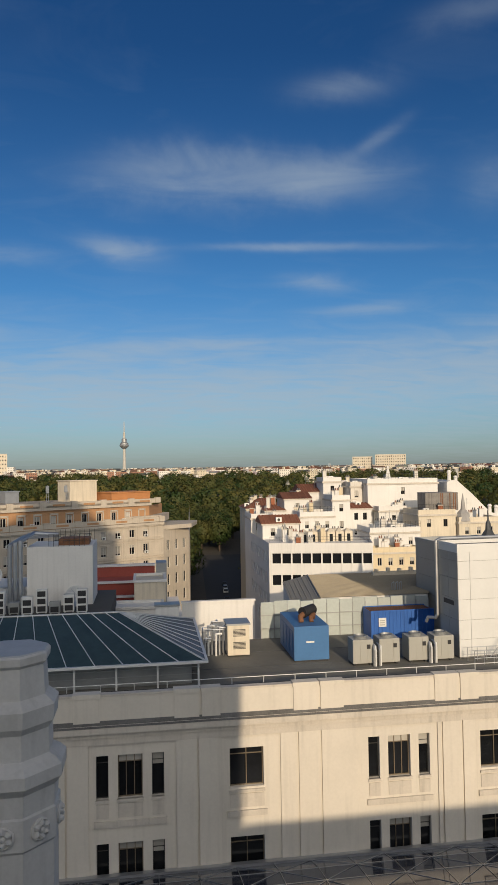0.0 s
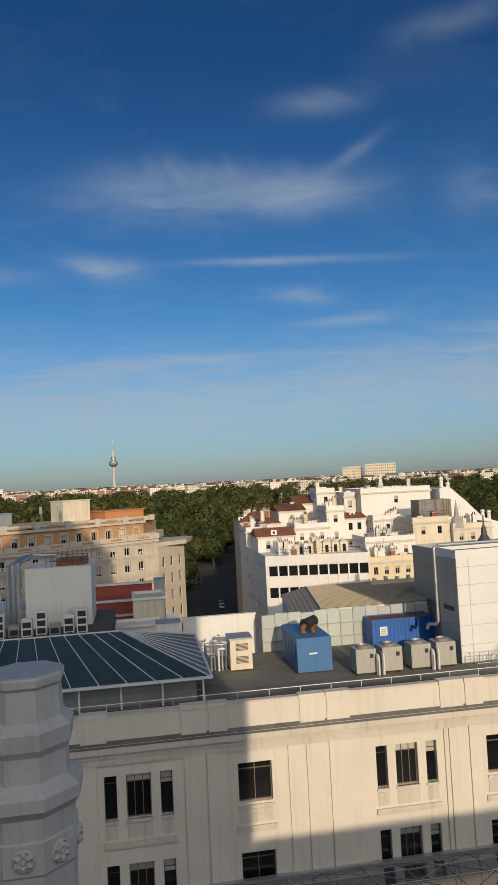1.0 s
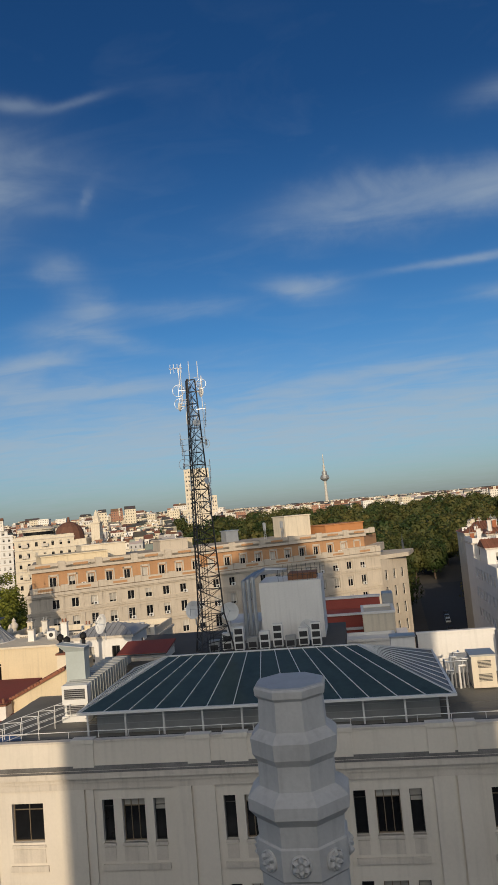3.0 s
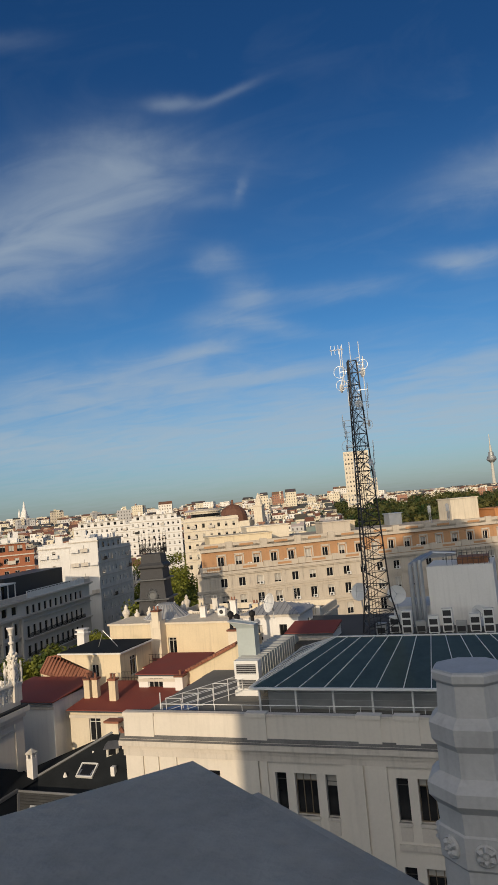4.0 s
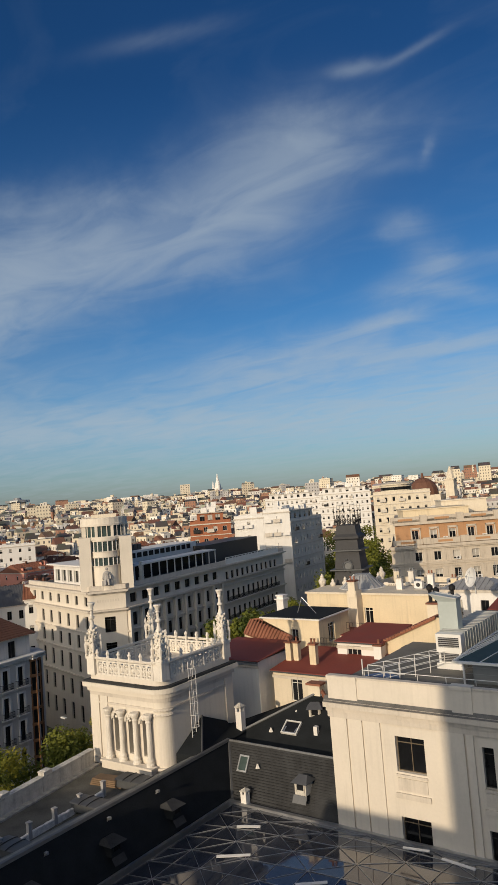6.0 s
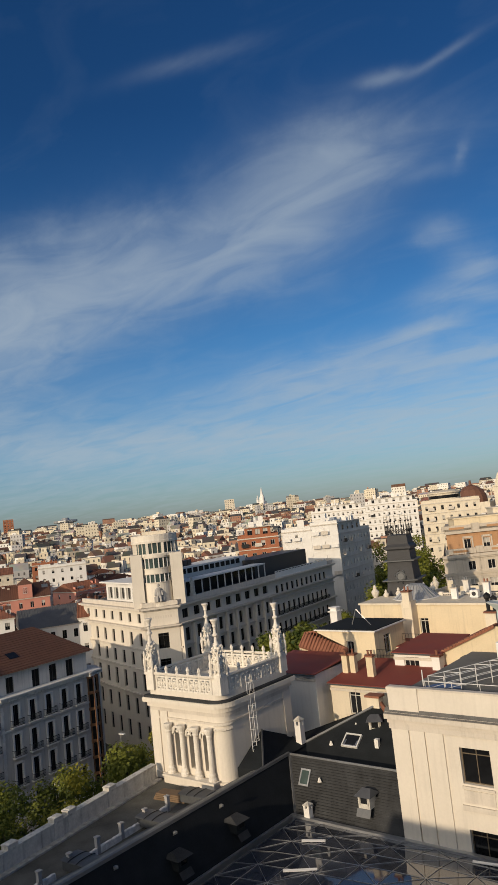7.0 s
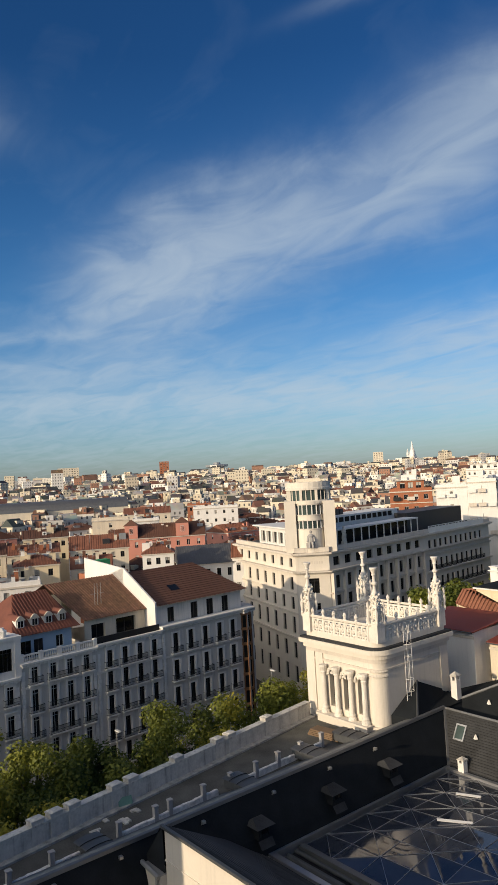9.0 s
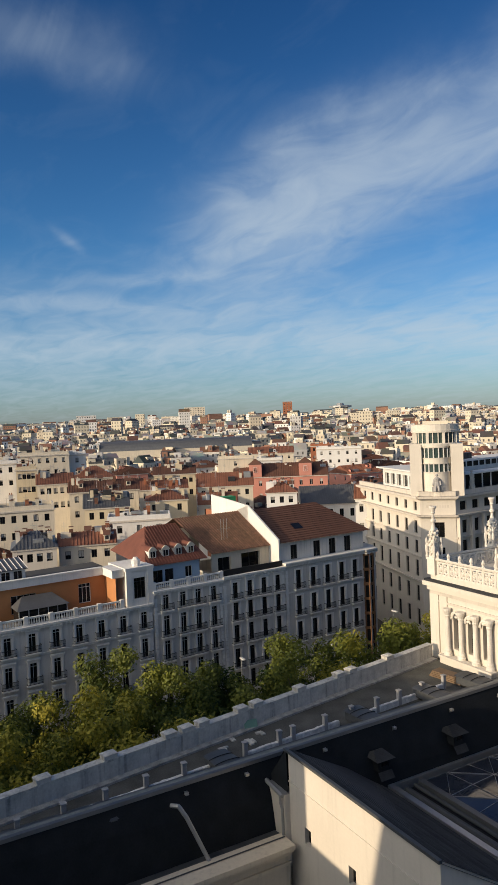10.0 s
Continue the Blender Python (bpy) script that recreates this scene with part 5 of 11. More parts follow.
def finial(parent, x, y, z, s=1.0, h=5.0):
    """Carved finial: square pedestal, a body of scrolls and leaves, four small urns, a slender ringed neck with a flared top."""
    b = B()
    box(b, x - 0.66 * s, y - 0.66 * s, z, x + 0.66 * s, y + 0.66 * s, z + 1.55)
    box(b, x - 0.76 * s, y - 0.76 * s, z + 1.55, x + 0.76 * s, y + 0.76 * s, z + 1.78)
    body = [(0.72, 1.78), (0.66, 2.0), (0.5, 2.15), (0.56, 2.6), (0.62, 3.0), (0.5, 3.35), (0.36, 3.6), (0.46, 3.9), (0.5, 4.25), (0.36, 4.6), (0.3, 4.75), (0.2, 5.05), (0.18, 5.35), (0.34, 5.45), (0.36, 5.6), (0.19, 5.72), (0.17, 6.2), (0.28, 6.32), (0.22, 6.45), (0.36, 6.75), (0.48, 6.9), (0.48, 7.02), (0.2, 7.04)]
    lathe(b, [(r * s, q) for r, q in body], 12, (x, y, z))
    for k in range(54):
        a, zz = k * 2.39996, 2.05 + 2.6 * (k / 54)
        r = (0.60 - 0.09 * abs(math.sin(3.1 * zz)) - 0.05 * (zz - 2)) * s
        p = Vector((x + r * math.cos(a), y + r * math.sin(a), z + zz))
        out = Vector((math.cos(a), math.sin(a), 0))
        side = Vector((-math.sin(a), math.cos(a), 0))
        tube(b, p - Vector((0, 0, 0.2 * s)), p + out * 0.13 * s + Vector((0, 0, 0.12 * s)) + side * 0.05, 0.13 * s, 5, r2=0.06 * s)
        bmesh.ops.create_icosphere(b, subdivisions=1, radius=(0.10 + 0.05 * (k % 3)) * s, matrix=Matrix.Translation(p + out * 0.10 * s))
    for k in range(4):
        a = math.pi / 4 + k * math.pi / 2
        cx, cy = x + 0.92 * s * math.cos(a), y + 0.92 * s * math.sin(a)
        lathe(b, [(0.16 * s, 1.7), (0.2 * s, 1.9), (0.12 * s, 2.05), (0.2 * s, 2.5), (0.22 * s, 2.9), (0.1 * s, 3.2), (0.16 * s, 3.35), (0.14 * s, 3.6), (0.03, 3.85)], 7, (cx, cy, z))
        sweep(b, [(cx, cy, z + 2.6), (x + 0.75 * s * math.cos(a), y + 0.75 * s * math.sin(a), z + 3.2), (x + 0.42 * s * math.cos(a), y + 0.42 * s * math.sin(a), z + 3.7)], [0.11 * s, 0.09 * s, 0.05 * s], 5)
    return part("finial", b, ORNATE, parent)


for x, y in ((TX0 + 0.3, TY0 + 0.3), (TX1 - 0.45, TY0 + 0.6), (TX1 - 0.3, TY1 - 0.5), (TX0 - 0.6, TY1 - 0.5)):
    finial(turret, x, y, 30.45, 0.8)
for k in range(5):
    lace_panel(turret, pose(TX0 + 1.05 + 1.5 * k, TY0 + 0.12, 30.5), 1.42)
    lace_panel(turret, pose(TX0 + 1.05 + 1.5 * k, TY1 - 0.15, 30.5), 1.42)
    lace_panel(turret, pose(TX1 - 0.12, TY0 + 1.6 + 1.6 * k, 30.5, 0, 0, 90), 1.5)
    lace_panel(turret, pose(TX0 + 0.12, TY0 + 1.2 + 1.7 * k, 30.5, 0, 0, 90), 1.6)
for k in range(6):
    for x, y in ((TX0 + 1.0 + 1.5 * k, TY0 + 0.12), (TX0 + 1.0 + 1.5 * k, TY1 - 0.15), (TX1 - 0.12, TY0 + 1.5 + 1.6 * k)):
        b = B()
        lathe(b, [(0.14, 30.45), (0.14, 32.1), (0.2, 32.2), (0.12, 32.35), (0.2, 32.6), (0.06, 32.9)], 6, (x, y, 0))
        part("baluster_post", b, ORNATE, turret)
b = B()
prism(b, round_plan(TX0, TY0, TX1, TY1, 1.2, -0.3), 30.1, 30.2)
part("terrace_floor", b, LEAD, turret)
lad = thing("roof_ladder", "thin white metal cage ladder fixed to the turret", "ladder")
for y in (50.2, 50.8):
    b = B()
    tube(b, (TX1 + 0.45, y, 22.9), (TX1 + 0.45, y, 31.6), 0.035, 5)
    part("stile", b, WHITE_METAL, lad)
for k in range(27):
    b = B()
    tube(b, (TX1 + 0.45, 50.2, 23.1 + k * 0.31), (TX1 + 0.45, 50.8, 23.1 + k * 0.31), 0.022, 4)
    part("rung", b, WHITE_METAL, lad)
b = B()
for k in range(6):
    z = 25.5 + k * 1.1
    pts = [(TX1 + 0.45 + 0.62 * math.sin(math.pi * q / 6), 50.5 - 0.4 * math.cos(math.pi * q / 6), z) for q in range(7)]
    for p, q in zip(pts, pts[1:]):
        tube(b, p, q, 0.02, 4)
for a in (0.6, 1.57, 2.5):
    x, y = TX1 + 0.45 + 0.62 * math.sin(a), 50.5 - 0.4 * math.cos(a)
    tube(b, (x, y, 25.5), (x, y, 31.0), 0.018, 4)
part("cage", b, WHITE_METAL, lad)

# ---- machinery on the wing's roof ----
gen = thing("generator_cabinet", "blue steel generator cabinet with a rusty exhaust on its roof", "generator", pose(12.9, 60.0, ROOF))
b = B()
box(b, 0, 0, 0.15, 3.05, 6.4, 3.02)
bevelled(b, 0.05)
part("casing", b, BLUE, gen)
b = B()
box(b, 0.1, 0.1, -0.0, 2.95, 6.3, 0.15)
part("skid", b, DARK_METAL, gen)
for x0, x1 in ((0.06, 1.5), (1.55, 2.98)):
    b = B()
    box(b, x0, -0.03, 0.25, x1, -0.003, 2.9)
    part("door", b, BLUE, gen)
b = B()
box(b, 1.05, -0.05, 1.62, 1.75, -0.034, 1.76)
part("label_plate", b, WHITE_METAL, gen, "small pale maker's plate")
for k in range(4):
    b = B()
    box(b, -0.03, 0.6 + k * 1.4, 0.5, -0.003, 1.6 + k * 1.4, 2.5)
    part("side_panel", b, BLUE, gen)
b = B()
tube(b, (1.3, 2.2, 3.75), (2.4, 3.0, 3.9), 0.46, 16)
tube(b, (1.22, 2.14, 3.74), (1.32, 2.21, 3.75), 0.5, 16)
part("silencer", b, DARK_METAL, gen, "dark steel exhaust silencer")
b = B()
pipe(b, [(1.0, 1.6, 3.02), (1.0, 1.9, 3.5), (1.5, 2.3, 3.7)], 0.24)
pipe(b, [(1.9, 1.5, 3.02), (1.9, 1.8, 3.4), (2.3, 2.4, 3.5), (2.3, 2.9, 3.02)], 0.2)
part("exhaust", b, RUST, gen, "rusty exhaust silencer and pipes")


def condenser(x, y, w=1.75, d=1.6, h=2.15, pipes=True):
    t = thing("condenser_unit", "grey-beige rooftop condenser cabinet with a fan on top", "air conditioner", pose(x, y, ROOF), "rooftop condensers")
    b = B()
    box(b, 0, 0, 0.2, w, d, h)
    bevelled(b, 0.04)
    part("casing", b, BEIGE_METAL, t)
    b = B()
    for sx in (0.1, w - 0.3):
        box(b, sx, 0.1, 0, sx + 0.2, d - 0.1, 0.2)
    part("foot", b, DARK_METAL, t)
    b = B()
    lathe(b, [(0.52, h), (0.56, h + 0.22), (0.48, h + 0.24), (0.46, h + 0.1)], 18, (w / 2, d / 2, 0))
    part("fan_cowl", b, GREY_METAL, t)
    for k in range(3):
        b = B()
        box(b, 0.05 + k * w / 3, -0.025, 0.35, w / 3 * (k + 1) - 0.03, -0.003, h - 0.1)
        part("panel", b, BEIGE_METAL, t)
    b = B()
    box(b, w - 0.55, -0.05, h - 0.75, w - 0.25, -0.028, h - 0.4)
    part("control_box", b, DARK_METAL, t)
    if pipes:
        for k in range(5):
            b = B()
            xx = w - 0.05 + 0.15 * k
            pipe(b, [(xx, -0.3 - 0.08 * (k % 2), 0.0), (xx, -0.32 - 0.08 * (k % 2), h - 0.75 - 0.12 * (k % 3)), (xx + 0.06, -0.1, h - 0.45 - 0.12 * (k % 3)), (xx + 0.06, 0.4, h - 0.4 - 0.12 * (k % 3))], 0.08, 7)
            part("pipe", b, (STEEL, WHITE_METAL, DARK_METAL)[k % 3], t)
    return t


condenser(17.45, 57.9)
condenser(19.75, 57.9, pipes=False)
condenser(22.35, 58.0)
condenser(24.6, 58.0, pipes=False)

cont = thing("shipping_container", "weathered blue corrugated steel shipping container", "container", pose(21.75, 66.35, ROOF + 0.1))
b = B()
n = 34
for side_y, s in ((0, -1), (2.44, 1)):
    for k in range(n):
        x0, x1 = 6.3 * k / n, 6.3 * (k + 1) / n
        dp = 0.05 if k % 2 else 0.0
        quad(b, (x0, side_y - s * dp, 0), (x1, side_y - s * dp, 0), (x1, side_y - s * dp, 2.55), (x0, side_y - s * dp, 2.55))
        quad(b, (x1, side_y, 0), (x1, side_y - s * 0.05, 0), (x1, side_y - s * 0.05, 2.55), (x1, side_y, 2.55))
box(b, 0.0, 0.06, 0.0, 0.05, 2.38, 2.55)
box(b, 6.25, 0.06, 0.0, 6.3, 2.38, 2.55)
part("shell", b, BLUE_DEEP, cont)
b = B()
box(b, 0.06, 0.06, 2.46, 6.24, 2.38, 2.52)
for k in range(25):
    x = 0.16 + k * 0.242
    quad(b, (x, 0.06, 2.521), (x + 0.05, 0.06, 2.57), (x + 0.05, 2.38, 2.57), (x, 2.38, 2.521))
    quad(b, (x + 0.05, 0.06, 2.57), (x + 0.13, 0.06, 2.57), (x + 0.13, 2.38, 2.57), (x + 0.05, 2.38, 2.57))
    quad(b, (x + 0.13, 0.06, 2.57), (x + 0.18, 0.06, 2.521), (x + 0.18, 2.38, 2.521), (x + 0.13, 2.38, 2.57))
    if k < 24:
        quad(b, (x + 0.18, 0.06, 2.521), (x + 0.242, 0.06, 2.521), (x + 0.242, 2.38, 2.521), (x + 0.18, 2.38, 2.521))
bmesh.ops.remove_doubles(b, verts=b.verts[:], dist=0.002)
part("roof", b, RUST, cont, "rust-stained corrugated roof")
b = B()
for x in (0, 6.2):
    for y in (-0.04, 2.38):
        box(b, x, y, -0.05, x + 0.14, y + 0.12, 2.62)
for z in (-0.05, 2.52):
    for y in (-0.04, 2.38):
        box(b, 0.14, y, z, 6.2, y + 0.1, z + 0.12)
part("frame", b, BLUE_DEEP, cont)
b = B()
box(b, 0.75, -0.07, 1.1, 1.5, -0.055, 1.95)
part("notice", b, WHITE_METAL, cont, "pale notice plate")
b = B()
for k in range(3):
    box(b, 0.85, -0.078, 1.25 + 0.2 * k, 1.35, -0.072, 1.33 + 0.2 * k)
part("notice_bars", b, GREY_METAL, cont)

screen = thing("screen_wall", "pale green-grey metal screen wall of upright panels", "wall", kind="structure")
for k in range(13):
    b = B()
    x = 11.5 + k * 1.32
    box(b, x, 69.05, ROOF, x + 1.27, 69.2, 34.0 + (0.0 if k % 3 else -0.12))
    part("panel", b, PANEL, screen)
b = B()
for k in range(14):
    x = 11.48 + k * 1.32
    box(b, x - 0.03, 68.95, ROOF, x + 0.05, 69.04, 33.6)
for z in (31.3, 32.6):
    box(b, 11.5, 68.9, z, 28.6, 68.98, z + 0.08)
part("batten", b, GREY_METAL, screen)
# white garden-style wall and kiosk behind the left machinery
b = B()
box(b, 4.0, 72.6, 26, 11.4, 73.0, 33.45)
box(b, 3.9, 72.5, 33.45, 11.5, 73.1, 33.62)
tagged(part("white_wall", b, WHITE), "white rendered roof wall with a coping", "wall", kind="structure")
t = thing("roof_kiosk", "small white roof hut with a flat cap", "hut", pose(1.3, 71.0, ROOF))
b = B()
box(b, 0, 0, 0, 2.3, 1.5, 3.15)
part("body", b, WHITE, t)
b = B()
box(b, -0.1, -0.1, 3.15, 2.4, 1.6, 3.3)
part("cap", b, GREY_METAL, t)

ahu = thing("air_handling_unit", "tall cream air handling unit with louvre grilles", "air conditioner", pose(7.5, 62.8, ROOF))
b = B()
box(b, 0, 0, 0.15, 1.95, 2.4, 2.75)
bevelled(b, 0.04)
part("casing", b, CREAM, ahu)
b = B()
box(b, -0.1, -0.05, 2.75, 2.05, 2.45, 2.9)
part("lid", b, GREY_METAL, ahu)
for z0 in (0.7, 1.8):
    b = B()
    box(b, 0.5, -0.02, z0, 1.6, -0.004, z0 + 0.6, mi=0)
    part("grille", b, DARK_METAL, ahu)
    b = B()
    for k in range(5):
        box(b, 0.5, -0.05, z0 + 0.06 + k * 0.11, 1.6, -0.022, z0 + 0.1 + k * 0.11)
    part("louvre", b, CREAM, ahu)
prk = thing("pipe_rack", "cluster of pale insulated pipes and valves on a steel rack", "pipes", pose(5.4, 63.6, ROOF))
for k in range(6):
    b = B()
    x = 0.15 + 0.33 * (k % 5)
    zt = (1.5, 2.6, 2.9, 1.9, 2.4, 1.2)[k]
    pipe(b, [(x, 0.2 * (k % 3), 0), (x, 0.2 * (k % 3), zt), (x + 0.5, 0.2 * (k % 3), zt), (x + 0.5, 0.2 * (k % 3) + 0.6, zt)], 0.1, 7)
    part("pipe", b, WHITE_METAL if k % 2 else STEEL, prk)
for x in (0, 1.8):
    for y in (0, 1.0):
        b = B()
        tube(b, (x, y, 0), (x, y, 2.3), 0.05, 5)
        part("post", b, STEEL, prk)
for p, q in (((0, 0, 2.3), (0, 1.0, 2.3)), ((1.8, 0, 2.3), (1.8, 1.0, 2.3)), ((0, 0, 2.3), (1.8, 0, 2.3)), ((0, 1.0, 2.3), (1.8, 1.0, 2.3))):
    b = B()
    tube(b, p, q, 0.05, 5)
    part("rail", b, STEEL, prk)

# white panelled plant block
plant = thing("plant_block", "large pale metal-panelled roof plant block with a drainpipe", "building", pose(27.04, 58.38, ROOF, 0, 0, 4))
PW, PD, PH = 22.0, 3.4, 9.72
b = B()
prism(b, [(0.07, 0.07), (PW, 0.07), (PW, PD), (0.07, PD)], 0, PH - 0.7)
part("body", b, mat("cladding_back", (0.22, 0.22, 0.215), 0.7), plant)
cols_ = [0.0, 1.15] + [1.15 + 4.35 * k for k in range(1, 5)] + [PW]
rows_ = [0.12, 1.6, 3.25, 5.0, 6.75, 8.3, PH]
for x0, x1 in zip(cols_, cols_[1:]):
    for z0, z1 in zip(rows_, rows_[1:]):
        b = B()
        box(b, x0 + 0.012, 0, z0 + 0.012, x1 - 0.012, 0.066, z1 - 0.012)
        part("panel", b, WHITE_METAL, plant)
for y0, y1 in ((0.07, 1.7), (1.7, PD)):
    for z0, z1 in zip(rows_, rows_[1:]):
        b = B()
        box(b, 0, y0 + 0.012, z0 + 0.012, 0.066, y1 - 0.012, z1 - 0.012)
        part("side_panel", b, GREY_METAL, plant)
b = B()
hollow_rect(b, -0.04, -0.04, PW, PD + 0.04, 0.16, PH - 0.68, PH + 0.06)
part("roof_edge", b, WHITE_METAL, plant)
b = B()
box(b, 0.13, 0.13, PH - 0.69, PW - 0.2, PD - 0.13, PH - 0.25)
part("roof_well", b, DECK, plant, "dark sunken roof well")
b = B()
pipe(b, [(9.0, PD + 0.25, PH + 0.2), (0.3, PD + 0.25, PH + 0.2), (-0.2, PD + 0.1, PH + 0.05), (-0.2, PD + 0.1, 3.1), (-0.35, PD + 0.25, 2.8), (-0.75, PD + 0.9, 2.75), (-0.85, PD + 1.1, 2.3)], 0.15)
part("drainpipe", b, STEEL, plant)
b = B()
box(b, -0.03, 0.8, 4.4, -0.002, 2.6, 4.8)
part("side_grille", b, DARK_METAL, plant)
b = B()
box(b, 4.9, -0.05, 6.0, 5.9, -0.002, 6.75)
part("vent_grille", b, GREY_METAL, plant)
rear = thing("plant_block", "grey metal-clad plant block behind the white one", "building", pose(31.25, 70.6, 7.2, 0, 0, 4))
b = B()
box(b, 0.07, 0.07, 0, 21.0, 7.0, 31.2)
part("body", b, bpy.data.materials["cladding_back"], rear)
for j in range(5):
    b = B()
    box(b, 0, 0.0, 22.2 + 1.85 * j, 0.066, 7.0, 22.2 + 1.85 * j + 1.82)
    part("side_panel", b, GREY_METAL, rear)
    b = B()
    box(b, 0.07, 0, 22.2 + 1.85 * j, 8.0, 0.066, 22.2 + 1.85 * j + 1.82)
    part("front_panel", b, GREY_METAL, rear)
b = B()
hollow_rect(b, -0.05, -0.05, 21.05, 7.05, 0.2, 31.203, 31.7)
part("roof_edge", b, GREY_METAL, rear)
b = B()
lathe(b, [(0.95, 0), (0.75, 0.8), (0.35, 1.4), (0.28, 2.1), (0.1, 2.5), (0.06, 3.6)], 8)
tagged(part("roof_cowl", b, LEAD), "dark domed lead ventilator with a spike", "vent").matrix_basis = pose(38.3, 75.0, 38.4)
grd = thing("guard_rail", "galvanised handrail of a roof stair", "railing", pose(27.4, 56.3, ROOF))
b = B()
for k in range(5):
    tube(b, (k * 0.85, 0, 0), (k * 0.85, 0, 1.15 + 0.0 * k), 0.03, 5)
    tube(b, (k * 0.85, 1.3, 0), (k * 0.85, 1.3, 1.15), 0.03, 5)
for z in (0.55, 1.15):
    for y in (0, 1.3):
        tube(b, (0, y, z), (3.4, y, z), 0.03, 5)
tube(b, (2.0, 0, 0.2), (3.6, 0, 2.0), 0.035, 5)
tube(b, (2.0, 1.3, 0.2), (3.6, 1.3, 2.0), 0.035, 5)
part("rail", b, STEEL, grd)

# ribbed metal roof beyond the screen
ribbed = thing("ribbed_roof", "wide ribbed metal roof in sun-bleached beige", "roof")
RIB = mat("ribbed_metal", (0.36, 0.315, 0.235), 0.6, 0.18, 0.4, 4, 0.1, metal=0.2)
b = B()
c0, c1, c2, c3 = (18.5, 73.4, 33.3), (30.5, 73.4, 33.3), (37.2, 89.2, 33.32), (20.7, 89.1, 33.32)
quad(b, c0, c1, c2, c3)
h0, h1 = (15.6, 73.4, 32.4), (17.6, 89.8, 32.45)
quad(b, h0, c0, c3, h1)
for k in range(30):
    t0 = (k + 0.5) / 30
    p, q = Vector(lerp(c0, c3, t0)), Vector(lerp(c1, c2, t0))
    tube(b, p + Vector((0, 0, 0.02)), q + Vector((0, 0, 0.02)), 0.05, 4)
for k in range(6):
    t0 = (k + 0.5) / 6
    p, q = Vector(lerp(h0, c0, t0)), Vector(lerp(h1, c3, t0))
    tube(b, p + Vector((0, 0, 0.02)), q + Vector((0, 0, 0.02)), 0.05, 4)
part("sheet", b, RIB, ribbed)
b = B()
prism(b, [(15.7, 73.45), (30.4, 73.45), (37.1, 89.7), (17.7, 89.7)], 4, 32.3)
prism(b, [(18.6, 73.5), (30.4, 73.5), (37.1, 89.1), (20.8, 89.0)], 32.3, 33.25)
part("wall", b, WHITE, ribbed)
b = B()
tube(b, c0, c3, 0.1, 5)
part("hip_capping", b, LEAD, ribbed)
b = B()
box(b, 28.6, 86.6, 33.3, 36.2, 87.2, 33.75)
for k in range(5):
    box(b, 28.9 + 1.5 * k, 86.5, 33.75, 29.3 + 1.5 * k, 87.0, 34.1 + 0.12 * (k % 2))
part("roof_kerb", b, CREAM, ribbed, "pale rendered kerb with stubs")
b = B()
for k in range(3):
    pipe(b, [(27.3 + 0.42 * k, 76.0, 33.3), (27.3 + 0.42 * k, 76.0, 34.1), (27.55 + 0.42 * k, 76.0, 34.25), (27.55 + 0.42 * k, 76.0, 33.3)], 0.05, 5)
part("vent_loops", b, STEEL, ribbed)

# louvred duct house and walkway at the lantern's corner
lv = thing("duct_house", "long pale zinc duct house with louvres and an upturned hood", "duct", pose(-27.5, 59.5, ROOF))
PALE_ZINC = mat("pale_duct_zinc", (0.46, 0.48, 0.46), 0.5, 0.14, 0.6, 5, 0.05, metal=0.25)
LW, LD, LH = 2.3, 11.4, 3.05
b = B()
box(b, 0, 0, 1.5, LW, 0.9, LH)
box(b, 0.12, 0.12, 0.5, LW - 0.12, 0.9, 1.497)
box(b, -0.05, -0.1, 0, LW + 0.05, 0.9, 0.497)
part("louvre_box", b, WHITE_METAL, lv)
b = B()
prof = [(0.9, 0.0), (0.9, LH)] + [(LD + 1.6 * math.sin(math.pi * k / 16), LH - 1.6 + 1.6 * math.cos(math.pi * k / 16)) for k in range(9)] + [(LD + 1.6, 0.0)]
lo, hi = [b.verts.new((0.05, y, z)) for y, z in prof], [b.verts.new((LW - 0.05, y, z)) for y, z in prof]
b.faces.new(lo)
b.faces.new(hi[::-1])
for k in range(len(prof)):
    q = (k + 1) % len(prof)
    b.faces.new((lo[k], lo[q], hi[q], hi[k]))
part("casing", b, PALE_ZINC, lv)
for k in range(15):
    y = 1.1 + k * 0.72
    b = B()
    box(b, -0.02, y, LH - 0.05, LW + 0.02, y + 0.13, LH + 0.07)
    part("roof_seam", b, GREY_METAL, lv)
    b = B()
    box(b, LW - 0.045, y, 0.5, LW + 0.03, y + 0.07, LH - 0.06)
    part("side_seam", b, PALE_ZINC, lv)
for z0, z1, x0, x1 in ((1.9, 2.75, 0.22, LW - 0.22), (0.62, 1.35, 0.35, LW - 0.35)):
    b = B()
    box(b, x0, -0.03, z0, x1, -0.004, z1)
    part("grille", b, DARK_METAL, lv).location.y = 0.12 if z0 < 1.5 else 0
    for k in range(5):
        b = B()
        zz = z0 + (z1 - z0) * (k + 0.3) / 5
        box(b, x0, -0.09, zz, x1, -0.032, zz + 0.05)
        part("louvre", b, STEEL, lv).location.y = 0.12 if z0 < 1.5 else 0
HOOD = mat("pale_hood", (0.42, 0.47, 0.46), 0.5, 0.1, 0.5, 4, 0.05, metal=0.2)
b = B()
ring = [(-0.3, 2.0), (1.45, 2.0), (1.5, 3.0), (-0.3, 3.0)]
top = [(-1.0, 1.7), (1.5, 1.9), (1.55, 3.1), (-0.9, 3.1)]
vb = [b.verts.new((x, y, LH - 1.2)) for x, y in ring]
vm = [b.verts.new((x, y, 5.55)) for x, y in ring]
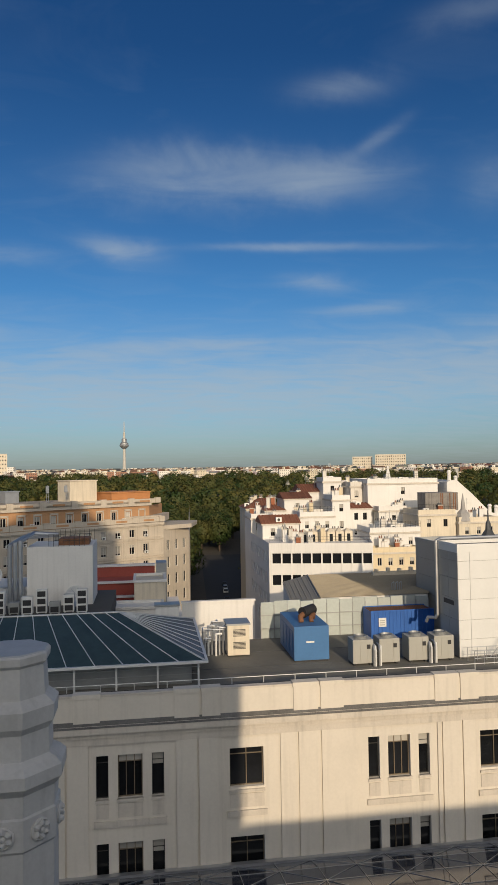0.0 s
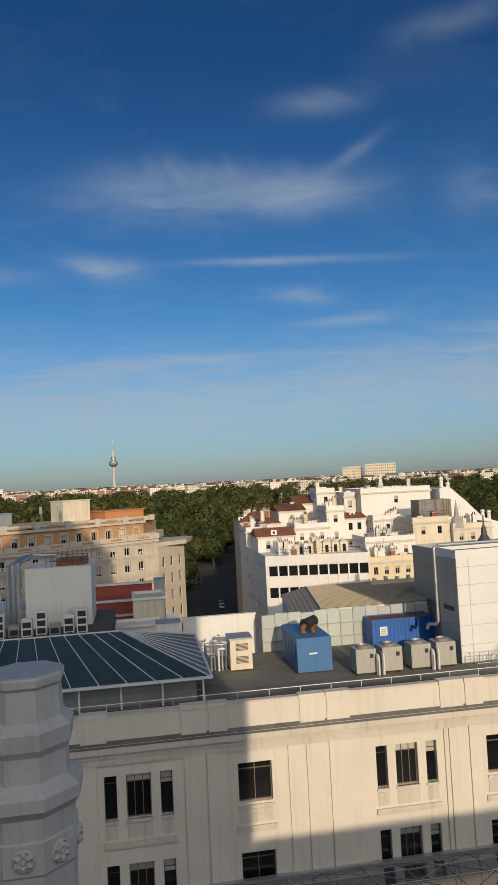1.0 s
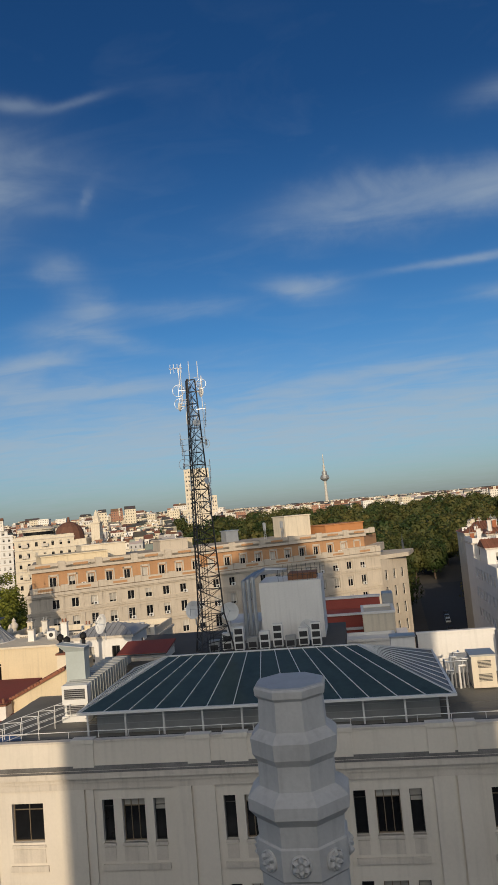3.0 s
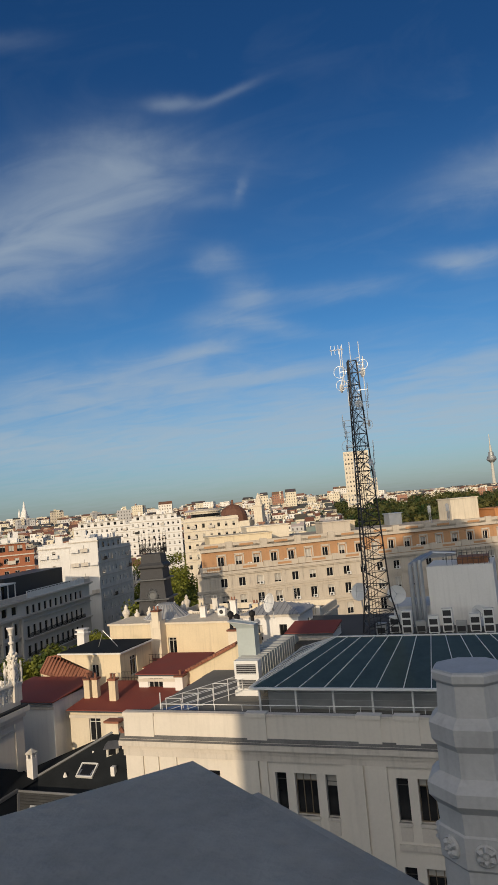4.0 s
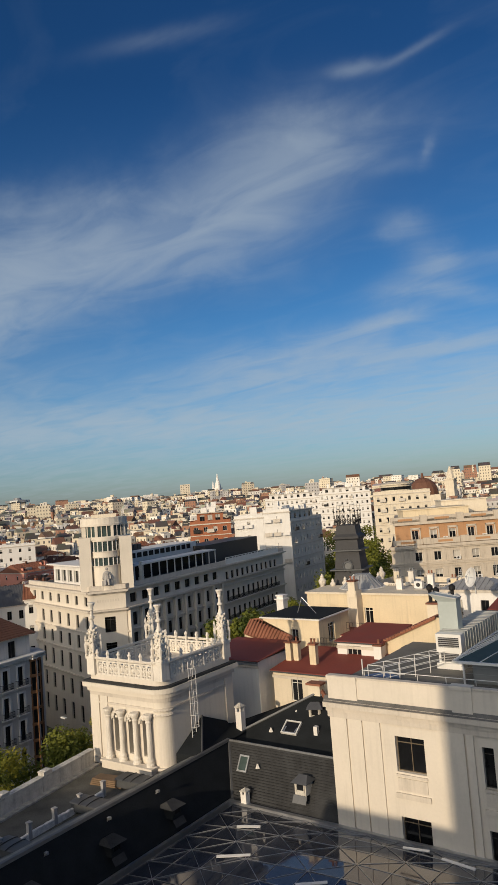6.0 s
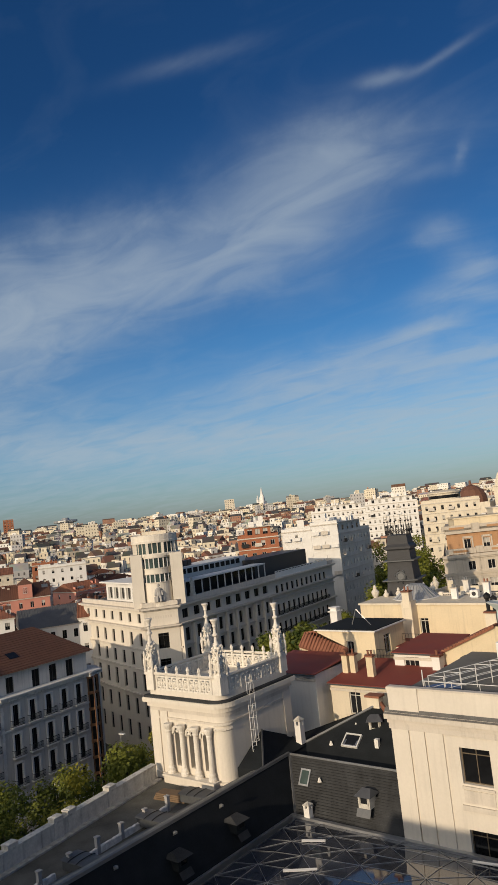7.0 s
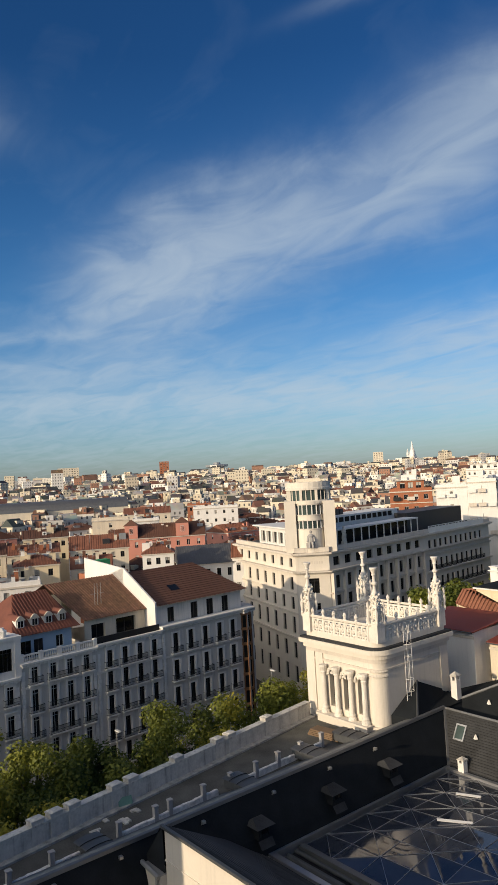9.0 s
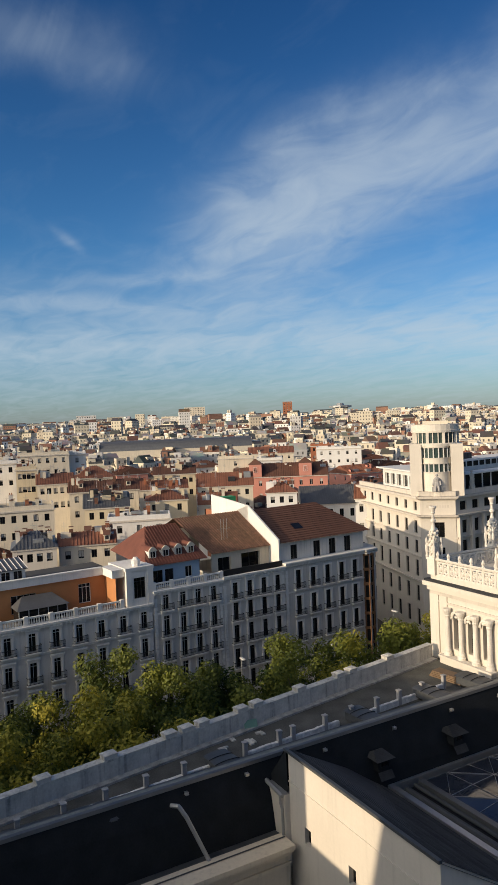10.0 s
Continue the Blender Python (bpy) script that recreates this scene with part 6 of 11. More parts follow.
vt = [b.verts.new((x, y, 6.25 - 0.16 * (x + 1.0))) for x, y in top]
for lo_, hi_ in ((vb, vm), (vm, vt)):
    for k in range(4):
        b.faces.new((lo_[k], lo_[(k + 1) % 4], hi_[(k + 1) % 4], hi_[k]))
b.faces.new(vt)
part("hood", b, HOOD, lv)
b = B()
for p, q in zip(top, top[1:] + top[:1]):
    tube(b, (*p, 6.27 - 0.16 * (p[0] + 1.0)), (*q, 6.27 - 0.16 * (q[0] + 1.0)), 0.06, 4)
part("hood_edge", b, STEEL, lv)
scf = thing("roof_walk_frame", "white and steel guard frames round the roof walkway", "railing")
b = B()
for k in range(6):
    x, y = -31.2 + 0.75 * k, 53.2 + 1.55 * k
    for s in (0, 1.4):
        tube(b, (x + s, y, ROOF), (x + s, y, ROOF + 1.5), 0.035, 5)
    tube(b, (x, y, ROOF + 1.5), (x + 1.4, y, ROOF + 1.5), 0.03, 5)
for z in (0.5, 1.0, 1.5):
    for s in (0, 1.4):
        tube(b, (-31.2 + s, 53.2, ROOF + z), (-27.4 + s, 61.0, ROOF + z), 0.03, 5)
tube(b, (-31.4, 52.6, ROOF), (-31.4, 52.6, ROOF + 2.1), 0.05, 5)
tube(b, (-31.4, 52.6, ROOF + 1.2), (-28.8, 55.2, ROOF + 0.4), 0.05, 5)
part("frame", b, WHITE_METAL, scf)
b = B()
prism(b, [(-33.6, 52.6), (-31.0, 52.6), (-29.2, 55.2), (-31.2, 56)], ROOF, ROOF + 0.25)
tagged(part("blue_sheet", b, mat("blue_tarp", (0.10, 0.16, 0.30), 0.6)), "folded blue sheet on the roof corner", "tarpaulin")

# small slate roof against the turret's flank
tr = thing("flank_roof", "small dark slate roof leaning on the turret", "roof")
bm = B()
for pts in (((-49.25, 48.2, 23.6), (-47.3, 49.6, 23.25), (-49.25, 52.2, 25.9)), ((-47.3, 49.6, 23.25), (-47.3, 56.4, 23.3), (-49.25, 57.0, 23.9), (-49.25, 52.2, 25.9)), ((-49.25, 48.2, 23.6), (-49.25, 48.2, 22.0), (-47.3, 49.6, 22.0), (-47.3, 49.6, 23.25))):
    quad(bm, *pts)
part("slope", bm, SLATE, tr)
bm = B()
tube(bm, (-49.2, 52.2, 25.95), (-47.3, 49.6, 23.3), 0.1, 5)
part("hip_capping", bm, LEAD, tr)

# ---- the street row across the trees ----
def frame_of(a, b):
    """A pose whose x runs from a to b and whose -y looks outwards, to the right of that way."""
    return pose(a[0], a[1], 0, 0, 0, math.degrees(math.atan2(b[1] - a[1], b[0] - a[0])))


ROW = frame_of((-97.5, -20.0), (-104.0, 76.0))


def balcony_mesh(w, key={}):
    k = round(w, 2)
    if k in key:
        return key[k]
    b = B()
    box(b, -w / 2, -0.62, -0.16, w / 2, 0.0, 0.0, mi=1)
    box(b, -w / 2 + 0.1, -0.4, -0.3, -w / 2 + 0.3, 0.0, -0.16, mi=1)
    box(b, w / 2 - 0.3, -0.4, -0.3, w / 2 - 0.1, 0.0, -0.16, mi=1)
    n = max(8, int(w / 0.13))
    bar_plate(b, [(-w / 2 + w * i / n - 0.016, -w / 2 + w * i / n + 0.016) for i in range(n + 1)], [(0.1, 0.15), (0.5, 0.54), (0.97, 1.04)], -0.62, -0.585)
    for s in (-1, 1):
        box(b, s * w / 2 - 0.016, -0.584, 0.97, s * w / 2 + 0.016, 0.0, 1.03)
        box(b, s * w / 2 - 0.016, -0.584, 0.1, s * w / 2 + 0.016, 0.0, 0.15)
    me = bpy.data.meshes.new("balcony")
    b.to_mesh(me)
    b.free()
    me.materials.append(IRON)
    me.materials.append(GREYTRIM)
    key[k] = me
    return me


def surround_mesh(w, h, hood, key={}):
    k = (round(w, 2), round(h, 2), hood)
    if k in key:
        return key[k]
    b = B()
    bar_plate(b, [(-0.24, 0.0), (w, w + 0.24)], [(-0.06, 0.0), (h, h + 0.24)], -0.13, 0.0)
    if hood:
        prof = [(0.0, h + 0.243), (-0.2, h + 0.243), (-0.22, h + 0.4), (-0.34, h + 0.43), (-0.34, h + 0.54), (0.0, h + 0.62)]
        lo, hi = [b.verts.new((-0.36, y, z)) for y, z in prof], [b.verts.new((w + 0.36, y, z)) for y, z in prof]
        b.faces.new(lo)
        b.faces.new(hi[::-1])
        for q in range(len(prof)):
            r = (q + 1) % len(prof)
            b.faces.new((lo[r], lo[q], hi[q], hi[r]))
    me = bpy.data.meshes.new("surround")
    b.to_mesh(me)
    b.free()
    me.materials.append(GREYTRIM)
    key[k] = me
    return me


def shutter_mesh(h, key={}):
    """Folded louvred shutter standing in the window's reveal."""
    k = round(h, 2)
    if k not in key:
        b = B()
        box(b, 0, -0.06, 0, 0.13, 0.12, h - 0.04)
        me = bpy.data.meshes.new("shutter")
        b.to_mesh(me)
        b.free()
        me.materials.append(FRAME_W)
        key[k] = me
    return key[k]


def street_house(label, u0, u1, top, cols, rows, style, ww, wide=(), base_mat=GREYWALL, hood=True, depth=14.0):
    """cols: window middles along the row; rows: (sill, head, balcony)."""
    t = thing("street_house", label, "building", ROW @ pose(u0, 0, 0), "street row")
    w = u1 - u0
    bm = B()
    rects = [(c - u0 - ww / 2, c - u0 + ww / 2, r[0], r[1], style) for c in cols for r in rows]
    facade(t, bm, (0, 0), (w, 0), 0, top, rects, depth=0.3, split=True)
    wall_holes(bm, (w, 0), (w, depth), 0, top, [])
    wall_holes(bm, (w, depth), (0, depth), 0, top, [])
    wall_holes(bm, (0, depth), (0, 0), 0, top, [])
    part("wall", bm, base_mat, t)
    for r in rows:
        for i, c in enumerate(cols):
            shared("surround", surround_mesh(ww, r[1] - r[0], hood and r[2]), t, pose(c - u0 - ww / 2, -0.003, r[0]))
            for sx in (0.005, ww - 0.135):
                shared("shutter", shutter_mesh(r[1] - r[0]), t, pose(c - u0 - ww / 2 + sx, 0, r[0] + 0.02))
        if r[2]:
            i = 0
            while i < len(cols):
                if i in wide and i + 1 < len(cols):
                    mid, bw = (cols[i] + cols[i + 1]) / 2, cols[i + 1] - cols[i] + ww + 0.9
                    i += 2
                else:
                    mid, bw = cols[i], ww + 0.9
                    i += 1
                shared("balcony", balcony_mesh(bw), t, pose(mid - u0, -0.0, r[0] - 0.02))
    for z, g in ((top - 0.55, 0.25), (top - 0.25, 0.5), (rows[0][0] - 0.55, 0.16)):
        b = B()
        box(b, -0.02, -g, z, w + 0.02, -0.005, z + 0.27)
        part("moulding", b, GREYTRIM, t)
    n = max(10, int(w / 0.6))
    b = B()
    for k in range(n):
        x = w * (k + 0.5) / n
        box(b, x - 0.11, -0.42, top - 0.53, x + 0.11, -0.26, top - 0.27)
    tagged(part("dentil_course", b, GREYTRIM, t), kind="stuff")
    for x in (0.12, w - 0.62):
        b = B()
        for k in range(int((top - 1) / 0.62)):
            box(b, x + (0.06 if k % 2 else 0), -0.12, k * 0.62, x + 0.5 - (0.06 if k % 2 else 0), -0.004, k * 0.62 + 0.57)
        tagged(part("quoin", b, GREYTRIM, t), kind="stuff")
    return t


def balustrade(parent, x0, x1, y, z, n, along="x", material=None):
    material = material or GREYTRIM
    ln = x1 - x0
    b = B()
    P_ = (lambda s, d, h: (s, y + d, h)) if along == "x" else (lambda s, d, h: (y + d, s, h))

    def bx_(s0, s1, d0, d1, h0, h1):
        p, q = P_(s0, d0, h0), P_(s1, d1, h1)
        box(b, min(p[0], q[0]), min(p[1], q[1]), h0, max(p[0], q[0]), max(p[1], q[1]), h1)

    bx_(x0, x1, 0, 0.3, z, z + 0.2)
    bx_(x0, x1, 0, 0.3, z + 0.95, z + 1.15)
    part("balustrade_rail", b, material, parent)
    for k in range(n + 1):
        b = B()
        s = x0 + ln * k / n
        bx_(s - 0.28, s + 0.28, -0.06, 0.36, z + 0.002, z + 1.3)
        part("pedestal", b, material, parent)
    b = B()
    m = int(ln / 0.34)
    for k in range(m):
        s = x0 + ln * (k + 0.5) / m
        lathe(b, [(0.07, 0.2), (0.12, 0.42), (0.06, 0.7), (0.09, 0.95)], 6, P_(s, 0.15, z))
    tagged(part("balusters", b, material, parent), kind="stuff")
    return parent


b0 = street_house("grey stone town house with iron balconies and a planted roof terrace", 0.0, 52.3, 21.2,
                  [2.6 + 3.22 * k for k in range(16)], [(17.6, 20.1, True), (13.4, 16.2, True), (9.2, 12.0, True), (4.8, 7.8, True), (1.0, 3.6, False)], "w2t", 1.15)
balustrade(b0, 0.2, 47.6, -0.2, 21.2, 14)
bm = B()
facade(b0, bm, (0, 4.5), (41.5, 4.5), 21.2, 25.6, [(3, 5.4, 21.9, 24.4, "p3"), (9, 13, 21.9, 24.4, "p4"), (19, 22, 21.9, 24.4, "p3"), (26, 29.5, 21.9, 24.4, "p3"), (33.4, 36.9, 21.9, 24.4, "w4")], depth=0.25)
wall_holes(bm, (41.5, 4.5), (41.5, 14), 21.2, 25.6, [])
part("penthouse_wall", bm, ORANGE, b0, "orange penthouse wall")
bm = B()
facade(b0, bm, (47.0, 0.5), (47.0, 4.5), 21.2, 25.6, [], depth=0.2)
wall_holes(bm, (41.5, 4.5), (47.0, 4.5), 21.2, 25.6, [(1.4, 3.2, 21.8, 24.6)], 0.2)
part("penthouse_wall", bm, ORANGE, b0)
shared("window", window_mesh(1.8, 2.8, "w3t"), b0, pose(42.9, 4.66, 21.8))
for x0, y0, x1, y1 in ((-0.2, 4.1, 46.6, 4.6), (46.5, 0.4, 48.3, 4.6)):
    bm = B()
    box(bm, x0, y0, 25.5, x1, y1, 26.5)
    box(bm, x0 - 0.1, y0 - 0.12, 26.5, x1 + 0.1, y1 + 0.1, 26.66)
    part("attic_parapet", bm, GREYTRIM, b0)
bm = B()
box(bm, -0.2, 4.7, 25.4, 48.6, 14.0, 25.7)
part("attic_roof", bm, DECK, b0)
# glazed sheds and a slatted canopy on the attic roof
for u0, u1, red in ((14.0, 24.5, True), (27.2, 36.0, False)):
    sh = thing("roof_shed", "white glazed roof shed with a %s roof" % ("red sheet" if red else "grey slatted"), "shed", ROW @ pose(u0, 6.2, 25.7))
    w_ = u1 - u0
    bm = B()
    facade(sh, bm, (0, 0), (w_, 0), 0, 2.1, rows_of(even(0.2, w_ - 0.2, 5, w_ / 5 - 0.5), [(0.5, 1.8)]), "w2", depth=0.15)
    wall_holes(bm, (w_, 0), (w_, 4), 0, 2.1, [])
    wall_holes(bm, (w_, 4), (0, 4), 0, 2.1, [])
    wall_holes(bm, (0, 4), (0, 0), 0, 2.1, [])
    part("wall", bm, WHITE, sh)
    bm = B()
    quad(bm, (-0.3, -0.5, 2.1), (w_ + 0.3, -0.5, 2.1), (w_ + 0.3, 4.2, 3.0), (-0.3, 4.2, 3.0))
    quad(bm, (-0.3, -0.5, 2.0), (-0.3, 4.2, 2.9), (w_ + 0.3, 4.2, 2.9), (w_ + 0.3, -0.5, 2.0))
    part("roof", bm, RED_DECK if red else ZINC, sh)
    for k in range(14):
        x_ = -0.2 + (w_ + 0.4) * k / 13
        bm = B()
        tube(bm, (x_, -0.5, 2.14), (x_, 4.2, 3.04), 0.05, 4)
        part("seam", bm, WHITE if not red else TERRACOTTA, sh)
bm = B()
facade(b0, bm, (48.4, -0.15), (52.4, -0.15), 21.2, 26.6, [(1.1, 2.9, 22.2, 25.2, "p3t")], depth=0.35)
wall_holes(bm, (52.4, -0.15), (52.4, 6), 21.2, 26.6, [])
wall_holes(bm, (48.4, 6), (48.4, -0.15), 21.2, 26.6, [])
box(bm, 48.2, -0.35, 26.3, 52.6, 6.2, 26.75)
box(bm, 48.3, -0.3, 21.25, 49.2, -0.155, 26.3)
box(bm, 51.6, -0.3, 21.25, 52.5, -0.155, 26.3)
part("pavilion", bm, GREYTRIM, b0, "grey stone corner pavilion")
bm = B()
lathe(bm, [(0.6, 26.75), (0.75, 27.6), (0.5, 27.7), (0.3, 28.0)], 8, (50.4, 1.0, 0))
part("urn", bm, GREYTRIM, b0)
bm = B()
box(bm, 0, 4.5, 20.9, 52, 14, 21.3)
box(bm, 0, 0.1, 20.9, 52, 4.4, 21.22)
part("terrace_floor", bm, PAVING, b0)
# conservatory and awning on the terrace
cs = thing("conservatory", "grey glazed lean-to conservatory on a roof terrace", "conservatory", ROW @ pose(33.5, 1.0, 21.3))
bm = B()
box(bm, 0, 0, 0, 6.5, 2.8, 1.8)
part("glazing", bm, GLASS, cs)
bm = B()
quad(bm, (-0.3, -0.3, 1.8), (6.8, -0.3, 1.8), (5.4, 3.0, 3.0), (1.2, 3.0, 3.0))
quad(bm, (-0.3, -0.3, 1.8), (1.2, 3.0, 3.0), (-0.3, 3.1, 1.8))
quad(bm, (6.8, -0.3, 1.8), (6.8, 3.1, 1.8), (5.4, 3.0, 3.0))
part("canopy", bm, ZINC, cs)
bm = B()
for k in range(6):
    tube(bm, (k * 1.3, -0.05, 0), (k * 1.3, -0.05, 1.8), 0.05, 4)
part("post", bm, FRAME_W, cs)

TILE_RED = mat("red_roof_tile", (0.155, 0.058, 0.040), 0.85, 0.35, 0.7, 8, 0.4)
b1 = street_house("pale grey five-storey town house with a balustrade and slate-blue attic", 52.4, 64.2, 22.8,
                  [54.5, 57.3, 59.9, 62.6], [(19.75, 22.0, True), (15.85, 18.9, True), (12.3, 15.2, True), (8.6, 11.6, True), (5.0, 7.9, True), (1.0, 3.6, False)], "w2t", 1.15, wide=(1,))
balustrade(b1, 0.2, 11.6, -0.2, 22.8, 4)
bm = B()
facade(b1, bm, (0.1, 2.0), (9.0, 2.0), 22.8, 26.2, [(1.0, 2.6, 23.0, 25.3, "p2"), (3.0, 4.4, 23.0, 25.3, "p2"), (6.4, 7.6, 23.6, 25.3, "w2")], depth=0.2)
part("attic_wall", bm, BLUEWALL, b1, "pale blue attic wall")
bm = B()
quad(bm, (-0.4, 1.4, 26.15), (10.2, 1.4, 26.15), (8.6, 9.0, 31.0), (3.2, 9.0, 31.0))
quad(bm, (3.2, 9.0, 31.0), (8.6, 9.0, 31.0), (9.6, 15, 27), (-0.4, 15, 27))
quad(bm, (-0.4, 15, 27), (-0.4, 1.4, 26.15), (3.2, 9.0, 31.0))
quad(bm, (10.2, 1.4, 26.15), (9.6, 15, 27), (8.6, 9.0, 31.0))
part("roof", bm, TILE_RED, b1, "dark red tiled roof")
bm = B()
for k in range(20):
    x = -0.3 + k * 0.5
    top = min(1.0, (x + 0.4) / 3.6)
    tube(bm, (x, 1.45, 26.2), (min(x, 8.5), 1.45 + 7.45 * top, 26.2 + 4.83 * top), 0.09, 4)
tagged(part("roof_tiles", bm, TILE_RED, b1), kind="stuff")
for k in range(4):
    dm = part("dormer_front", B(), FRAME_W, b1)
    bm = B()
    x = 1.0 + k * 2.15
    box(bm, x, 2.9, 26.9, x + 1.2, 5.4, 28.2)
    bm.to_mesh(dm.data)
    bm.free()
    hood = [(x - 0.12 + 1.44 * q / 8, 28.15 + 0.62 * math.sin(math.pi * q / 8)) for q in range(9)]
    for nm, y0, y1, mt in (("dormer_arch", 2.7, 2.95, CREAM), ("dormer_roof", 2.95, 6.4, TILE_RED)):
        bm = B()
        prof = hood + [(hood[-1][0], 28.1), (hood[0][0], 28.1)]
        lo, hi = [bm.verts.new((xa, y0, za)) for xa, za in prof], [bm.verts.new((xa, y1, za)) for xa, za in prof]
        bm.faces.new(lo[::-1])
        bm.faces.new(hi)
        for q in range(len(prof)):
            r = (q + 1) % len(prof)
            bm.faces.new((lo[q], lo[r], hi[r], hi[q]))
        part(nm, bm, mt, b1)
    shared("window", window_mesh(0.9, 1.0, "w2"), b1, pose(x + 0.15, 2.8, 27.1))

b2 = street_house("pale grey narrow town house with iron balconies and a tiled roof", 64.2, 76.0, 23.1,
                  [66.5, 69.2, 71.9, 74.6], [(19.3, 21.9, True), (15.95, 18.8, True), (12.4, 15.2, True), (8.5, 11.5, True), (4.9, 7.8, True), (1.0, 3.6, False)], "p2t", 1.15, wide=(1,))
bm = B()
box(bm, 0.3, 0.2, 23.1, 11.6, 0.4, 24.0)
part("terrace_wall", bm, IRON, b2)
bm = B()
facade(b2, bm, (0, 3.2), (11.8, 3.2), 23.0, 26.4, [(1.2, 3.6, 23.2, 25.4, "p2"), (5.6, 9.2, 23.2, 25.6, "p2")], depth=0.6)
part("attic_wall", bm, CREAM, b2, "cream attic wall")
bm = B()
quad(bm, (-0.2, 2.6, 26.3), (11.8, 2.6, 26.3), (11.8, 12.5, 31.2), (-1.8, 12.5, 31.2))
quad(bm, (-1.8, 12.5, 31.2), (11.8, 12.5, 31.2), (11.8, 20, 28.2), (-1.8, 20, 28.2))
MOTTLED = mat("mottled_tile", (0.20, 0.105, 0.068), 0.9, 0.7, 1.6, 5, 0.4, island=0.5)
part("roof", bm, MOTTLED, b2, "weathered mottled terracotta roof")
bm = B()
for k in range(27):
    x = -0.1 + k * 0.44
    tube(bm, (x, 2.65, 26.35), (x - 1.4 * (1 - k / 27), 12.4, 31.22), 0.1, 4)
tagged(part("roof_tiles", bm, MOTTLED, b2), kind="stuff")
bm = B()
for x in (3.4, 3.9, 4.5):
    tube(bm, (x, 5.6, 27.6), (x, 5.6, 31.2), 0.035, 5)
for x in (3.2, 4.6):
    tube(bm, (x - 0.5, 5.6, 29.6), (x + 0.5, 5.6, 29.6), 0.02, 4)
tagged(part("aerial", bm, STEEL, b2), "thin rooftop aerial")
b3 = street_house("grey corner town house with tall windows, attic and brown tiled roof", 76.0, 95.0, 23.4,
                  [78.8, 81.9, 85.0, 88.1, 91.1], [(19.0, 22.1, True), (14.6, 17.8, True), (10.3, 13.5, True), (5.8, 9.0, True), (1.0, 4.2, False)], "p2", 1.25, hood=False)
bm = B()
facade(b3, bm, (0, 1.1), (18.2, 1.1), 23.4, 26.8, [(2.2, 3.6, 23.7, 26.1, "p2"), (7.0, 8.5, 23.5, 26.2, "p2"), (10.4, 11.9, 23.5, 26.2, "p2"), (13.8, 15.3, 23.5, 26.2, "p2")], depth=0.3)
wall_holes(bm, (18.2, 1.1), (18.2, 13), 23.4, 26.8, [])
part("attic_wall", bm, GREYWALL, b3)
bm = B()
box(bm, -0.2, -0.75, 23.4, 19.6, 1.0, 23.6)
part("cornice_ledge", bm, GREYTRIM, b3)
bm = B()
ev = [(-0.6, 0.3, 26.8), (19.2, 0.3, 26.8), (19.2, 15, 26.8), (-0.6, 15, 26.8)]
rg = [(-0.6, 9.2, 31.6), (14.0, 9.2, 31.6)]
for pts in ((ev[0], ev[1], rg[1], rg[0]), (ev[1], ev[2], rg[1]), (ev[2], ev[3], rg[0], rg[1])):
    quad(bm, *pts)
quad(bm, *ev[::-1])
part("roof", bm, TILE_BROWN, b3, "brown ridged tile roof")
bm = B()
for k in range(17):
    t0 = (k + 0.5) / 17
    p, q = lerp(ev[0], rg[0], t0), lerp(ev[1], rg[1], t0)
    box(bm, p[0], p[1] - 0.05, p[2], q[0], p[1] + 0.05, p[2] + 0.07)
tagged(part("roof_tiles", bm, TILE_BROWN, b3), kind="stuff")
bm = B()
quad(bm, (-0.75, 0.3, 23.4), (-0.75, 14, 23.4), (-0.75, 14, 31), (-0.75, 9.2, 32.4), (-0.75, 0.3, 27.4))
quad(bm, (-0.45, 0.3, 23.4), (-0.45, 0.3, 27.4), (-0.45, 9.2, 32.4), (-0.45, 14, 31), (-0.45, 14, 23.4))
quad(bm, (-0.75, 0.3, 23.4), (-0.75, 0.3, 27.4), (-0.45, 0.3, 27.4), (-0.45, 0.3, 23.4))
quad(bm, (-0.75, 0.3, 27.4), (-0.75, 9.2, 32.4), (-0.45, 9.2, 32.4), (-0.45, 0.3, 27.4))
quad(bm, (-0.75, 9.2, 32.4), (-0.75, 22, 33.5), (-0.45, 22, 33.5), (-0.45, 9.2, 32.4))
quad(bm, (-0.75, 9.2, 32.4), (-0.75, 9.2, 23), (-0.75, 22, 23), (-0.75, 22, 33.5))
part("party_wall", bm, WHITE, b3, "white rendered party wall")
bm = B()
quad(bm, (4.6, 3.0, 28.36), (6.4, 3.0, 28.36), (6.4, 4.4, 29.12), (4.6, 4.4, 29.12))
part("roof_window", bm, GLASS, b3)
# rounded brown glazed bay at the corner
bay = thing("corner_bay", "rounded brown-framed glazed bay on the street corner", "bay window", ROW @ pose(94.2, 0.6, 0))
bm = B()
lathe(bm, [(1.3, 4), (1.3, 22.6)], 10)
part("glazing", bm, GLASS, bay)
bm = B()
for k in range(10):
    a = k * math.tau / 10
    tube(bm, (1.33 * math.cos(a), 1.33 * math.sin(a), 4), (1.33 * math.cos(a), 1.33 * math.sin(a), 22.6), 0.1, 4)
for k in range(8):
    z = 4.2 + k * 2.6
    lathe(bm, [(1.36, z), (1.42, z + 0.25), (1.36, z + 0.5)], 10)
part("frame", bm, mat("brown_frame", (0.20, 0.10, 0.045), 0.6), bay)
bm = B()
for a, b in zip([(-0.4, -1.4), (1.9, -0.4), (3.2, 3.0), (3.4, 14)], [(1.9, -0.4), (3.2, 3.0), (3.4, 14), (3.4, 20)]):
    wall_holes(bm, a, b, 0, 23.0, [])
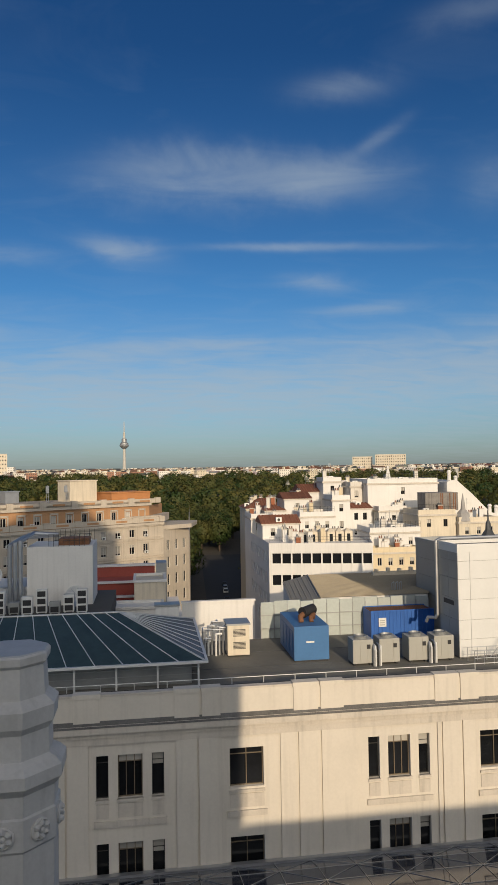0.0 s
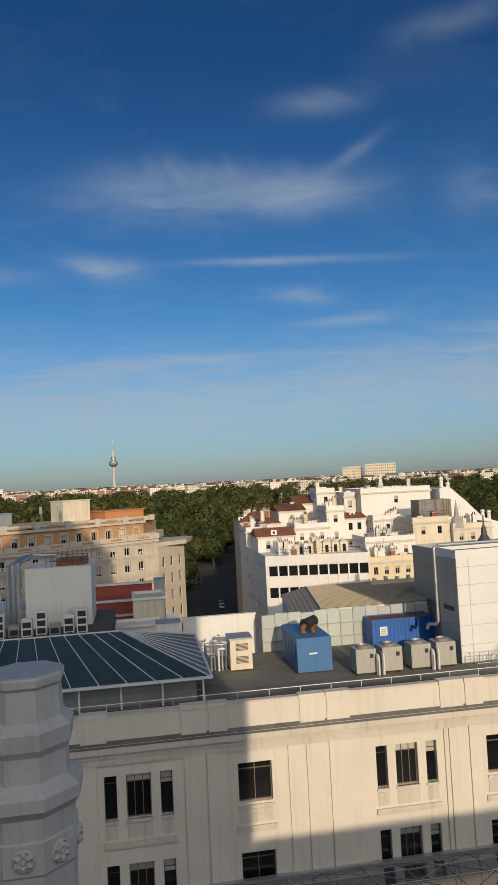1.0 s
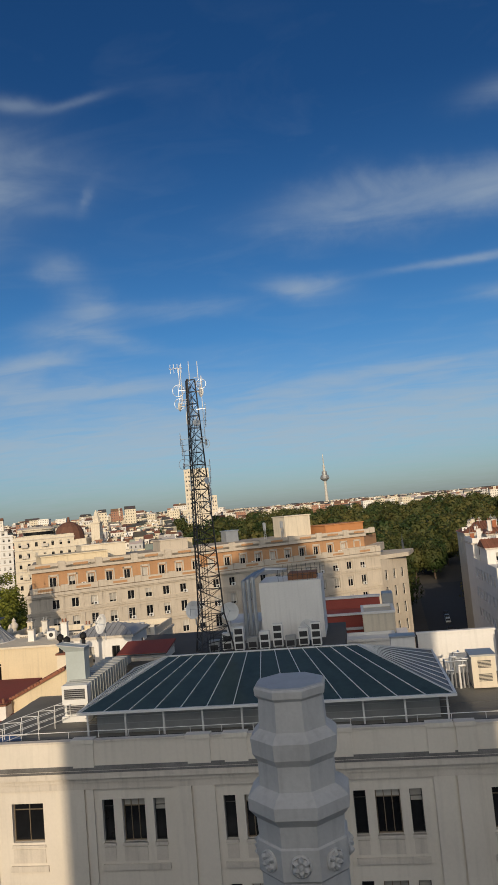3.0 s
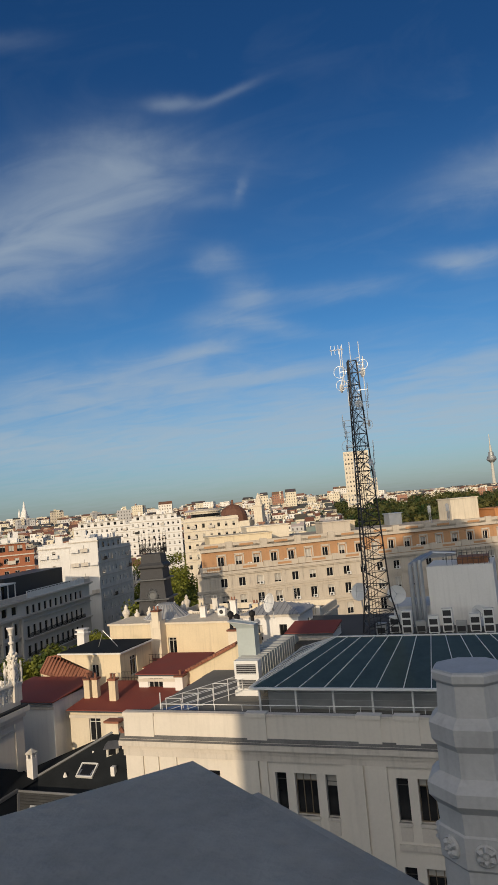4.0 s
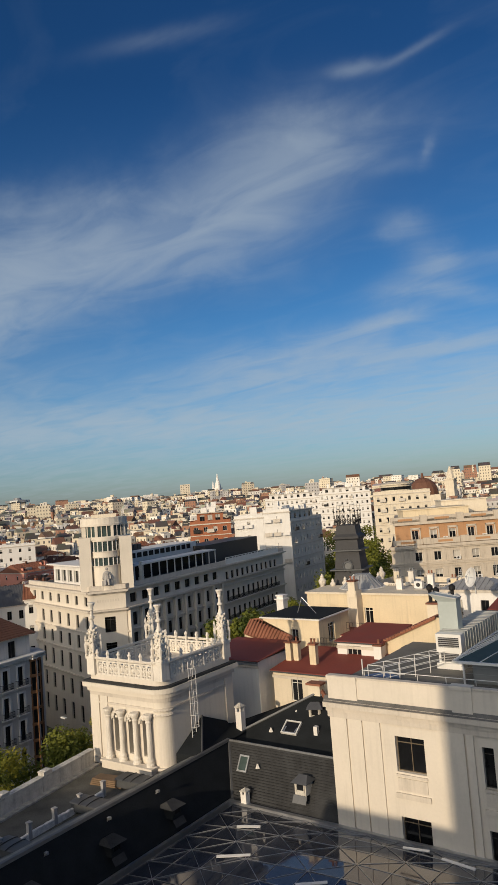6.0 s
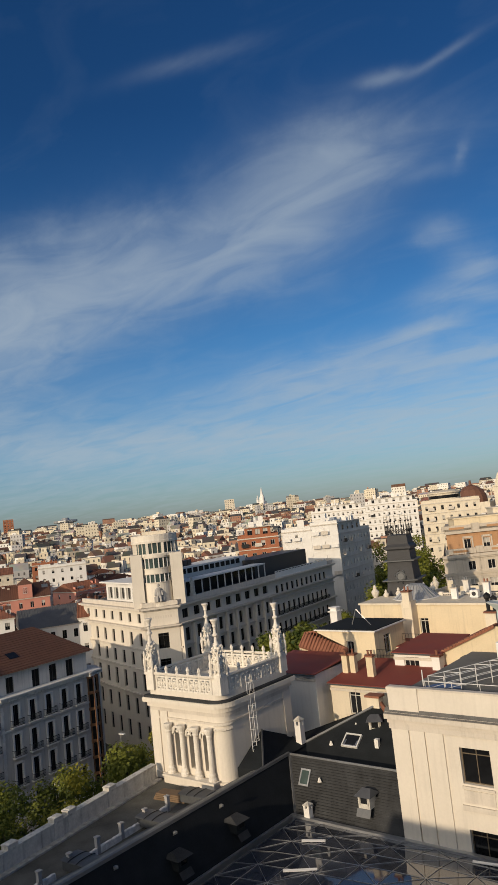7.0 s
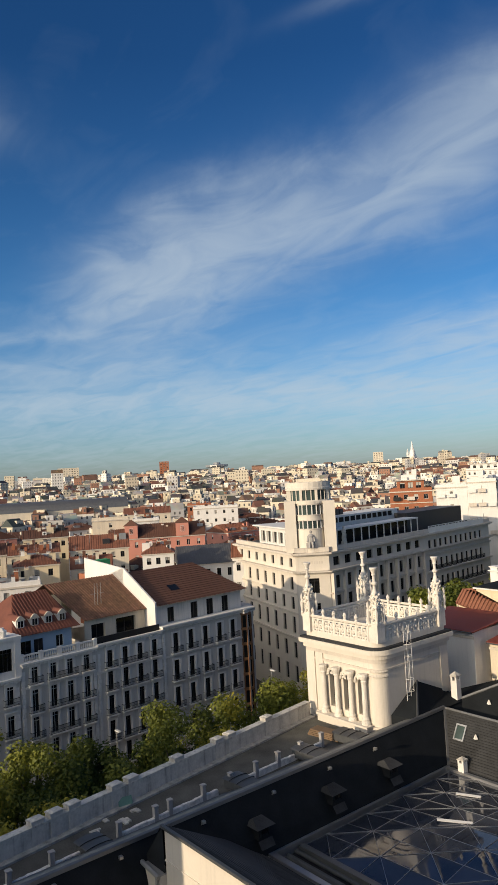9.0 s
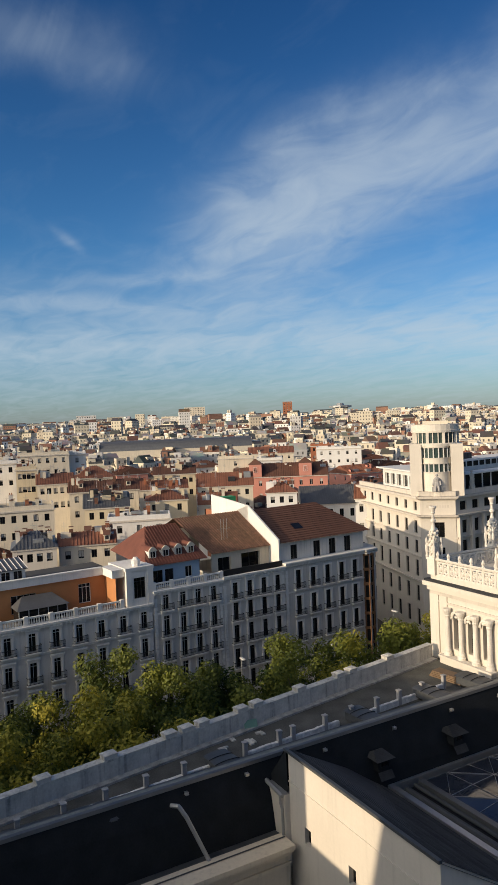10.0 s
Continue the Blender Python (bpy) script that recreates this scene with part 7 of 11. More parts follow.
for z in (22.8, 23.2):
    prism(bm, [(-1.2, -1.6), (2.2, -0.8), (3.8, 2.8), (4.0, 18), (-1.2, 18)], z, z + 0.25)
part("flank_wall", bm, GREYWALL, bay)

# ---- tower building ----
TL, TR = (-111.2, 93.2), (-106.6, 98.2)
tb = thing("tower_building", "pale stone corner office building with a round-fronted tower", "building")
L2, R2 = (-141.0, 101.5), (-115.0, 168.0)
rowsT = [(27.6, 29.4), (23.0, 25.6), (19.0, 21.6), (14.2, 17.6), (9.2, 12.4), (4.2, 7.6)]
bm = B()
ln = math.hypot(TL[0] - L2[0], TL[1] - L2[1])
facade(tb, bm, L2, TL, 0, 30.2, rows_of([(2.0 + 4.35 * k, 3.35 + 4.35 * k) for k in range(7)], rowsT), "d2", depth=0.35, split=True)
facade(tb, bm, TL, TR, 0, 30.2, rows_of([(2.5, 4.6)], [(22.4, 25.4), (17.6, 20.4), (12, 15), (6, 9)]), "d2t", depth=0.4, split=True)
facade(tb, bm, TR, R2, 0, 30.2, rows_of([(1.35 + 3.9 * k, 3.45 + 3.9 * k) for k in range(9)], rowsT) + rows_of([(38.5 + 2.6 * k, 39.9 + 2.6 * k) for k in range(11)], [(26.2, 28.8), (21.6, 24.2), (17.2, 19.8), (12.6, 15.4), (7.4, 10.4), (3, 6)]), "d2", depth=0.4, split=True)
wall_holes(bm, R2, (-150, 168), 0, 30.2, [])
wall_holes(bm, (-150, 168), L2, 0, 30.2, [])
part("wall", bm, STONE, tb)
LTM, CHM, RTM = frame_of(L2, TL), frame_of(TL, TR), frame_of(TR, R2)
lnr = math.hypot(TR[0] - R2[0], TR[1] - R2[1])
for fm, length in ((LTM, ln), (CHM, math.hypot(TR[0] - TL[0], TR[1] - TL[1])), (RTM, lnr)):
    for z, g, h in ((26.35, 0.45, 0.25), (26.6, 0.95, 0.3), (29.95, 0.5, 0.25), (30.2, 1.05, 0.4), (30.65, 0.2, 0.9)):
        b = B()
        box(b, -g * 0.4, -g, z, length + g * 0.4, 0.5, z + h)
        part("cornice", b, STONE_TRIM, tb).matrix_basis = fm
for z, g, x0, x1 in ((25.3, 0.45, 36.5, lnr), (21.2, 0.7, 36.5, lnr), (16.8, 0.6, 36.5, lnr), (12.2, 0.4, 36.5, lnr), (22.1, 0.4, 0, 36.4), (18.2, 0.4, 0, 36.4), (13.3, 0.6, 0, 36.4)):
    b = B()
    box(b, x0, -g, z, x1, -0.004, z + 0.3)
    part("string_course", b, STONE_TRIM, tb).matrix_basis = RTM
for z, g in ((22.2, 0.2), (18.2, 0.2), (13.2, 0.35)):
    b = B()
    box(b, 0, -g, z, ln, -0.004, z + 0.3)
    part("string_course", b, STONE_TRIM, tb).matrix_basis = LTM
for k in range(11):
    shared("balcony", balcony_mesh(2.1), tb, RTM @ pose(39.2 + 2.6 * k, 0, 17.15))
for k in range(10):
    b = B()
    box(b, 0.25 + 3.9 * k, -0.75, 4, 0.95 + 3.9 * k, -0.004, 26.34)
    part("pilaster", b, STONE, tb).matrix_basis = RTM
for k in range(11):
    shared("balcony", balcony_mesh(1.9), tb, RTM @ pose(39.15 + 2.6 * k, 0, 21.55))
b = B()
prism(b, [(L2[0], L2[1] + 0.6), (TL[0], TL[1] + 0.6), (TR[0] - 0.4, TR[1] + 0.3), (R2[0] - 0.5, R2[1]), (-150, 168)], 29.9, 30.6)
part("roof_deck", b, DECK, tb)
# set-back glazed storeys
b = B()
facade(tb, b, (3.2, 4.6), (27, 4.6), 30.6, 34.6, [(1 + 3.2 * k, 3.4 + 3.2 * k, 31.0, 33.6, "w2") for k in range(7)], depth=0.5)
box(b, 2.0, 3.4, 34.6, 28, 12, 34.9)
part("setback_left", b, WHITE, tb).matrix_basis = LTM
for ob in [o for o in tb.children if o.name.startswith("window") and abs(o.matrix_basis.translation.y - 5.04) < 0.02 and o.matrix_basis.translation.z == 31.0 and o.matrix_basis.translation.x > 0]:
    ob.matrix_basis = LTM @ ob.matrix_basis
b = B()
for k in range(12):
    x = 6 + k * 2.9
    box(b, x, 2.2, 31.2, x + 0.2, 2.4, 34.2)
box(b, 5.5, 2.0, 34.2, 38, 6, 34.5)
box(b, 5.5, 5.2, 31.0, 38, 9, 34.2, mi=1)
box(b, 6.0, 9, 31.0, 40, 16, 36.6)
for k in range(14):
    box(b, 7 + k * 2.2, 8.9, 35.1, 8.6 + k * 2.2, 8.99, 36.2, mi=1)
part("setback_right", b, (WHITE, GLASS), tb).matrix_basis = RTM
b = B()
box(b, 38.5, 5.5, 30.6, 66, 14, 35.4)
part("dark_penthouse", b, DARK_METAL, tb, "dark metal-clad penthouse").matrix_basis = RTM
b = B()
for k in range(18):
    x = 38.5 + k * 1.65
    box(b, x, -0.35, 30.6, x + 0.14, -0.2, 32.2)
box(b, 38.5, -0.35, 31.3, 67, -0.22, 31.4)
box(b, 38.5, -0.38, 32.1, 67, -0.2, 32.25)
box(b, 38.5, -0.3, 30.6, 67, -0.25, 31.9)
part("roof_fence", b, WHITE_METAL, tb).matrix_basis = RTM
for k in range(7):
    b = B()
    box(b, 10 + k * 1.5, 11, 36.6, 11.2 + k * 1.5, 12.2, 37.9)
    part("roof_unit", b, DARK_METAL, tb).matrix_basis = RTM
# the tower itself
tw = thing("round_front_tower", "pale stone tower with bands of curved windows and a drum top", "tower", CHM)
W_ = math.hypot(TR[0] - TL[0], TR[1] - TL[1])
for x0, x1, y0, y1, z1 in ((-1.7, 0.6, 0.6, 8.0, 41.1), (W_ - 0.6, W_ + 1.8, 0.6, 9.0, 40.9)):
    b = B()
    box(b, x0, y0, 30.6, x1, y1, z1)
    bevelled(b, 0.06)
    part("flank", b, STONE, tw)
b = B()
box(b, 0.6, 2.8, 30.6, W_ - 0.6, 8.0, 40.6)
part("core", b, STONE, tw)
cxm = W_ / 2


def arc_pts(r, n=14, a0=196, a1=344, yc=2.6):
    return [(cxm + r * math.cos(radians(a0 + (a1 - a0) * k / n)), yc + r * math.sin(radians(a0 + (a1 - a0) * k / n))) for k in range(n + 1)]


def drum(name, r, z0, z1, m_):
    b = B()
    prism(b, arc_pts(r) + [(cxm, 4.6)], z0, z1)
    return part(name, b, m_, tw)


BAY = 2.9
BANDS = ((35.4, 37.0, GLASS_GREEN), (38.2, 40.2, GLASS_GREEN))
for z0, z1 in ((30.6, 35.4), (37.0, 38.2), (40.2, 40.9)):
    drum("drum_wall", BAY, z0, z1, STONE)
for z0, z1, g in BANDS:
    drum("window_band", BAY - 0.22, z0, z1, g)
    for z in (z0 - 0.18, z1 - 0.02):
        b = B()
        prism(b, arc_pts(BAY + 0.12) + [(cxm, 4.6)], z, z + 0.2)
        part("band", b, STONE_TRIM, tw)
    for p in arc_pts(BAY - 0.14, 7):
        b = B()
        box(b, p[0] - 0.11, p[1] - 0.11, z0, p[0] + 0.11, p[1] + 0.11, z1)
        part("mullion", b, FRAME_W, tw)
DR, DY = 4.65, 4.6
b = B()
lathe(b, [(DR + 0.1, 40.5), (DR + 0.15, 40.95), (DR, 41.1)], 28, (cxm, DY, 0))
part("drum_base", b, STONE, tw)
b = B()
lathe(b, [(DR - 0.35, 41.05), (DR - 0.35, 43.2)], 28, (cxm, DY, 0))
part("window_band", b, GLASS_GREEN, tw)
for k in range(26):
    a = k * math.tau / 26
    b = B()
    wd = 0.28 if k % 3 == 0 else 0.09
    box(b, cxm + (DR - 0.25) * math.cos(a) - wd, DY + (DR - 0.25) * math.sin(a) - wd, 41.05, cxm + (DR - 0.25) * math.cos(a) + wd, DY + (DR - 0.25) * math.sin(a) + wd, 43.2)
    part("mullion", b, STONE, tw)
b = B()
lathe(b, [(DR + 0.1, 43.2), (DR + 0.15, 43.6), (DR + 0.05, 43.7), (DR + 0.05, 44.8), (DR - 0.3, 44.85), (DR - 0.4, 44.4)], 28, (cxm, DY, 0))
part("drum_top", b, STONE, tw)
b = B()
box(b, cxm - 2.4, 4.4, 44.4, cxm + 2.6, 8.6, 45.5)
part("roof_block", b, CREAM, tw)


def statue(m, s=1.0, seated=False):
    b = B()
    if seated:
        box(b, -1.0, -0.4, 0, 1.0, 0.8, 1.0)
        lathe(b, [(0.75, 0.8), (0.8, 1.4), (0.62, 2.0), (0.7, 2.5), (0.3, 2.9)], 10)
        bmesh.ops.create_icosphere(b, subdivisions=2, radius=0.36, matrix=Matrix.Translation((0, 0, 3.25)))
        tube(b, (-0.55, -0.1, 2.4), (-0.75, -0.55, 1.3), 0.2, 6)
        tube(b, (0.55, -0.1, 2.4), (0.75, -0.55, 1.3), 0.2, 6)
        tube(b, (-0.3, -0.6, 1.2), (-0.35, -0.8, 0.1), 0.26, 6)
        tube(b, (0.3, -0.6, 1.2), (0.35, -0.8, 0.1), 0.26, 6)
    else:
        box(b, -0.5, -0.4, 0, 0.5, 0.4, 0.6)
        lathe(b, [(0.45, 0.6), (0.5, 1.4), (0.36, 2.2), (0.5, 2.8), (0.22, 3.2)], 10)
        bmesh.ops.create_icosphere(b, subdivisions=2, radius=0.27, matrix=Matrix.Translation((0, 0, 3.5)))
        tube(b, (0.42, 0, 2.8), (0.5, -0.2, 1.8), 0.14, 6)
        tube(b, (-0.42, 0, 2.8), (-0.5, -0.2, 1.8), 0.14, 6)
    ob = part("statue", b, STONE_OLD if not seated else STONE_GREY)
    tagged(ob, "carved stone statue on the building's ledge" if not seated else "large seated stone statue above the corner", "statue")
    ob.matrix_basis = m
    return ob


statue(CHM @ pose(W_ / 2, -0.1, 31.55), 1, True)
for x, y in ((-3.2, -0.1), (-1.3, -0.1)):
    statue(LTM @ pose(ln + x - 0.3, 0.2, 31.55))
for x in (1.6, 5.6):
    statue(RTM @ pose(x, 0.2, 31.55))
# frieze with plain letter bars
b = B()
for k in range(9):
    box(b, 1.2 + k * 0.5, -0.02, 28.3, 1.5 + k * 0.5, -0.004, 28.8)
tagged(part("frieze_bars", b, STONE_TRIM, tb), "worn carved frieze").matrix_basis = CHM

# ---- ministry building with orange attic ----
M0, M1 = (-57.6, 116.7), (4.0, 155.7)
mn = thing("ministry_building", "long cream stone building with orange attic storey and balustrades", "building")
MM = frame_of(M0, M1)
mlen = math.hypot(M1[0] - M0[0], M1[1] - M0[1])
mn.matrix_basis = MM
ATTIC = mat("faded_orange_render", (0.44, 0.25, 0.13), 0.88, 0.16, 0.5, 6, 0.15, streak=0.15)
STONE_M = mat("ministry_stone", (0.52, 0.46, 0.38), 0.88, 0.18, 0.3, 5, 0.15, streak=0.2)
bm = B()
cols_m = [(4.2 + 3.35 * k, 5.5 + 3.35 * k) for k in range(20)]
facade(mn, bm, (0, 0), (mlen, 0), 0, 35.6, varied(rows_of(cols_m, [(32.9, 34.5), (29.4, 31.4), (25.6, 27.8), (21.8, 24.0), (18, 20.2)]), "w2"), depth=0.35, split=True)
facade(mn, bm, (mlen, 0), (mlen + 9.2, 3.2), 0, 34.0, rows_of([(1.2, 2.4), (4.2, 5.4), (7.2, 8.4)], [(29.4, 31.6), (25.6, 28.0), (21.8, 24.2), (18, 20.4), (14, 16.5)]), "w2", depth=0.35, split=True)
facade(mn, bm, (mlen + 9.2, 3.2), (mlen + 69, 86), 0, 34.0, rows_of(even(2, 98, 26, 1.3), [(29.4, 31.6), (25.6, 28.0), (21.8, 24.2), (18, 20.4), (14, 16.5), (9, 12)]), "w2", depth=0.35)
wall_holes(bm, (6.2, 40), (0, 0), 0, 35.6, [])
part("wall", bm, STONE_M, mn)
bm = B()
facade(mn, bm, (1.2, 1.6), (mlen - 2.5, 1.6), 35.6, 39.4, varied([(c0 - 1.3, c1 - 1.3, 36.4, 38.3) for c0, c1 in cols_m[:-1]], "w2"), depth=0.3, split=True)
wall_holes(bm, (mlen - 2.5, 1.6), (mlen + 5, 8), 35.6, 39.4, [])
wall_holes(bm, (4.1, 20), (1.2, 1.6), 35.6, 39.4, [])
part("attic_wall", bm, ATTIC, mn, "faded orange attic wall")
for k in range(20):
    x = 4.2 + 3.35 * k
    bm = B()
    box(bm, x - 0.25, 1.48, 36.0, x, 1.597, 38.75)
    box(bm, x + 1.3, 1.48, 36.0, x + 1.55, 1.597, 38.75)
    box(bm, x - 0.25, 1.48, 38.45, x + 1.55, 1.599, 38.8)
    part("window_surround", bm, STONE_M, mn)
for y, z, g in ((0, 35.3, 0.5), (0, 32.2, 0.2), (0, 28.7, 0.2), (1.6, 39.4, 0.5)):
    bm = B()
    box(bm, -0.2 if y == 0 else 1.0, y - g, z, mlen - (0 if y == 0 else 2.2), y - 0.004, z + 0.5)
    part("cornice", bm, STONE_M, mn)
bm = B()
prism(bm, [(0.8, 1.2), (mlen - 2.5, 1.2), (mlen - 2.5, 26), (4.8, 26)], 39.9, 40.3)
box(bm, 0, 0, 35.4, mlen, 1.5, 35.62)
part("roof", bm, mat("ministry_roof", (0.36, 0.31, 0.25), 0.9), mn)
for z, y in ((35.9, -0.3), (39.9, 1.2)):
    for k in range(11):
        x = 0.5 + k * 6.6
        bm = B()
        box(bm, x, y, z, x + 5.2, y + 0.4, z + 0.95)
        box(bm, x + 1.3, y - 0.02, z + 0.25, x + 3.9, y - 0.003, z + 0.65, mi=1)
        part("parapet_panel", bm, (STONE_M, ATTIC), mn)
        bm = B()
        box(bm, x + 5.25, y - 0.1, z, x + 6.55, y + 0.5, z + 1.15)
        part("parapet_pier", bm, STONE_M, mn)
# moulded bands, pilaster strips and cooling units under the windows
for z, g in ((35.05, 0.3), (32.5, 0.28), (31.75, 0.14), (28.2, 0.25), (24.6, 0.2)):
    bm = B()
    box(bm, -0.1, -g, z, mlen, -0.006, z + 0.22)
    part("string_course", bm, STONE_M, mn)
for k in range(21):
    x = 2.55 + 3.35 * k
    bm = B()
    box(bm, x - 0.42, -0.16, 29.0, x + 0.42, -0.005, 31.74)
    box(bm, x - 0.34, -0.13, 32.73, x + 0.34, -0.005, 35.04)
    part("pilaster", bm, STONE_M, mn)
rnd = random.Random(17)
for k in range(20):
    for z in (36.4, 32.9, 29.4):
        if rnd.random() < 0.5:
            unit = thing("window_cooler", "small white cooling unit under an office window", "air conditioner", MM @ pose(4.3 + 3.35 * k + rnd.uniform(0, 0.4) - (1.3 if z > 36 else 0), 1.2 if z > 36 else -0.42, z), "window coolers")
            b = B()
            box(b, 0, 0, 0, 0.8, 0.38, 0.55)
            bevelled(b, 0.03)
            part("casing", b, WHITE_METAL, unit)
            b = B()
            tube(b, (0.32, -0.02, 0.28), (0.32, -0.004, 0.28), 0.2, 12)
            part("fan_grille", b, DARK_METAL, unit)
# roof blocks
for (x, y, w, d, h, m_) in ((58, 14, 6.5, 6, 4.6, CREAM), (28, 12, 6, 5, 2.2, STONE_M), (4, 9, 12.5, 7, 1.5, YELLOW), (13, 16.5, 9, 6, 2.6, CREAM), (30, 17.5, 7, 4, 1.9, YELLOW), (66, 10, 10, 8, 1.8, ORANGE), (46, 20, 3, 3, 2.5, STEEL)):
    bm = B()
    box(bm, x, y, 40.2, x + w, y + d, 40.2 + h)
    box(bm, x - 0.2, y - 0.2, 40.2 + h, x + w + 0.2, y + d + 0.2, 40.4 + h)
    part("roof_block", bm, m_, mn)
for x in (50.5, 54.6):
    bm = B()
    for s in (-0.25, 0.25):
        tube(bm, (x + s, 9, 40.3), (x + s * 0.4, 9, 44.2), 0.05, 4)
    for k in range(6):
        tube(bm, (x - 0.22, 9, 40.8 + k * 0.55), (x + 0.22, 9, 40.8 + k * 0.55), 0.03, 4)
    for k in range(3):
        box(bm, x - 0.35 + 0.25 * k, 8.9, 42.6, x - 0.2 + 0.25 * k, 9.1, 44.0)
    part("aerial_cluster", bm, STEEL, mn)
# terraced right end
for (x0, z0, z1, m_) in ((mlen - 9, 35.6, 37.2, STONE_M), (mlen - 1, 34.0, 34.9, STONE_M)):
    bm = B()
    prism(bm, [(x0, 0.4), (x0 + 9, 0.6), (x0 + 16, 8), (x0 + 8, 14)], z0, z1)
    part("terrace_block", bm, m_, mn)
# ---- dark slate spire tower ----
sp = thing("slate_spire", "dark slate pavilion roof crowned with iron cresting", "spire", pose(-53.6, 93.8, -1.7, 0, 0, 12))
bm = B()
box(bm, -3.6, -3.6, 10, 3.6, 3.6, 33.6)
box(bm, -4.1, -4.1, 33.6, 4.1, 4.1, 34.1)
box(bm, -4.0, -4.0, 32.4, 4.0, 4.0, 32.7)
part("base", bm, WHITE, sp)
bm = B()
lathe(bm, [(3.35, 34.0), (2.95, 36.0), (2.6, 38.5), (2.35, 41.0), (2.75, 41.2), (2.75, 41.5), (2.2, 41.9), (2.0, 43.2)], 4, phase=math.pi / 4)
part("slate_roof", bm, mat("spire_slate", (0.042, 0.043, 0.047), 0.7, 0.4, 1.2, 9, 0.4), sp)
for z_, w_ in ((36.6, 2.62), (39.4, 2.3)):
    bm = B()
    box(bm, -w_, -w_, z_, w_, w_, z_ + 0.18)
    part("slate_band", bm, LEAD, sp)
bm = B()
lathe(bm, [(0.1, -0.15), (0.75, -0.1), (0.75, 0.05), (0.55, 0.12), (0.5, 0.02)], 14)
for k in range(10):
    bmesh.ops.create_icosphere(bm, subdivisions=1, radius=0.16, matrix=Matrix.Translation((0.78 * math.cos(k), 0.95 * math.sin(k), 0.05)))
bmesh.ops.transform(bm, matrix=pose(0, -2.0, 37.2, 82, 0, 0), verts=bm.verts[:])
part("oval_window", bm, LEAD, sp)
bm = B()
for k in range(9):
    for j in range(2):
        x = -1.6 + 0.4 * k
        for y in (-1.6, 1.6):
            a, b_ = (x, y) if j == 0 else (y, x)
            tube(bm, (a, b_, 43.2), (a, b_, 44.2 + 0.5 * (k % 2) + (1.0 if k in (0, 4, 8) else 0)), 0.05, 4)
            if k < 8:
                tube(bm, (a, b_, 43.5), (a + (0.4 if j == 0 else 0), b_ + (0.4 if j else 0), 44.0), 0.035, 4)
                tube(bm, (a, b_, 44.0), (a + (0.4 if j == 0 else 0), b_ + (0.4 if j else 0), 43.5), 0.035, 4)
for x in (-1.6, 0, 1.6):
    for y in (-1.6, 0, 1.6):
        if x or y:
            tube(bm, (x, y, 43.2), (x, y, 46.2), 0.06, 5, r2=0.02)
            bmesh.ops.create_icosphere(bm, subdivisions=1, radius=0.16, matrix=Matrix.Translation((x, y, 45.2)))
part("iron_cresting", bm, IRON, sp)
for x_, y_, s_ in ((-3.6, -3.6, 1.0), (3.6, -3.6, 1.0), (3.6, 3.4, 1.0), (-1.9, -3.9, 0.7), (1.9, -3.9, 0.7), (0.0, -4.0, 0.8), (3.9, 0.0, 0.8)):
    bm = B()
    lathe(bm, [(0.45 * s_, 0), (0.5 * s_, 0.3 * s_), (0.3 * s_, 0.5 * s_), (0.55 * s_, 1.0 * s_), (0.6 * s_, 1.3 * s_), (0.25 * s_, 1.7 * s_), (0.3 * s_, 1.9 * s_), (0.05, 2.3 * s_)], 10, (x_, y_, 34.1))
    part("urn", bm, STONE, sp)

# ---- houses between the palace and the spire ----
def clutter(m, n, w, d, z, seed):
    rnd = random.Random(seed)
    for k in range(n):
        x, y = rnd.uniform(0.6, w - 0.6), rnd.uniform(0.6, d - 0.6)
        h = rnd.uniform(1.1, 2.4)
        q = rnd.random()
        t = thing("roof_chimney", "square rendered roof chimney with clay pots", "chimney", m @ pose(x, y, z), "roof chimneys") if q < 0.55 else thing("roof_unit", "small white rooftop cooling unit", "air conditioner", m @ pose(x, y, z), "roof units") if q < 0.8 else thing("roof_aerial", "thin rooftop television aerial", "aerial", m @ pose(x, y, z), "roof aerials")
        b = B()
        if q < 0.55:
            box(b, -0.4, -0.3, -0.5, 0.4, 0.3, h)
            part("shaft", b, rnd.choice([CREAM, YELLOW, WHITE, WHITE, GREYWALL, BRICK]), t)
            b = B()
            box(b, -0.48, -0.38, h, 0.48, 0.38, h + 0.14)
            part("cap", b, STONE_TRIM, t)
            for s in (-0.2, 0.2):
                b = B()
                lathe(b, [(0.12, h + 0.14), (0.1, h + 0.55)], 7, (s, 0, 0))
                part("pot", b, TERRACOTTA if k % 3 == 0 else ZINC, t)
        elif q < 0.8:
            box(b, -0.55, -0.35, 0.1, 0.55, 0.35, 1.0)
            part("casing", b, WHITE_METAL, t)
            b = B()
            lathe(b, [(0.28, 0), (0.28, 0.03)], 12)
            bmesh.ops.transform(b, matrix=pose(0, -0.36, 0.55, 90, 0, 0), verts=b.verts[:])
            part("fan_grille", b, DARK_METAL, t)
            b = B()
            box(b, -0.5, -0.3, -0.3, 0.5, 0.3, 0.1)
            part("stand", b, STEEL, t)
        else:
            tube(b, (0, 0, -0.3), (0, 0, h + 1.8), 0.03, 5)
            for j in range(4):
                tube(b, (-0.5 + 0.08 * j, 0, h + 0.7 + 0.25 * j), (0.5 - 0.08 * j, 0, h + 0.7 + 0.25 * j), 0.018, 4)
            part("mast", b, STEEL, t)


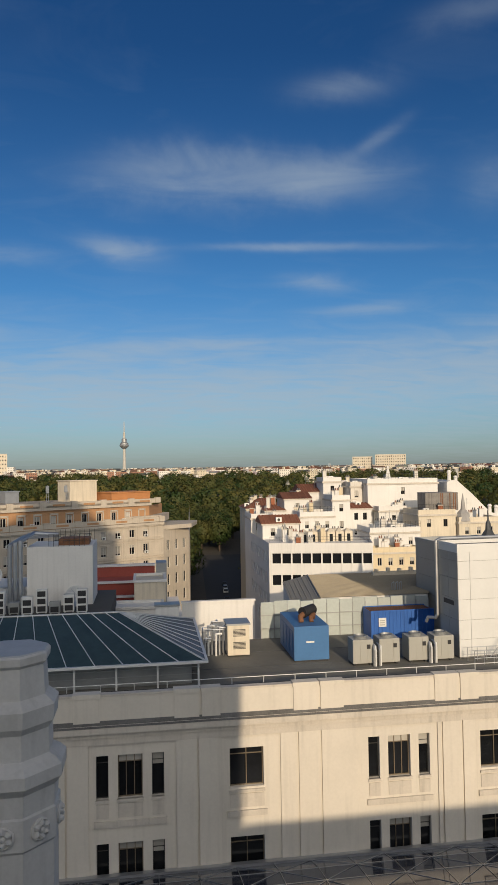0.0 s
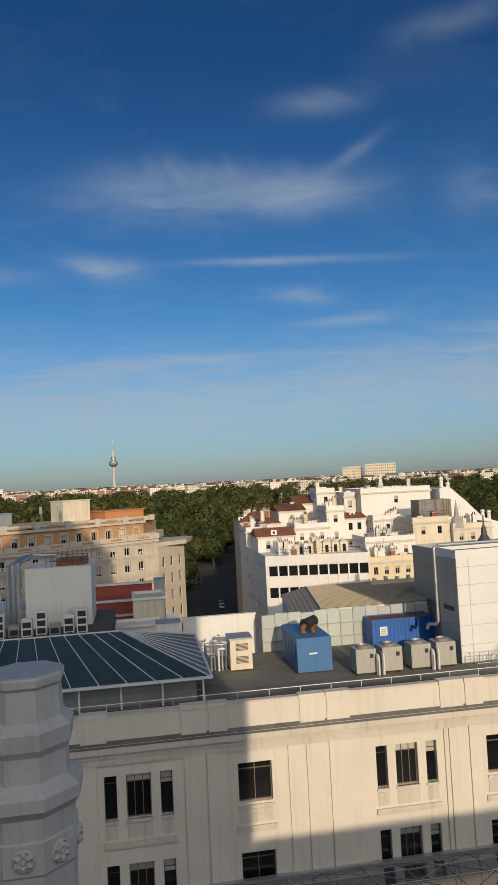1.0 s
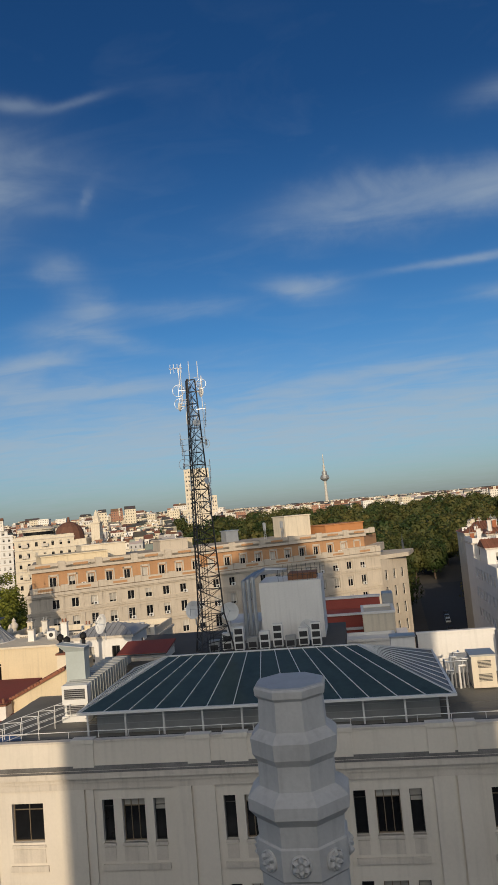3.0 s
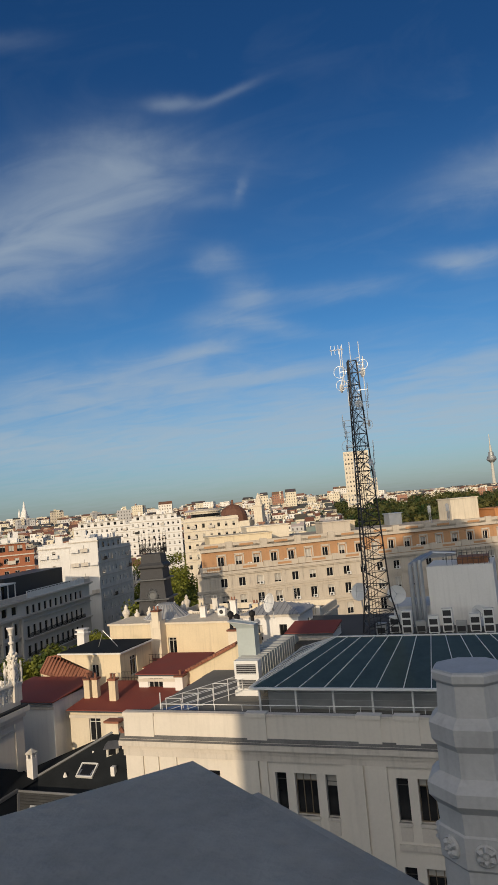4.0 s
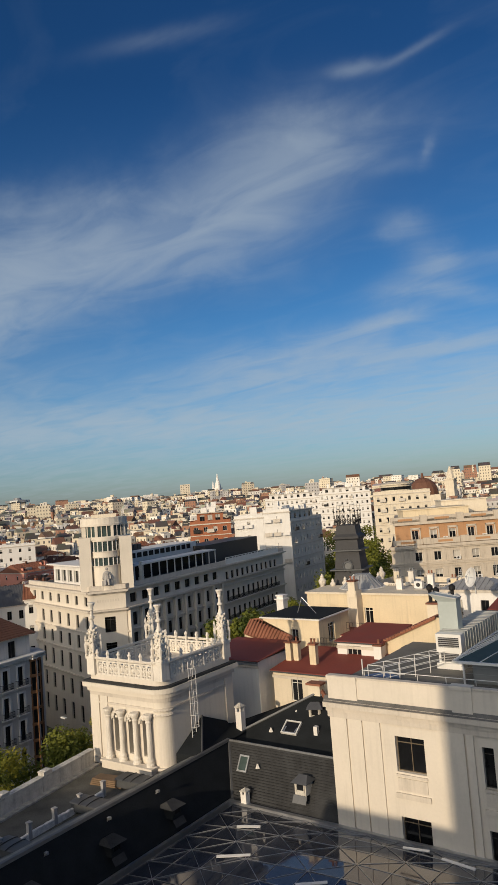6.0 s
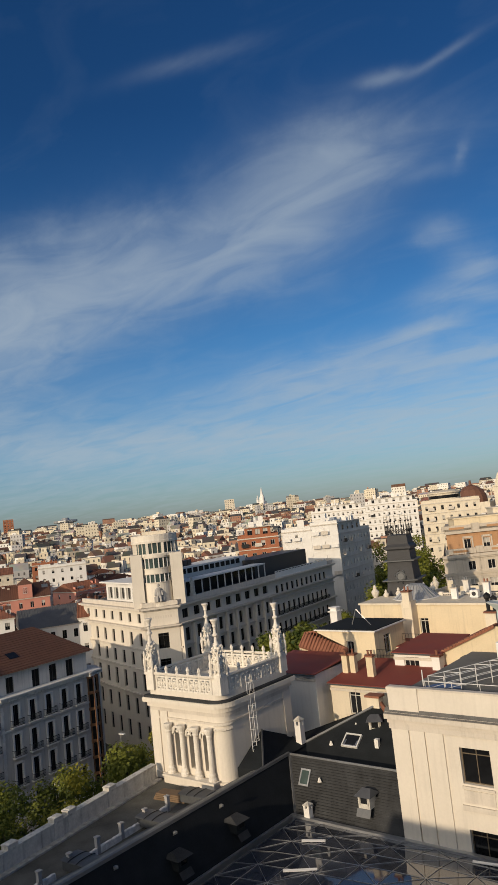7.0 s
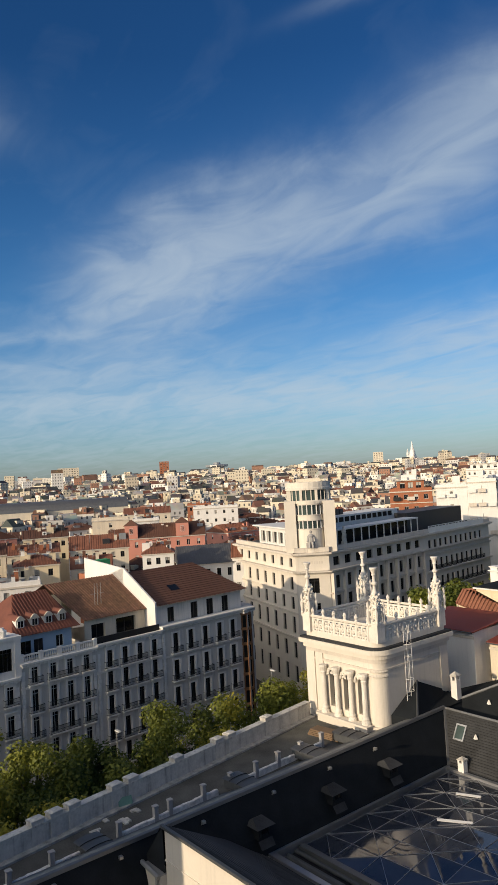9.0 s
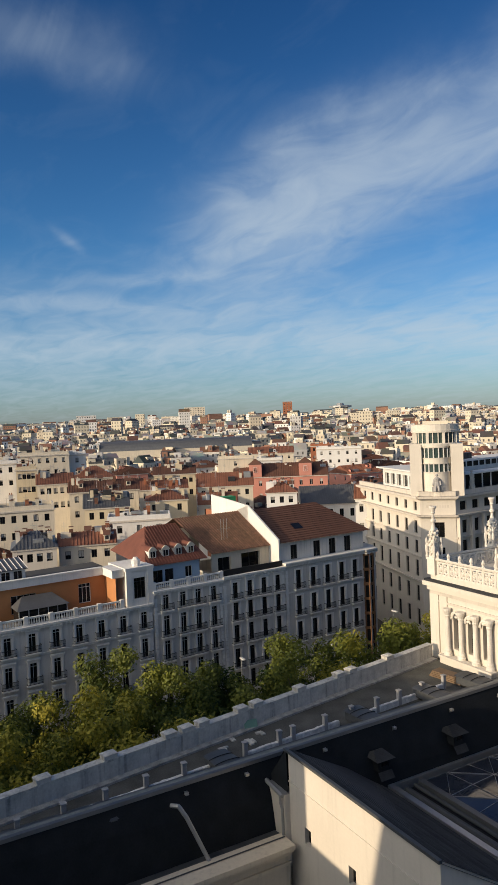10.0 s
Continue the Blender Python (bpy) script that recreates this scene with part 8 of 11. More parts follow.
def red_roof_house(label, x, y, w, d, h, wall, holes, roofmat=RED_DECK, slope=0.5, side_holes=()):
    """A rendered house under a low painted roof with thin eaves, its front to -y."""
    t = thing("house", label, "building", pose(x, y, 0))
    bm = B()
    facade(t, bm, (0, 0), (w, 0), 0, h, list(holes), depth=0.25)
    facade(t, bm, (w, 0), (w, d), 0, h, list(side_holes), depth=0.25)
    wall_holes(bm, (w, d), (0, d), 0, h + slope, [])
    wall_holes(bm, (0, d), (0, 0), 0, h, [])
    part("wall", bm, wall, t)
    b = B()
    lo, hi = h, h + slope
    quad(b, (-0.2, -0.35, lo + 0.12), (w + 0.2, -0.35, lo + 0.12), (w + 0.2, d + 0.1, hi + 0.12), (-0.2, d + 0.1, hi + 0.12))
    quad(b, (-0.2, -0.35, lo), (-0.2, d + 0.1, hi), (w + 0.2, d + 0.1, hi), (w + 0.2, -0.35, lo))
    quad(b, (-0.2, -0.35, lo), (w + 0.2, -0.35, lo), (w + 0.2, -0.35, lo + 0.12), (-0.2, -0.35, lo + 0.12))
    quad(b, (w + 0.2, -0.35, lo), (w + 0.2, d + 0.1, hi), (w + 0.2, d + 0.1, hi + 0.12), (w + 0.2, -0.35, lo + 0.12))
    quad(b, (-0.2, d + 0.1, hi), (-0.2, -0.35, lo), (-0.2, -0.35, lo + 0.12), (-0.2, d + 0.1, hi + 0.12))
    part("roof", b, roofmat, t)
    b = B()
    tube(b, (-0.1, -0.42, lo - 0.02), (w + 0.1, -0.42, lo - 0.02), 0.09, 6)
    part("gutter", b, LEAD, t)
    b = B()
    box(b, -0.05, -0.12, h - 0.75, w + 0.05, -0.003, h - 0.45)
    part("moulding", b, STONE_TRIM, t)
    return t


def stack(x, y, z, w, d, h, pots, wall=CREAM):
    t = thing("chimney_stack", "square cream rendered chimney stack with clay pots", "chimney", pose(x, y, z), "house chimneys")
    b = B()
    box(b, -w / 2, -d / 2, -0.6, w / 2, d / 2, h)
    bevelled(b, 0.03)
    part("shaft", b, wall, t)
    b = B()
    box(b, -w / 2 - 0.1, -d / 2 - 0.1, h, w / 2 + 0.1, d / 2 + 0.1, h + 0.18)
    part("cap", b, TERRACOTTA, t)
    for k in range(pots):
        b = B()
        lathe(b, [(0.13, h + 0.18), (0.11, h + 0.6), (0.16, h + 0.62), (0.16, h + 0.68)], 8, (-w / 2 + w * (k + 0.5) / pots, 0, 0))
        part("pot", b, TERRACOTTA, t)


def black_flue(x, y, z, h):
    t = thing("black_flue", "black metal flue with a round cowl", "flue", pose(x, y, z), "black flues")
    b = B()
    tube(b, (0, 0, -0.5), (0, 0, h), 0.2, 9)
    part("pipe", b, IRON, t)
    b = B()
    lathe(b, [(0.2, h), (0.36, h + 0.15), (0.36, h + 0.5), (0.05, h + 0.75)], 10)
    part("cowl", b, IRON, t)


def iron_rail(x0, y0, x1, y1, z, h=1.1, n=14):
    t = thing("terrace_railing", "thin dark iron railing along a roof terrace", "railing", None, "terrace railings")
    for zz in (z + h, z + h * 0.5):
        b = B()
        tube(b, (x0, y0, zz), (x1, y1, zz), 0.03, 4)
        part("rail", b, IRON, t)
    for k in range(n + 1):
        b = B()
        q = k / n
        tube(b, (x0 + (x1 - x0) * q, y0 + (y1 - y0) * q, z - 0.05), (x0 + (x1 - x0) * q, y0 + (y1 - y0) * q, z + h), 0.022, 4)
        part("post", b, IRON, t)


red_roof_house("white blank-walled house with a dark red roof", -58.0, 62.5, 8.5, 8.0, 28.7, WHITE, [], slope=0.5)
red_roof_house("cream rendered house with red roof and shuttered windows", -48.6, 64.0, 12.6, 8.0, 27.5, CREAM,
               [(2.3, 3.7, 24.4, 26.8, "w2t"), (7.6, 9.0, 24.4, 26.8, "w2t"), (2.3, 3.7, 20.4, 22.8, "w2t"), (7.6, 9.0, 20.4, 22.8, "w2t")], slope=0.9)
b = B()
facade_t = thing("house", "narrow shaded cream link house with tall windows", "building", pose(-49.45, 66.2, 0))
facade(facade_t, b, (0, 0), (0.8, 0), 0, 27.2, [(0.15, 0.65, 24.0, 26.2, "w1t")], depth=0.2)
wall_holes(b, (0.8, 0), (0.8, 3), 0, 27.2, [])
part("wall", b, CREAM, facade_t)
b = B()
box(b, -0.1, -0.2, 27.2, 0.9, 3.0, 27.4)
part("roof", b, RED_DECK, facade_t)
stack(-48.2, 67.0, 27.9, 0.7, 0.6, 2.0, 1, YELLOW)
stack(-47.3, 67.2, 27.9, 0.65, 0.6, 2.0, 1, YELLOW)
stack(-44.6, 66.4, 27.8, 0.8, 0.6, 2.2, 2, YELLOW)
stack(-38.2, 69.6, 28.2, 0.9, 0.9, 1.4, 1, WHITE)
red_roof_house("low brown-roofed terrace house behind the red roof", -57.5, 71.0, 20, 4.5, 26.8, CREAM, [], RED_DECK, 0.3)
# yellow roof house with a dark flat roof and a tiled lean-to
yh = thing("house", "pale yellow roof house with a dark flat roof", "building", pose(-55.6, 72.6, 0))
b = B()
facade(yh, b, (0, 0), (8.2, 0), 20, 31.4, [(4.2, 5.2, 28.6, 30.2, "w2")], depth=0.25)
facade(yh, b, (8.2, 0), (8.2, 7.5), 20, 31.4, [(2.2, 3.8, 28.3, 30.6, "w2t")], depth=0.3)
wall_holes(b, (8.2, 7.5), (0, 7.5), 20, 31.4, [])
wall_holes(b, (0, 7.5), (0, 0), 20, 31.4, [])
part("wall", b, YELLOW, yh)
b = B()
box(b, -0.3, -0.3, 31.4, 8.5, 7.8, 31.55)
part("coping", b, WHITE, yh)
b = B()
box(b, -0.1, -0.1, 31.553, 8.3, 7.6, 31.66)
part("roof", b, SLATE, yh, "dark felt roof")
b = B()
for z0, y0 in ((0.0, -1.6), (0.18, -1.6)):
    quad(b, (-2.0, y0, 29.6 + z0), (-2.0, 0.0, 31.0 + z0), (-0.6, 0.0, 31.2 + z0), (4.4, 0.0, 29.2 + z0), (4.4, y0, 28.0 + z0))
part("lean_to_roof", b, TERRACOTTA, yh, "weathered terracotta lean-to roof")
b = B()
for k in range(14):
    x = -1.8 + k * 0.44
    tube(b, (x, -1.65, 29.78 - 0.25 * (x + 2)), (x, 0.0, 31.2 - max(0.0, 0.4 * (x + 0.6))), 0.09, 5)
tagged(part("roof_tiles", b, TERRACOTTA, yh), kind="stuff")
b = B()
box(b, -2.0, -1.4, 20, 4.4, -0.003, 27.9)
quad(b, (-2.0, -1.4, 27.9), (4.4, -1.4, 27.9), (4.4, -1.4, 28.1), (-2.0, -1.4, 29.7))
part("lean_to_wall", b, YELLOW, yh)
b = B()
tube(b, (3.4, 3.0, 31.6), (4.2, 3.0, 33.6), 0.04, 5)
tube(b, (4.2, 3.0, 33.6), (5.4, 3.0, 32.4), 0.04, 5)
tube(b, (5.4, 3.0, 32.4), (6.2, 3.0, 31.6), 0.04, 5)
part("roof_pipe", b, STEEL, yh)
tb2 = thing("roof_pavilion", "white louvred chimney pavilion with a stepped cap", "chimney", pose(-57.4, 80.0, 0))
b = B()
box(b, -0.55, -0.55, 22, 0.55, 0.55, 32.5)
part("shaft", b, WHITE, tb2)
b = B()
box(b, -0.75, -0.75, 32.5, 0.75, 0.75, 32.65)
box(b, -0.5, -0.5, 32.65, 0.5, 0.5, 33.0)
box(b, -0.65, -0.65, 33.0, 0.65, 0.65, 33.15)
part("cap", b, WHITE, tb2)
iron_rail(-47.2, 72.4, -38.0, 72.4, 28.1, 1.3, 22)
red_roof_house("small white house with a dark red roof terrace", -43.6, 70.0, 5.6, 8.0, 29.7, WHITE, [(1.2, 3.0, 28.0, 29.3, "w3")], slope=0.5)
# yellow gable wall under a sloping tile edge
gh = thing("house", "yellow rendered gabled house with terracotta verge tiles", "building", pose(-40.6, 71.0, 0))
b = B()
quad(b, (0, 0, 20), (9.4, 0, 20), (9.4, 0, 32.6), (8.6, 0, 32.6), (0, 0, 28.6))
quad(b, (9.4, 0, 20), (9.4, 6, 20), (9.4, 6, 32.6), (9.4, 0, 32.6))
quad(b, (0, 6, 20), (0, 0, 20), (0, 0, 28.6), (0, 6, 28.6))
quad(b, (9.4, 6, 20), (0, 6, 20), (0, 6, 28.6), (8.6, 6, 32.6), (9.4, 6, 32.6))
part("wall", b, YELLOW, gh)
b = B()
quad(b, (-0.4, -0.35, 28.55), (8.7, -0.35, 32.75), (8.7, 6.2, 32.75), (-0.4, 6.2, 28.55))
quad(b, (-0.4, -0.35, 28.35), (-0.4, 6.2, 28.35), (8.7, 6.2, 32.5), (8.7, -0.35, 32.5))
quad(b, (-0.4, -0.35, 28.35), (8.7, -0.35, 32.5), (8.7, -0.35, 32.75), (-0.4, -0.35, 28.55))
part("roof", b, TERRACOTTA, gh)
b = B()
for k in range(26):
    q = (k + 0.5) / 26
    box(b, -0.4 + 9.0 * q, -0.45, 28.55 + 4.15 * q, -0.1 + 9.0 * q, 6.2, 28.72 + 4.15 * q)
tagged(part("verge_tiles", b, TERRACOTTA, gh), kind="stuff")
b = B()
box(b, 5.2, -1.2, 20, 8.2, -0.003, 29.4)
box(b, 5.0, -1.4, 29.4, 8.4, -0.003, 29.55, mi=1)
part("annexe", b, (YELLOW, DECK), gh)
for x in (5.6, 7.0):
    shared("window", window_mesh(0.8, 0.9, "d1"), gh, pose(x, -1.24, 28.1))
stack(-32.6, 72.4, 32.4, 1.2, 1.0, 1.4, 0, CREAM)
black_flue(-32.9, 72.4, 33.8, 1.4)
black_flue(-32.2, 72.4, 33.8, 1.1)
black_flue(-31.0, 74.0, 33.0, 2.0)
# long yellow wall with its railed terrace
lw = thing("house", "long plain yellow rendered apartment wall above a railed terrace", "building", pose(-55.8, 84.0, 0))
b = B()
facade(lw, b, (0, 0), (21.4, 0), 0, 32.9, [(8.8, 10.0, 28.9, 31.0, "w2t"), (5.6, 6.6, 25.0, 27.0, "w2t")], depth=0.3)
wall_holes(b, (21.4, 0), (21.4, 6), 0, 32.9, [])
wall_holes(b, (21.4, 6), (0, 6), 0, 32.9, [])
wall_holes(b, (0, 6), (0, 0), 0, 32.9, [])
part("wall", b, YELLOW, lw)
b = B()
box(b, -0.2, -0.2, 32.7, 21.6, 6.2, 32.95)
part("coping", b, CREAM, lw)
b = B()
box(b, 7.2, -1.6, 20, 8.6, -0.003, 33.4)
part("pier", b, CREAM, lw)
b = B()
box(b, 0.0, -6.5, 20, 21.0, -0.2, 28.6)
part("terrace_block", b, CREAM, lw)
b = B()
box(b, 0.05, -6.45, 28.6, 20.95, -0.25, 28.7)
part("terrace_floor", b, RED_DECK, lw, "red terrace floor")
iron_rail(-46.5, 77.8, -34.9, 77.8, 28.7, 1.5, 26)
clutter(pose(-55.8, 84.0, 0), 4, 21, 6, 33.0, 2)
stack(-47.8, 82.8, 33.2, 1.0, 1.0, 1.4, 2)
# balustraded building behind
m = pose(-50.0, 91.0, 0)
bb = house("cream stone building with a balustraded roof edge", m, 22, 9, 32.0, 7, 6, 2, CREAM, "flat", style="w2")
balustrade(bb, 0.2, 21.8, -0.3, 32.1, 7, material=STONE)
clutter(m, 7, 22, 9, 32.1, 3)
zr = thing("zinc_roof", "low grey standing-seam zinc roof with white base", "roof", pose(-49.6, 89.0, 0))
b = B()
lathe(b, [(3.0, 33.0), (1.1, 34.7), (0.9, 34.8)], 12)
part("sheet", b, mat("pale_zinc", (0.34, 0.345, 0.35), 0.6, 0.25, 0.8, 6, 0.15, metal=0.2), zr)
for k in range(24):
    a = k * math.tau / 24
    b = B()
    tube(b, (2.97 * math.cos(a), 2.97 * math.sin(a), 33.05), (1.1 * math.cos(a), 1.1 * math.sin(a), 34.75), 0.05, 4)
    part("seam", b, STEEL, zr)
b = B()
lathe(b, [(3.0, 20), (3.0, 32.5), (3.3, 32.6), (3.3, 33.0)], 12)
part("drum", b, WHITE, zr)
m = pose(-63.0, 66.5, 0)
house("pale house with a red roof terrace beside the turret", m, 5, 9, 26.6, 6, 1, 2, WHITE, "flat", RED_DECK)
m = pose(-34.6, 80.0, 0)
house("small white roof pavilion with a grey hipped roof", m, 7.0, 6, 34.2, 8, 2, 2, WHITE, "hip", bpy.data.materials["pale_zinc"], 1.0)
red_roof_house("white rendered stair house with a red roof", -26.6, 72.5, 5.0, 3.6, 33.3, WHITE, [(2.8, 3.9, 31.0, 32.2, "d2")], slope=0.6)
# white plant box with ducts and rows of condensers, before the red terrace
pb_ = thing("plant_house", "white rendered plant house with silver flues", "building", pose(-12.2, 79.0, 0))
bm = B()
box(bm, 0, 0, 24, 6.9, 7, 38.9)
box(bm, -4.2, 1, 24, -0.003, 8, 34.6)
part("body", bm, WHITE, pb_)
bm = B()
for k in range(3):
    pipe(bm, [(-0.6 - 0.55 * k, -0.35, 32.6), (-0.6 - 0.55 * k, -0.35, 39.6 - 0.2 * k), (0.6 - 0.55 * k, 1.2, 40.3 - 0.2 * k), (3.0, 2.2, 40.0)], 0.24, 9)
part("flue", bm, STEEL, pb_)
bm = B()
for k in range(9):
    tube(bm, (2.2 + 0.55 * k, 0.2, 38.9), (2.2 + 0.55 * k, 0.2, 40.2), 0.03, 4)
    tube(bm, (2.2 + 0.55 * k, 6.8, 38.9), (2.2 + 0.55 * k, 6.8, 40.2), 0.03, 4)
for z in (39.5, 40.2):
    tube(bm, (2.2, 0.2, z), (6.7, 0.2, z), 0.03, 4)
part("roof_rail", bm, DARK_METAL, pb_)
bm = B()
box(bm, 3.2, 1.2, 38.9, 6.4, 4.2, 39.6)
part("roof_unit", bm, RUST, pb_)
bm = B()
box(bm, -16, -8.4, 24, 9, 9, 32.6)
part("deck", bm, DECK, pb_)
for k in range(9):
    t = thing("condenser_box", "small grey split condenser standing on the roof", "air conditioner", pose(-17.4 + k * 1.35, 74.4 + 0.5 * (k % 2), 32.6), "row of condensers")
    hh = 1.2 + 0.6 * (k % 3)
    b = B()
    box(b, 0, 0, 0.1, 1.05, 0.8, hh)
    part("casing", b, WHITE_METAL if k % 3 else GREY_METAL, t)
    b = B()
    for j in range(max(1, int(hh / 0.75))):
        box(b, 0.12, -0.02, 0.2 + j * 0.75, 0.93, -0.004, 0.75 + j * 0.75)
    part("fan_grille", b, DARK_METAL, t)
    b = B()
    box(b, 0.05, 0.05, 0, 0.2, 0.7, 0.1)
    box(b, 0.85, 0.05, 0, 1.0, 0.7, 0.1)
    part("foot", b, STEEL, t)


def dish(m, r=1.2):
    t = thing("satellite_dish", "white parabolic satellite dish on a short mast", "satellite dish", m, "satellite dishes")
    b = B()
    lathe(b, [(0.06, 0), (r * 0.5, 0.1 * r), (r * 0.85, 0.26 * r), (r, 0.36 * r), (r * 0.98, 0.38 * r), (r * 0.5, 0.13 * r), (0.05, 0.03)], 22)
    o = part("reflector", b, WHITE_METAL, t)
    o.matrix_basis = pose(0, 0, 0, 75, 0, 0)
    b = B()
    for k in range(3):
        a = k * math.tau / 3
        tube(b, (r * 0.8 * math.cos(a), r * 0.8 * math.sin(a), 0.25 * r), (0, 0, 0.85 * r), 0.025, 4)
    bmesh.ops.create_icosphere(b, subdivisions=1, radius=0.1, matrix=Matrix.Translation((0, 0, 0.85 * r)))
    o = part("feed", b, STEEL, t)
    o.matrix_basis = pose(0, 0, 0, 75, 0, 0)
    b = B()
    tube(b, (0, 0.1, -1.6 * r), (0, 0.1, 0), 0.07, 6)
    part("mast", b, STEEL, t)


dish(pose(-27.0, 69.6, 37.0, 0, 0, -40), 1.0)
dish(pose(-15.5, 77.8, 36.2, 0, 0, 10), 1.0)
dish(pose(-7.0, 76.8, 33.9, 0, 0, 20), 1.1)
dish(pose(-19.5, 78.2, 36.6, 0, 0, -20), 1.0)
# red terraced house
rt = thing("red_terrace_house", "white house with stepped dark red roof terraces", "building")
bm = B()
box(bm, -7.4, 91.0, 6, 5.0, 106.0, 28.3)
part("wall", bm, WHITE, rt)
bm = B()
box(bm, -1.1, 90.2, 6, 2.8, 96.0, 33.0)
part("stair_volume", bm, CREAM, rt, "cream stair volume")
bm = B()
box(bm, -3.3, 85.6, 6, 2.4, 90.19, 30.6)
part("front_volume", bm, WHITE, rt)
for x0, y0, x1, y1, z in ((-1.25, 90.05, 2.95, 96.15, 33.0), (-3.45, 85.45, 2.55, 90.04, 30.6)):
    bm = B()
    hollow_rect(bm, x0, y0, x1, y1, 0.35, z, z + 0.3)
    part("coping", bm, WHITE, rt)
bm = B()
box(bm, 1.7, 96.2, 28.3, 3.1, 99.0, 34.6)
part("lift_housing", bm, GREY_METAL, rt, "grey metal lift housing")
RED_TERRACE = mat("red_terrace_paint", (0.36, 0.085, 0.062), 0.8, 0.2, 0.5, 5, 0.12)
for nm, x0, y0, x1, y1, z0, z1 in (("terrace_floor", -7.3, 91.1, -1.2, 105.9, 28.3, 28.42), ("back_wall", -6.6, 105.0, 1.6, 105.6, 28.42, 33.1), ("terrace_step", -6.2, 98.6, 1.6, 104.9, 28.42, 31.7), ("planter", -4.4, 96.0, -1.2, 98.4, 28.42, 30.2), ("side_wall", -7.4, 91.0, -7.15, 104.9, 28.42, 29.5)):
    bm = B()
    box(bm, x0, y0, z0, x1, y1, z1)
    part(nm, bm, RED_TERRACE, rt)
for x0, y0, x1, y1, z in ((-6.7, 104.8, 1.7, 105.8, 33.1), (-6.3, 98.4, 1.65, 98.9, 31.7), (-4.5, 95.85, -1.15, 96.2, 30.2), (-7.5, 90.9, -7.05, 104.7, 29.5)):
    bm = B()
    box(bm, x0, y0, z, x1, y1, z + 0.28)
    part("coping", bm, WHITE, rt)

# ---- right-hand cluster ----
m = frame_of((20.8, 118.3), (37.6, 114.2))
of = thing("office_block", "white office block with a long band of dark windows", "building", m)
bm = B()
ol = math.hypot(16.8, 4.1)
facade(of, bm, (0, 0), (ol, 0), 0, 34.4, [(0.5 + 1.68 * k, 2.05 + 1.68 * k, 30.9, 32.7, "w1") for k in range(10)] + [(0.5 + 1.68 * k, 2.05 + 1.68 * k, 27.3, 29.1, "w1") for k in range(10)], depth=0.3)
facade(of, bm, (-5.3, 22), (0, 0), 0, 34.4, rows_of(even(1, 21, 7, 1.2), [(30.9, 32.7), (27.3, 29.1), (23.5, 25.5), (19.5, 21.5)]), "d1", depth=0.3, split=True)
wall_holes(bm, (ol, 0), (ol, 22), 0, 34.4, [])
box(bm, 0.1, 0.1, 33.4, ol - 0.1, 22, 33.7)
prism(bm, [(-5.1, 21.9), (0.09, 0.3), (0.09, 21.9)], 33.4, 33.7)
wall_holes(bm, (0.1, 22), (-5.3, 22), 0, 34.4, [])
part("wall", bm, WHITE, of)
bm = B()
for k in range(11):
    box(bm, 0.32 + 1.68 * k, -0.12, 26.5, 0.46 + 1.68 * k, -0.004, 33.0)
part("mullion", bm, WHITE_METAL, of)
clutter(m, 14, 16, 20, 33.8, 7)
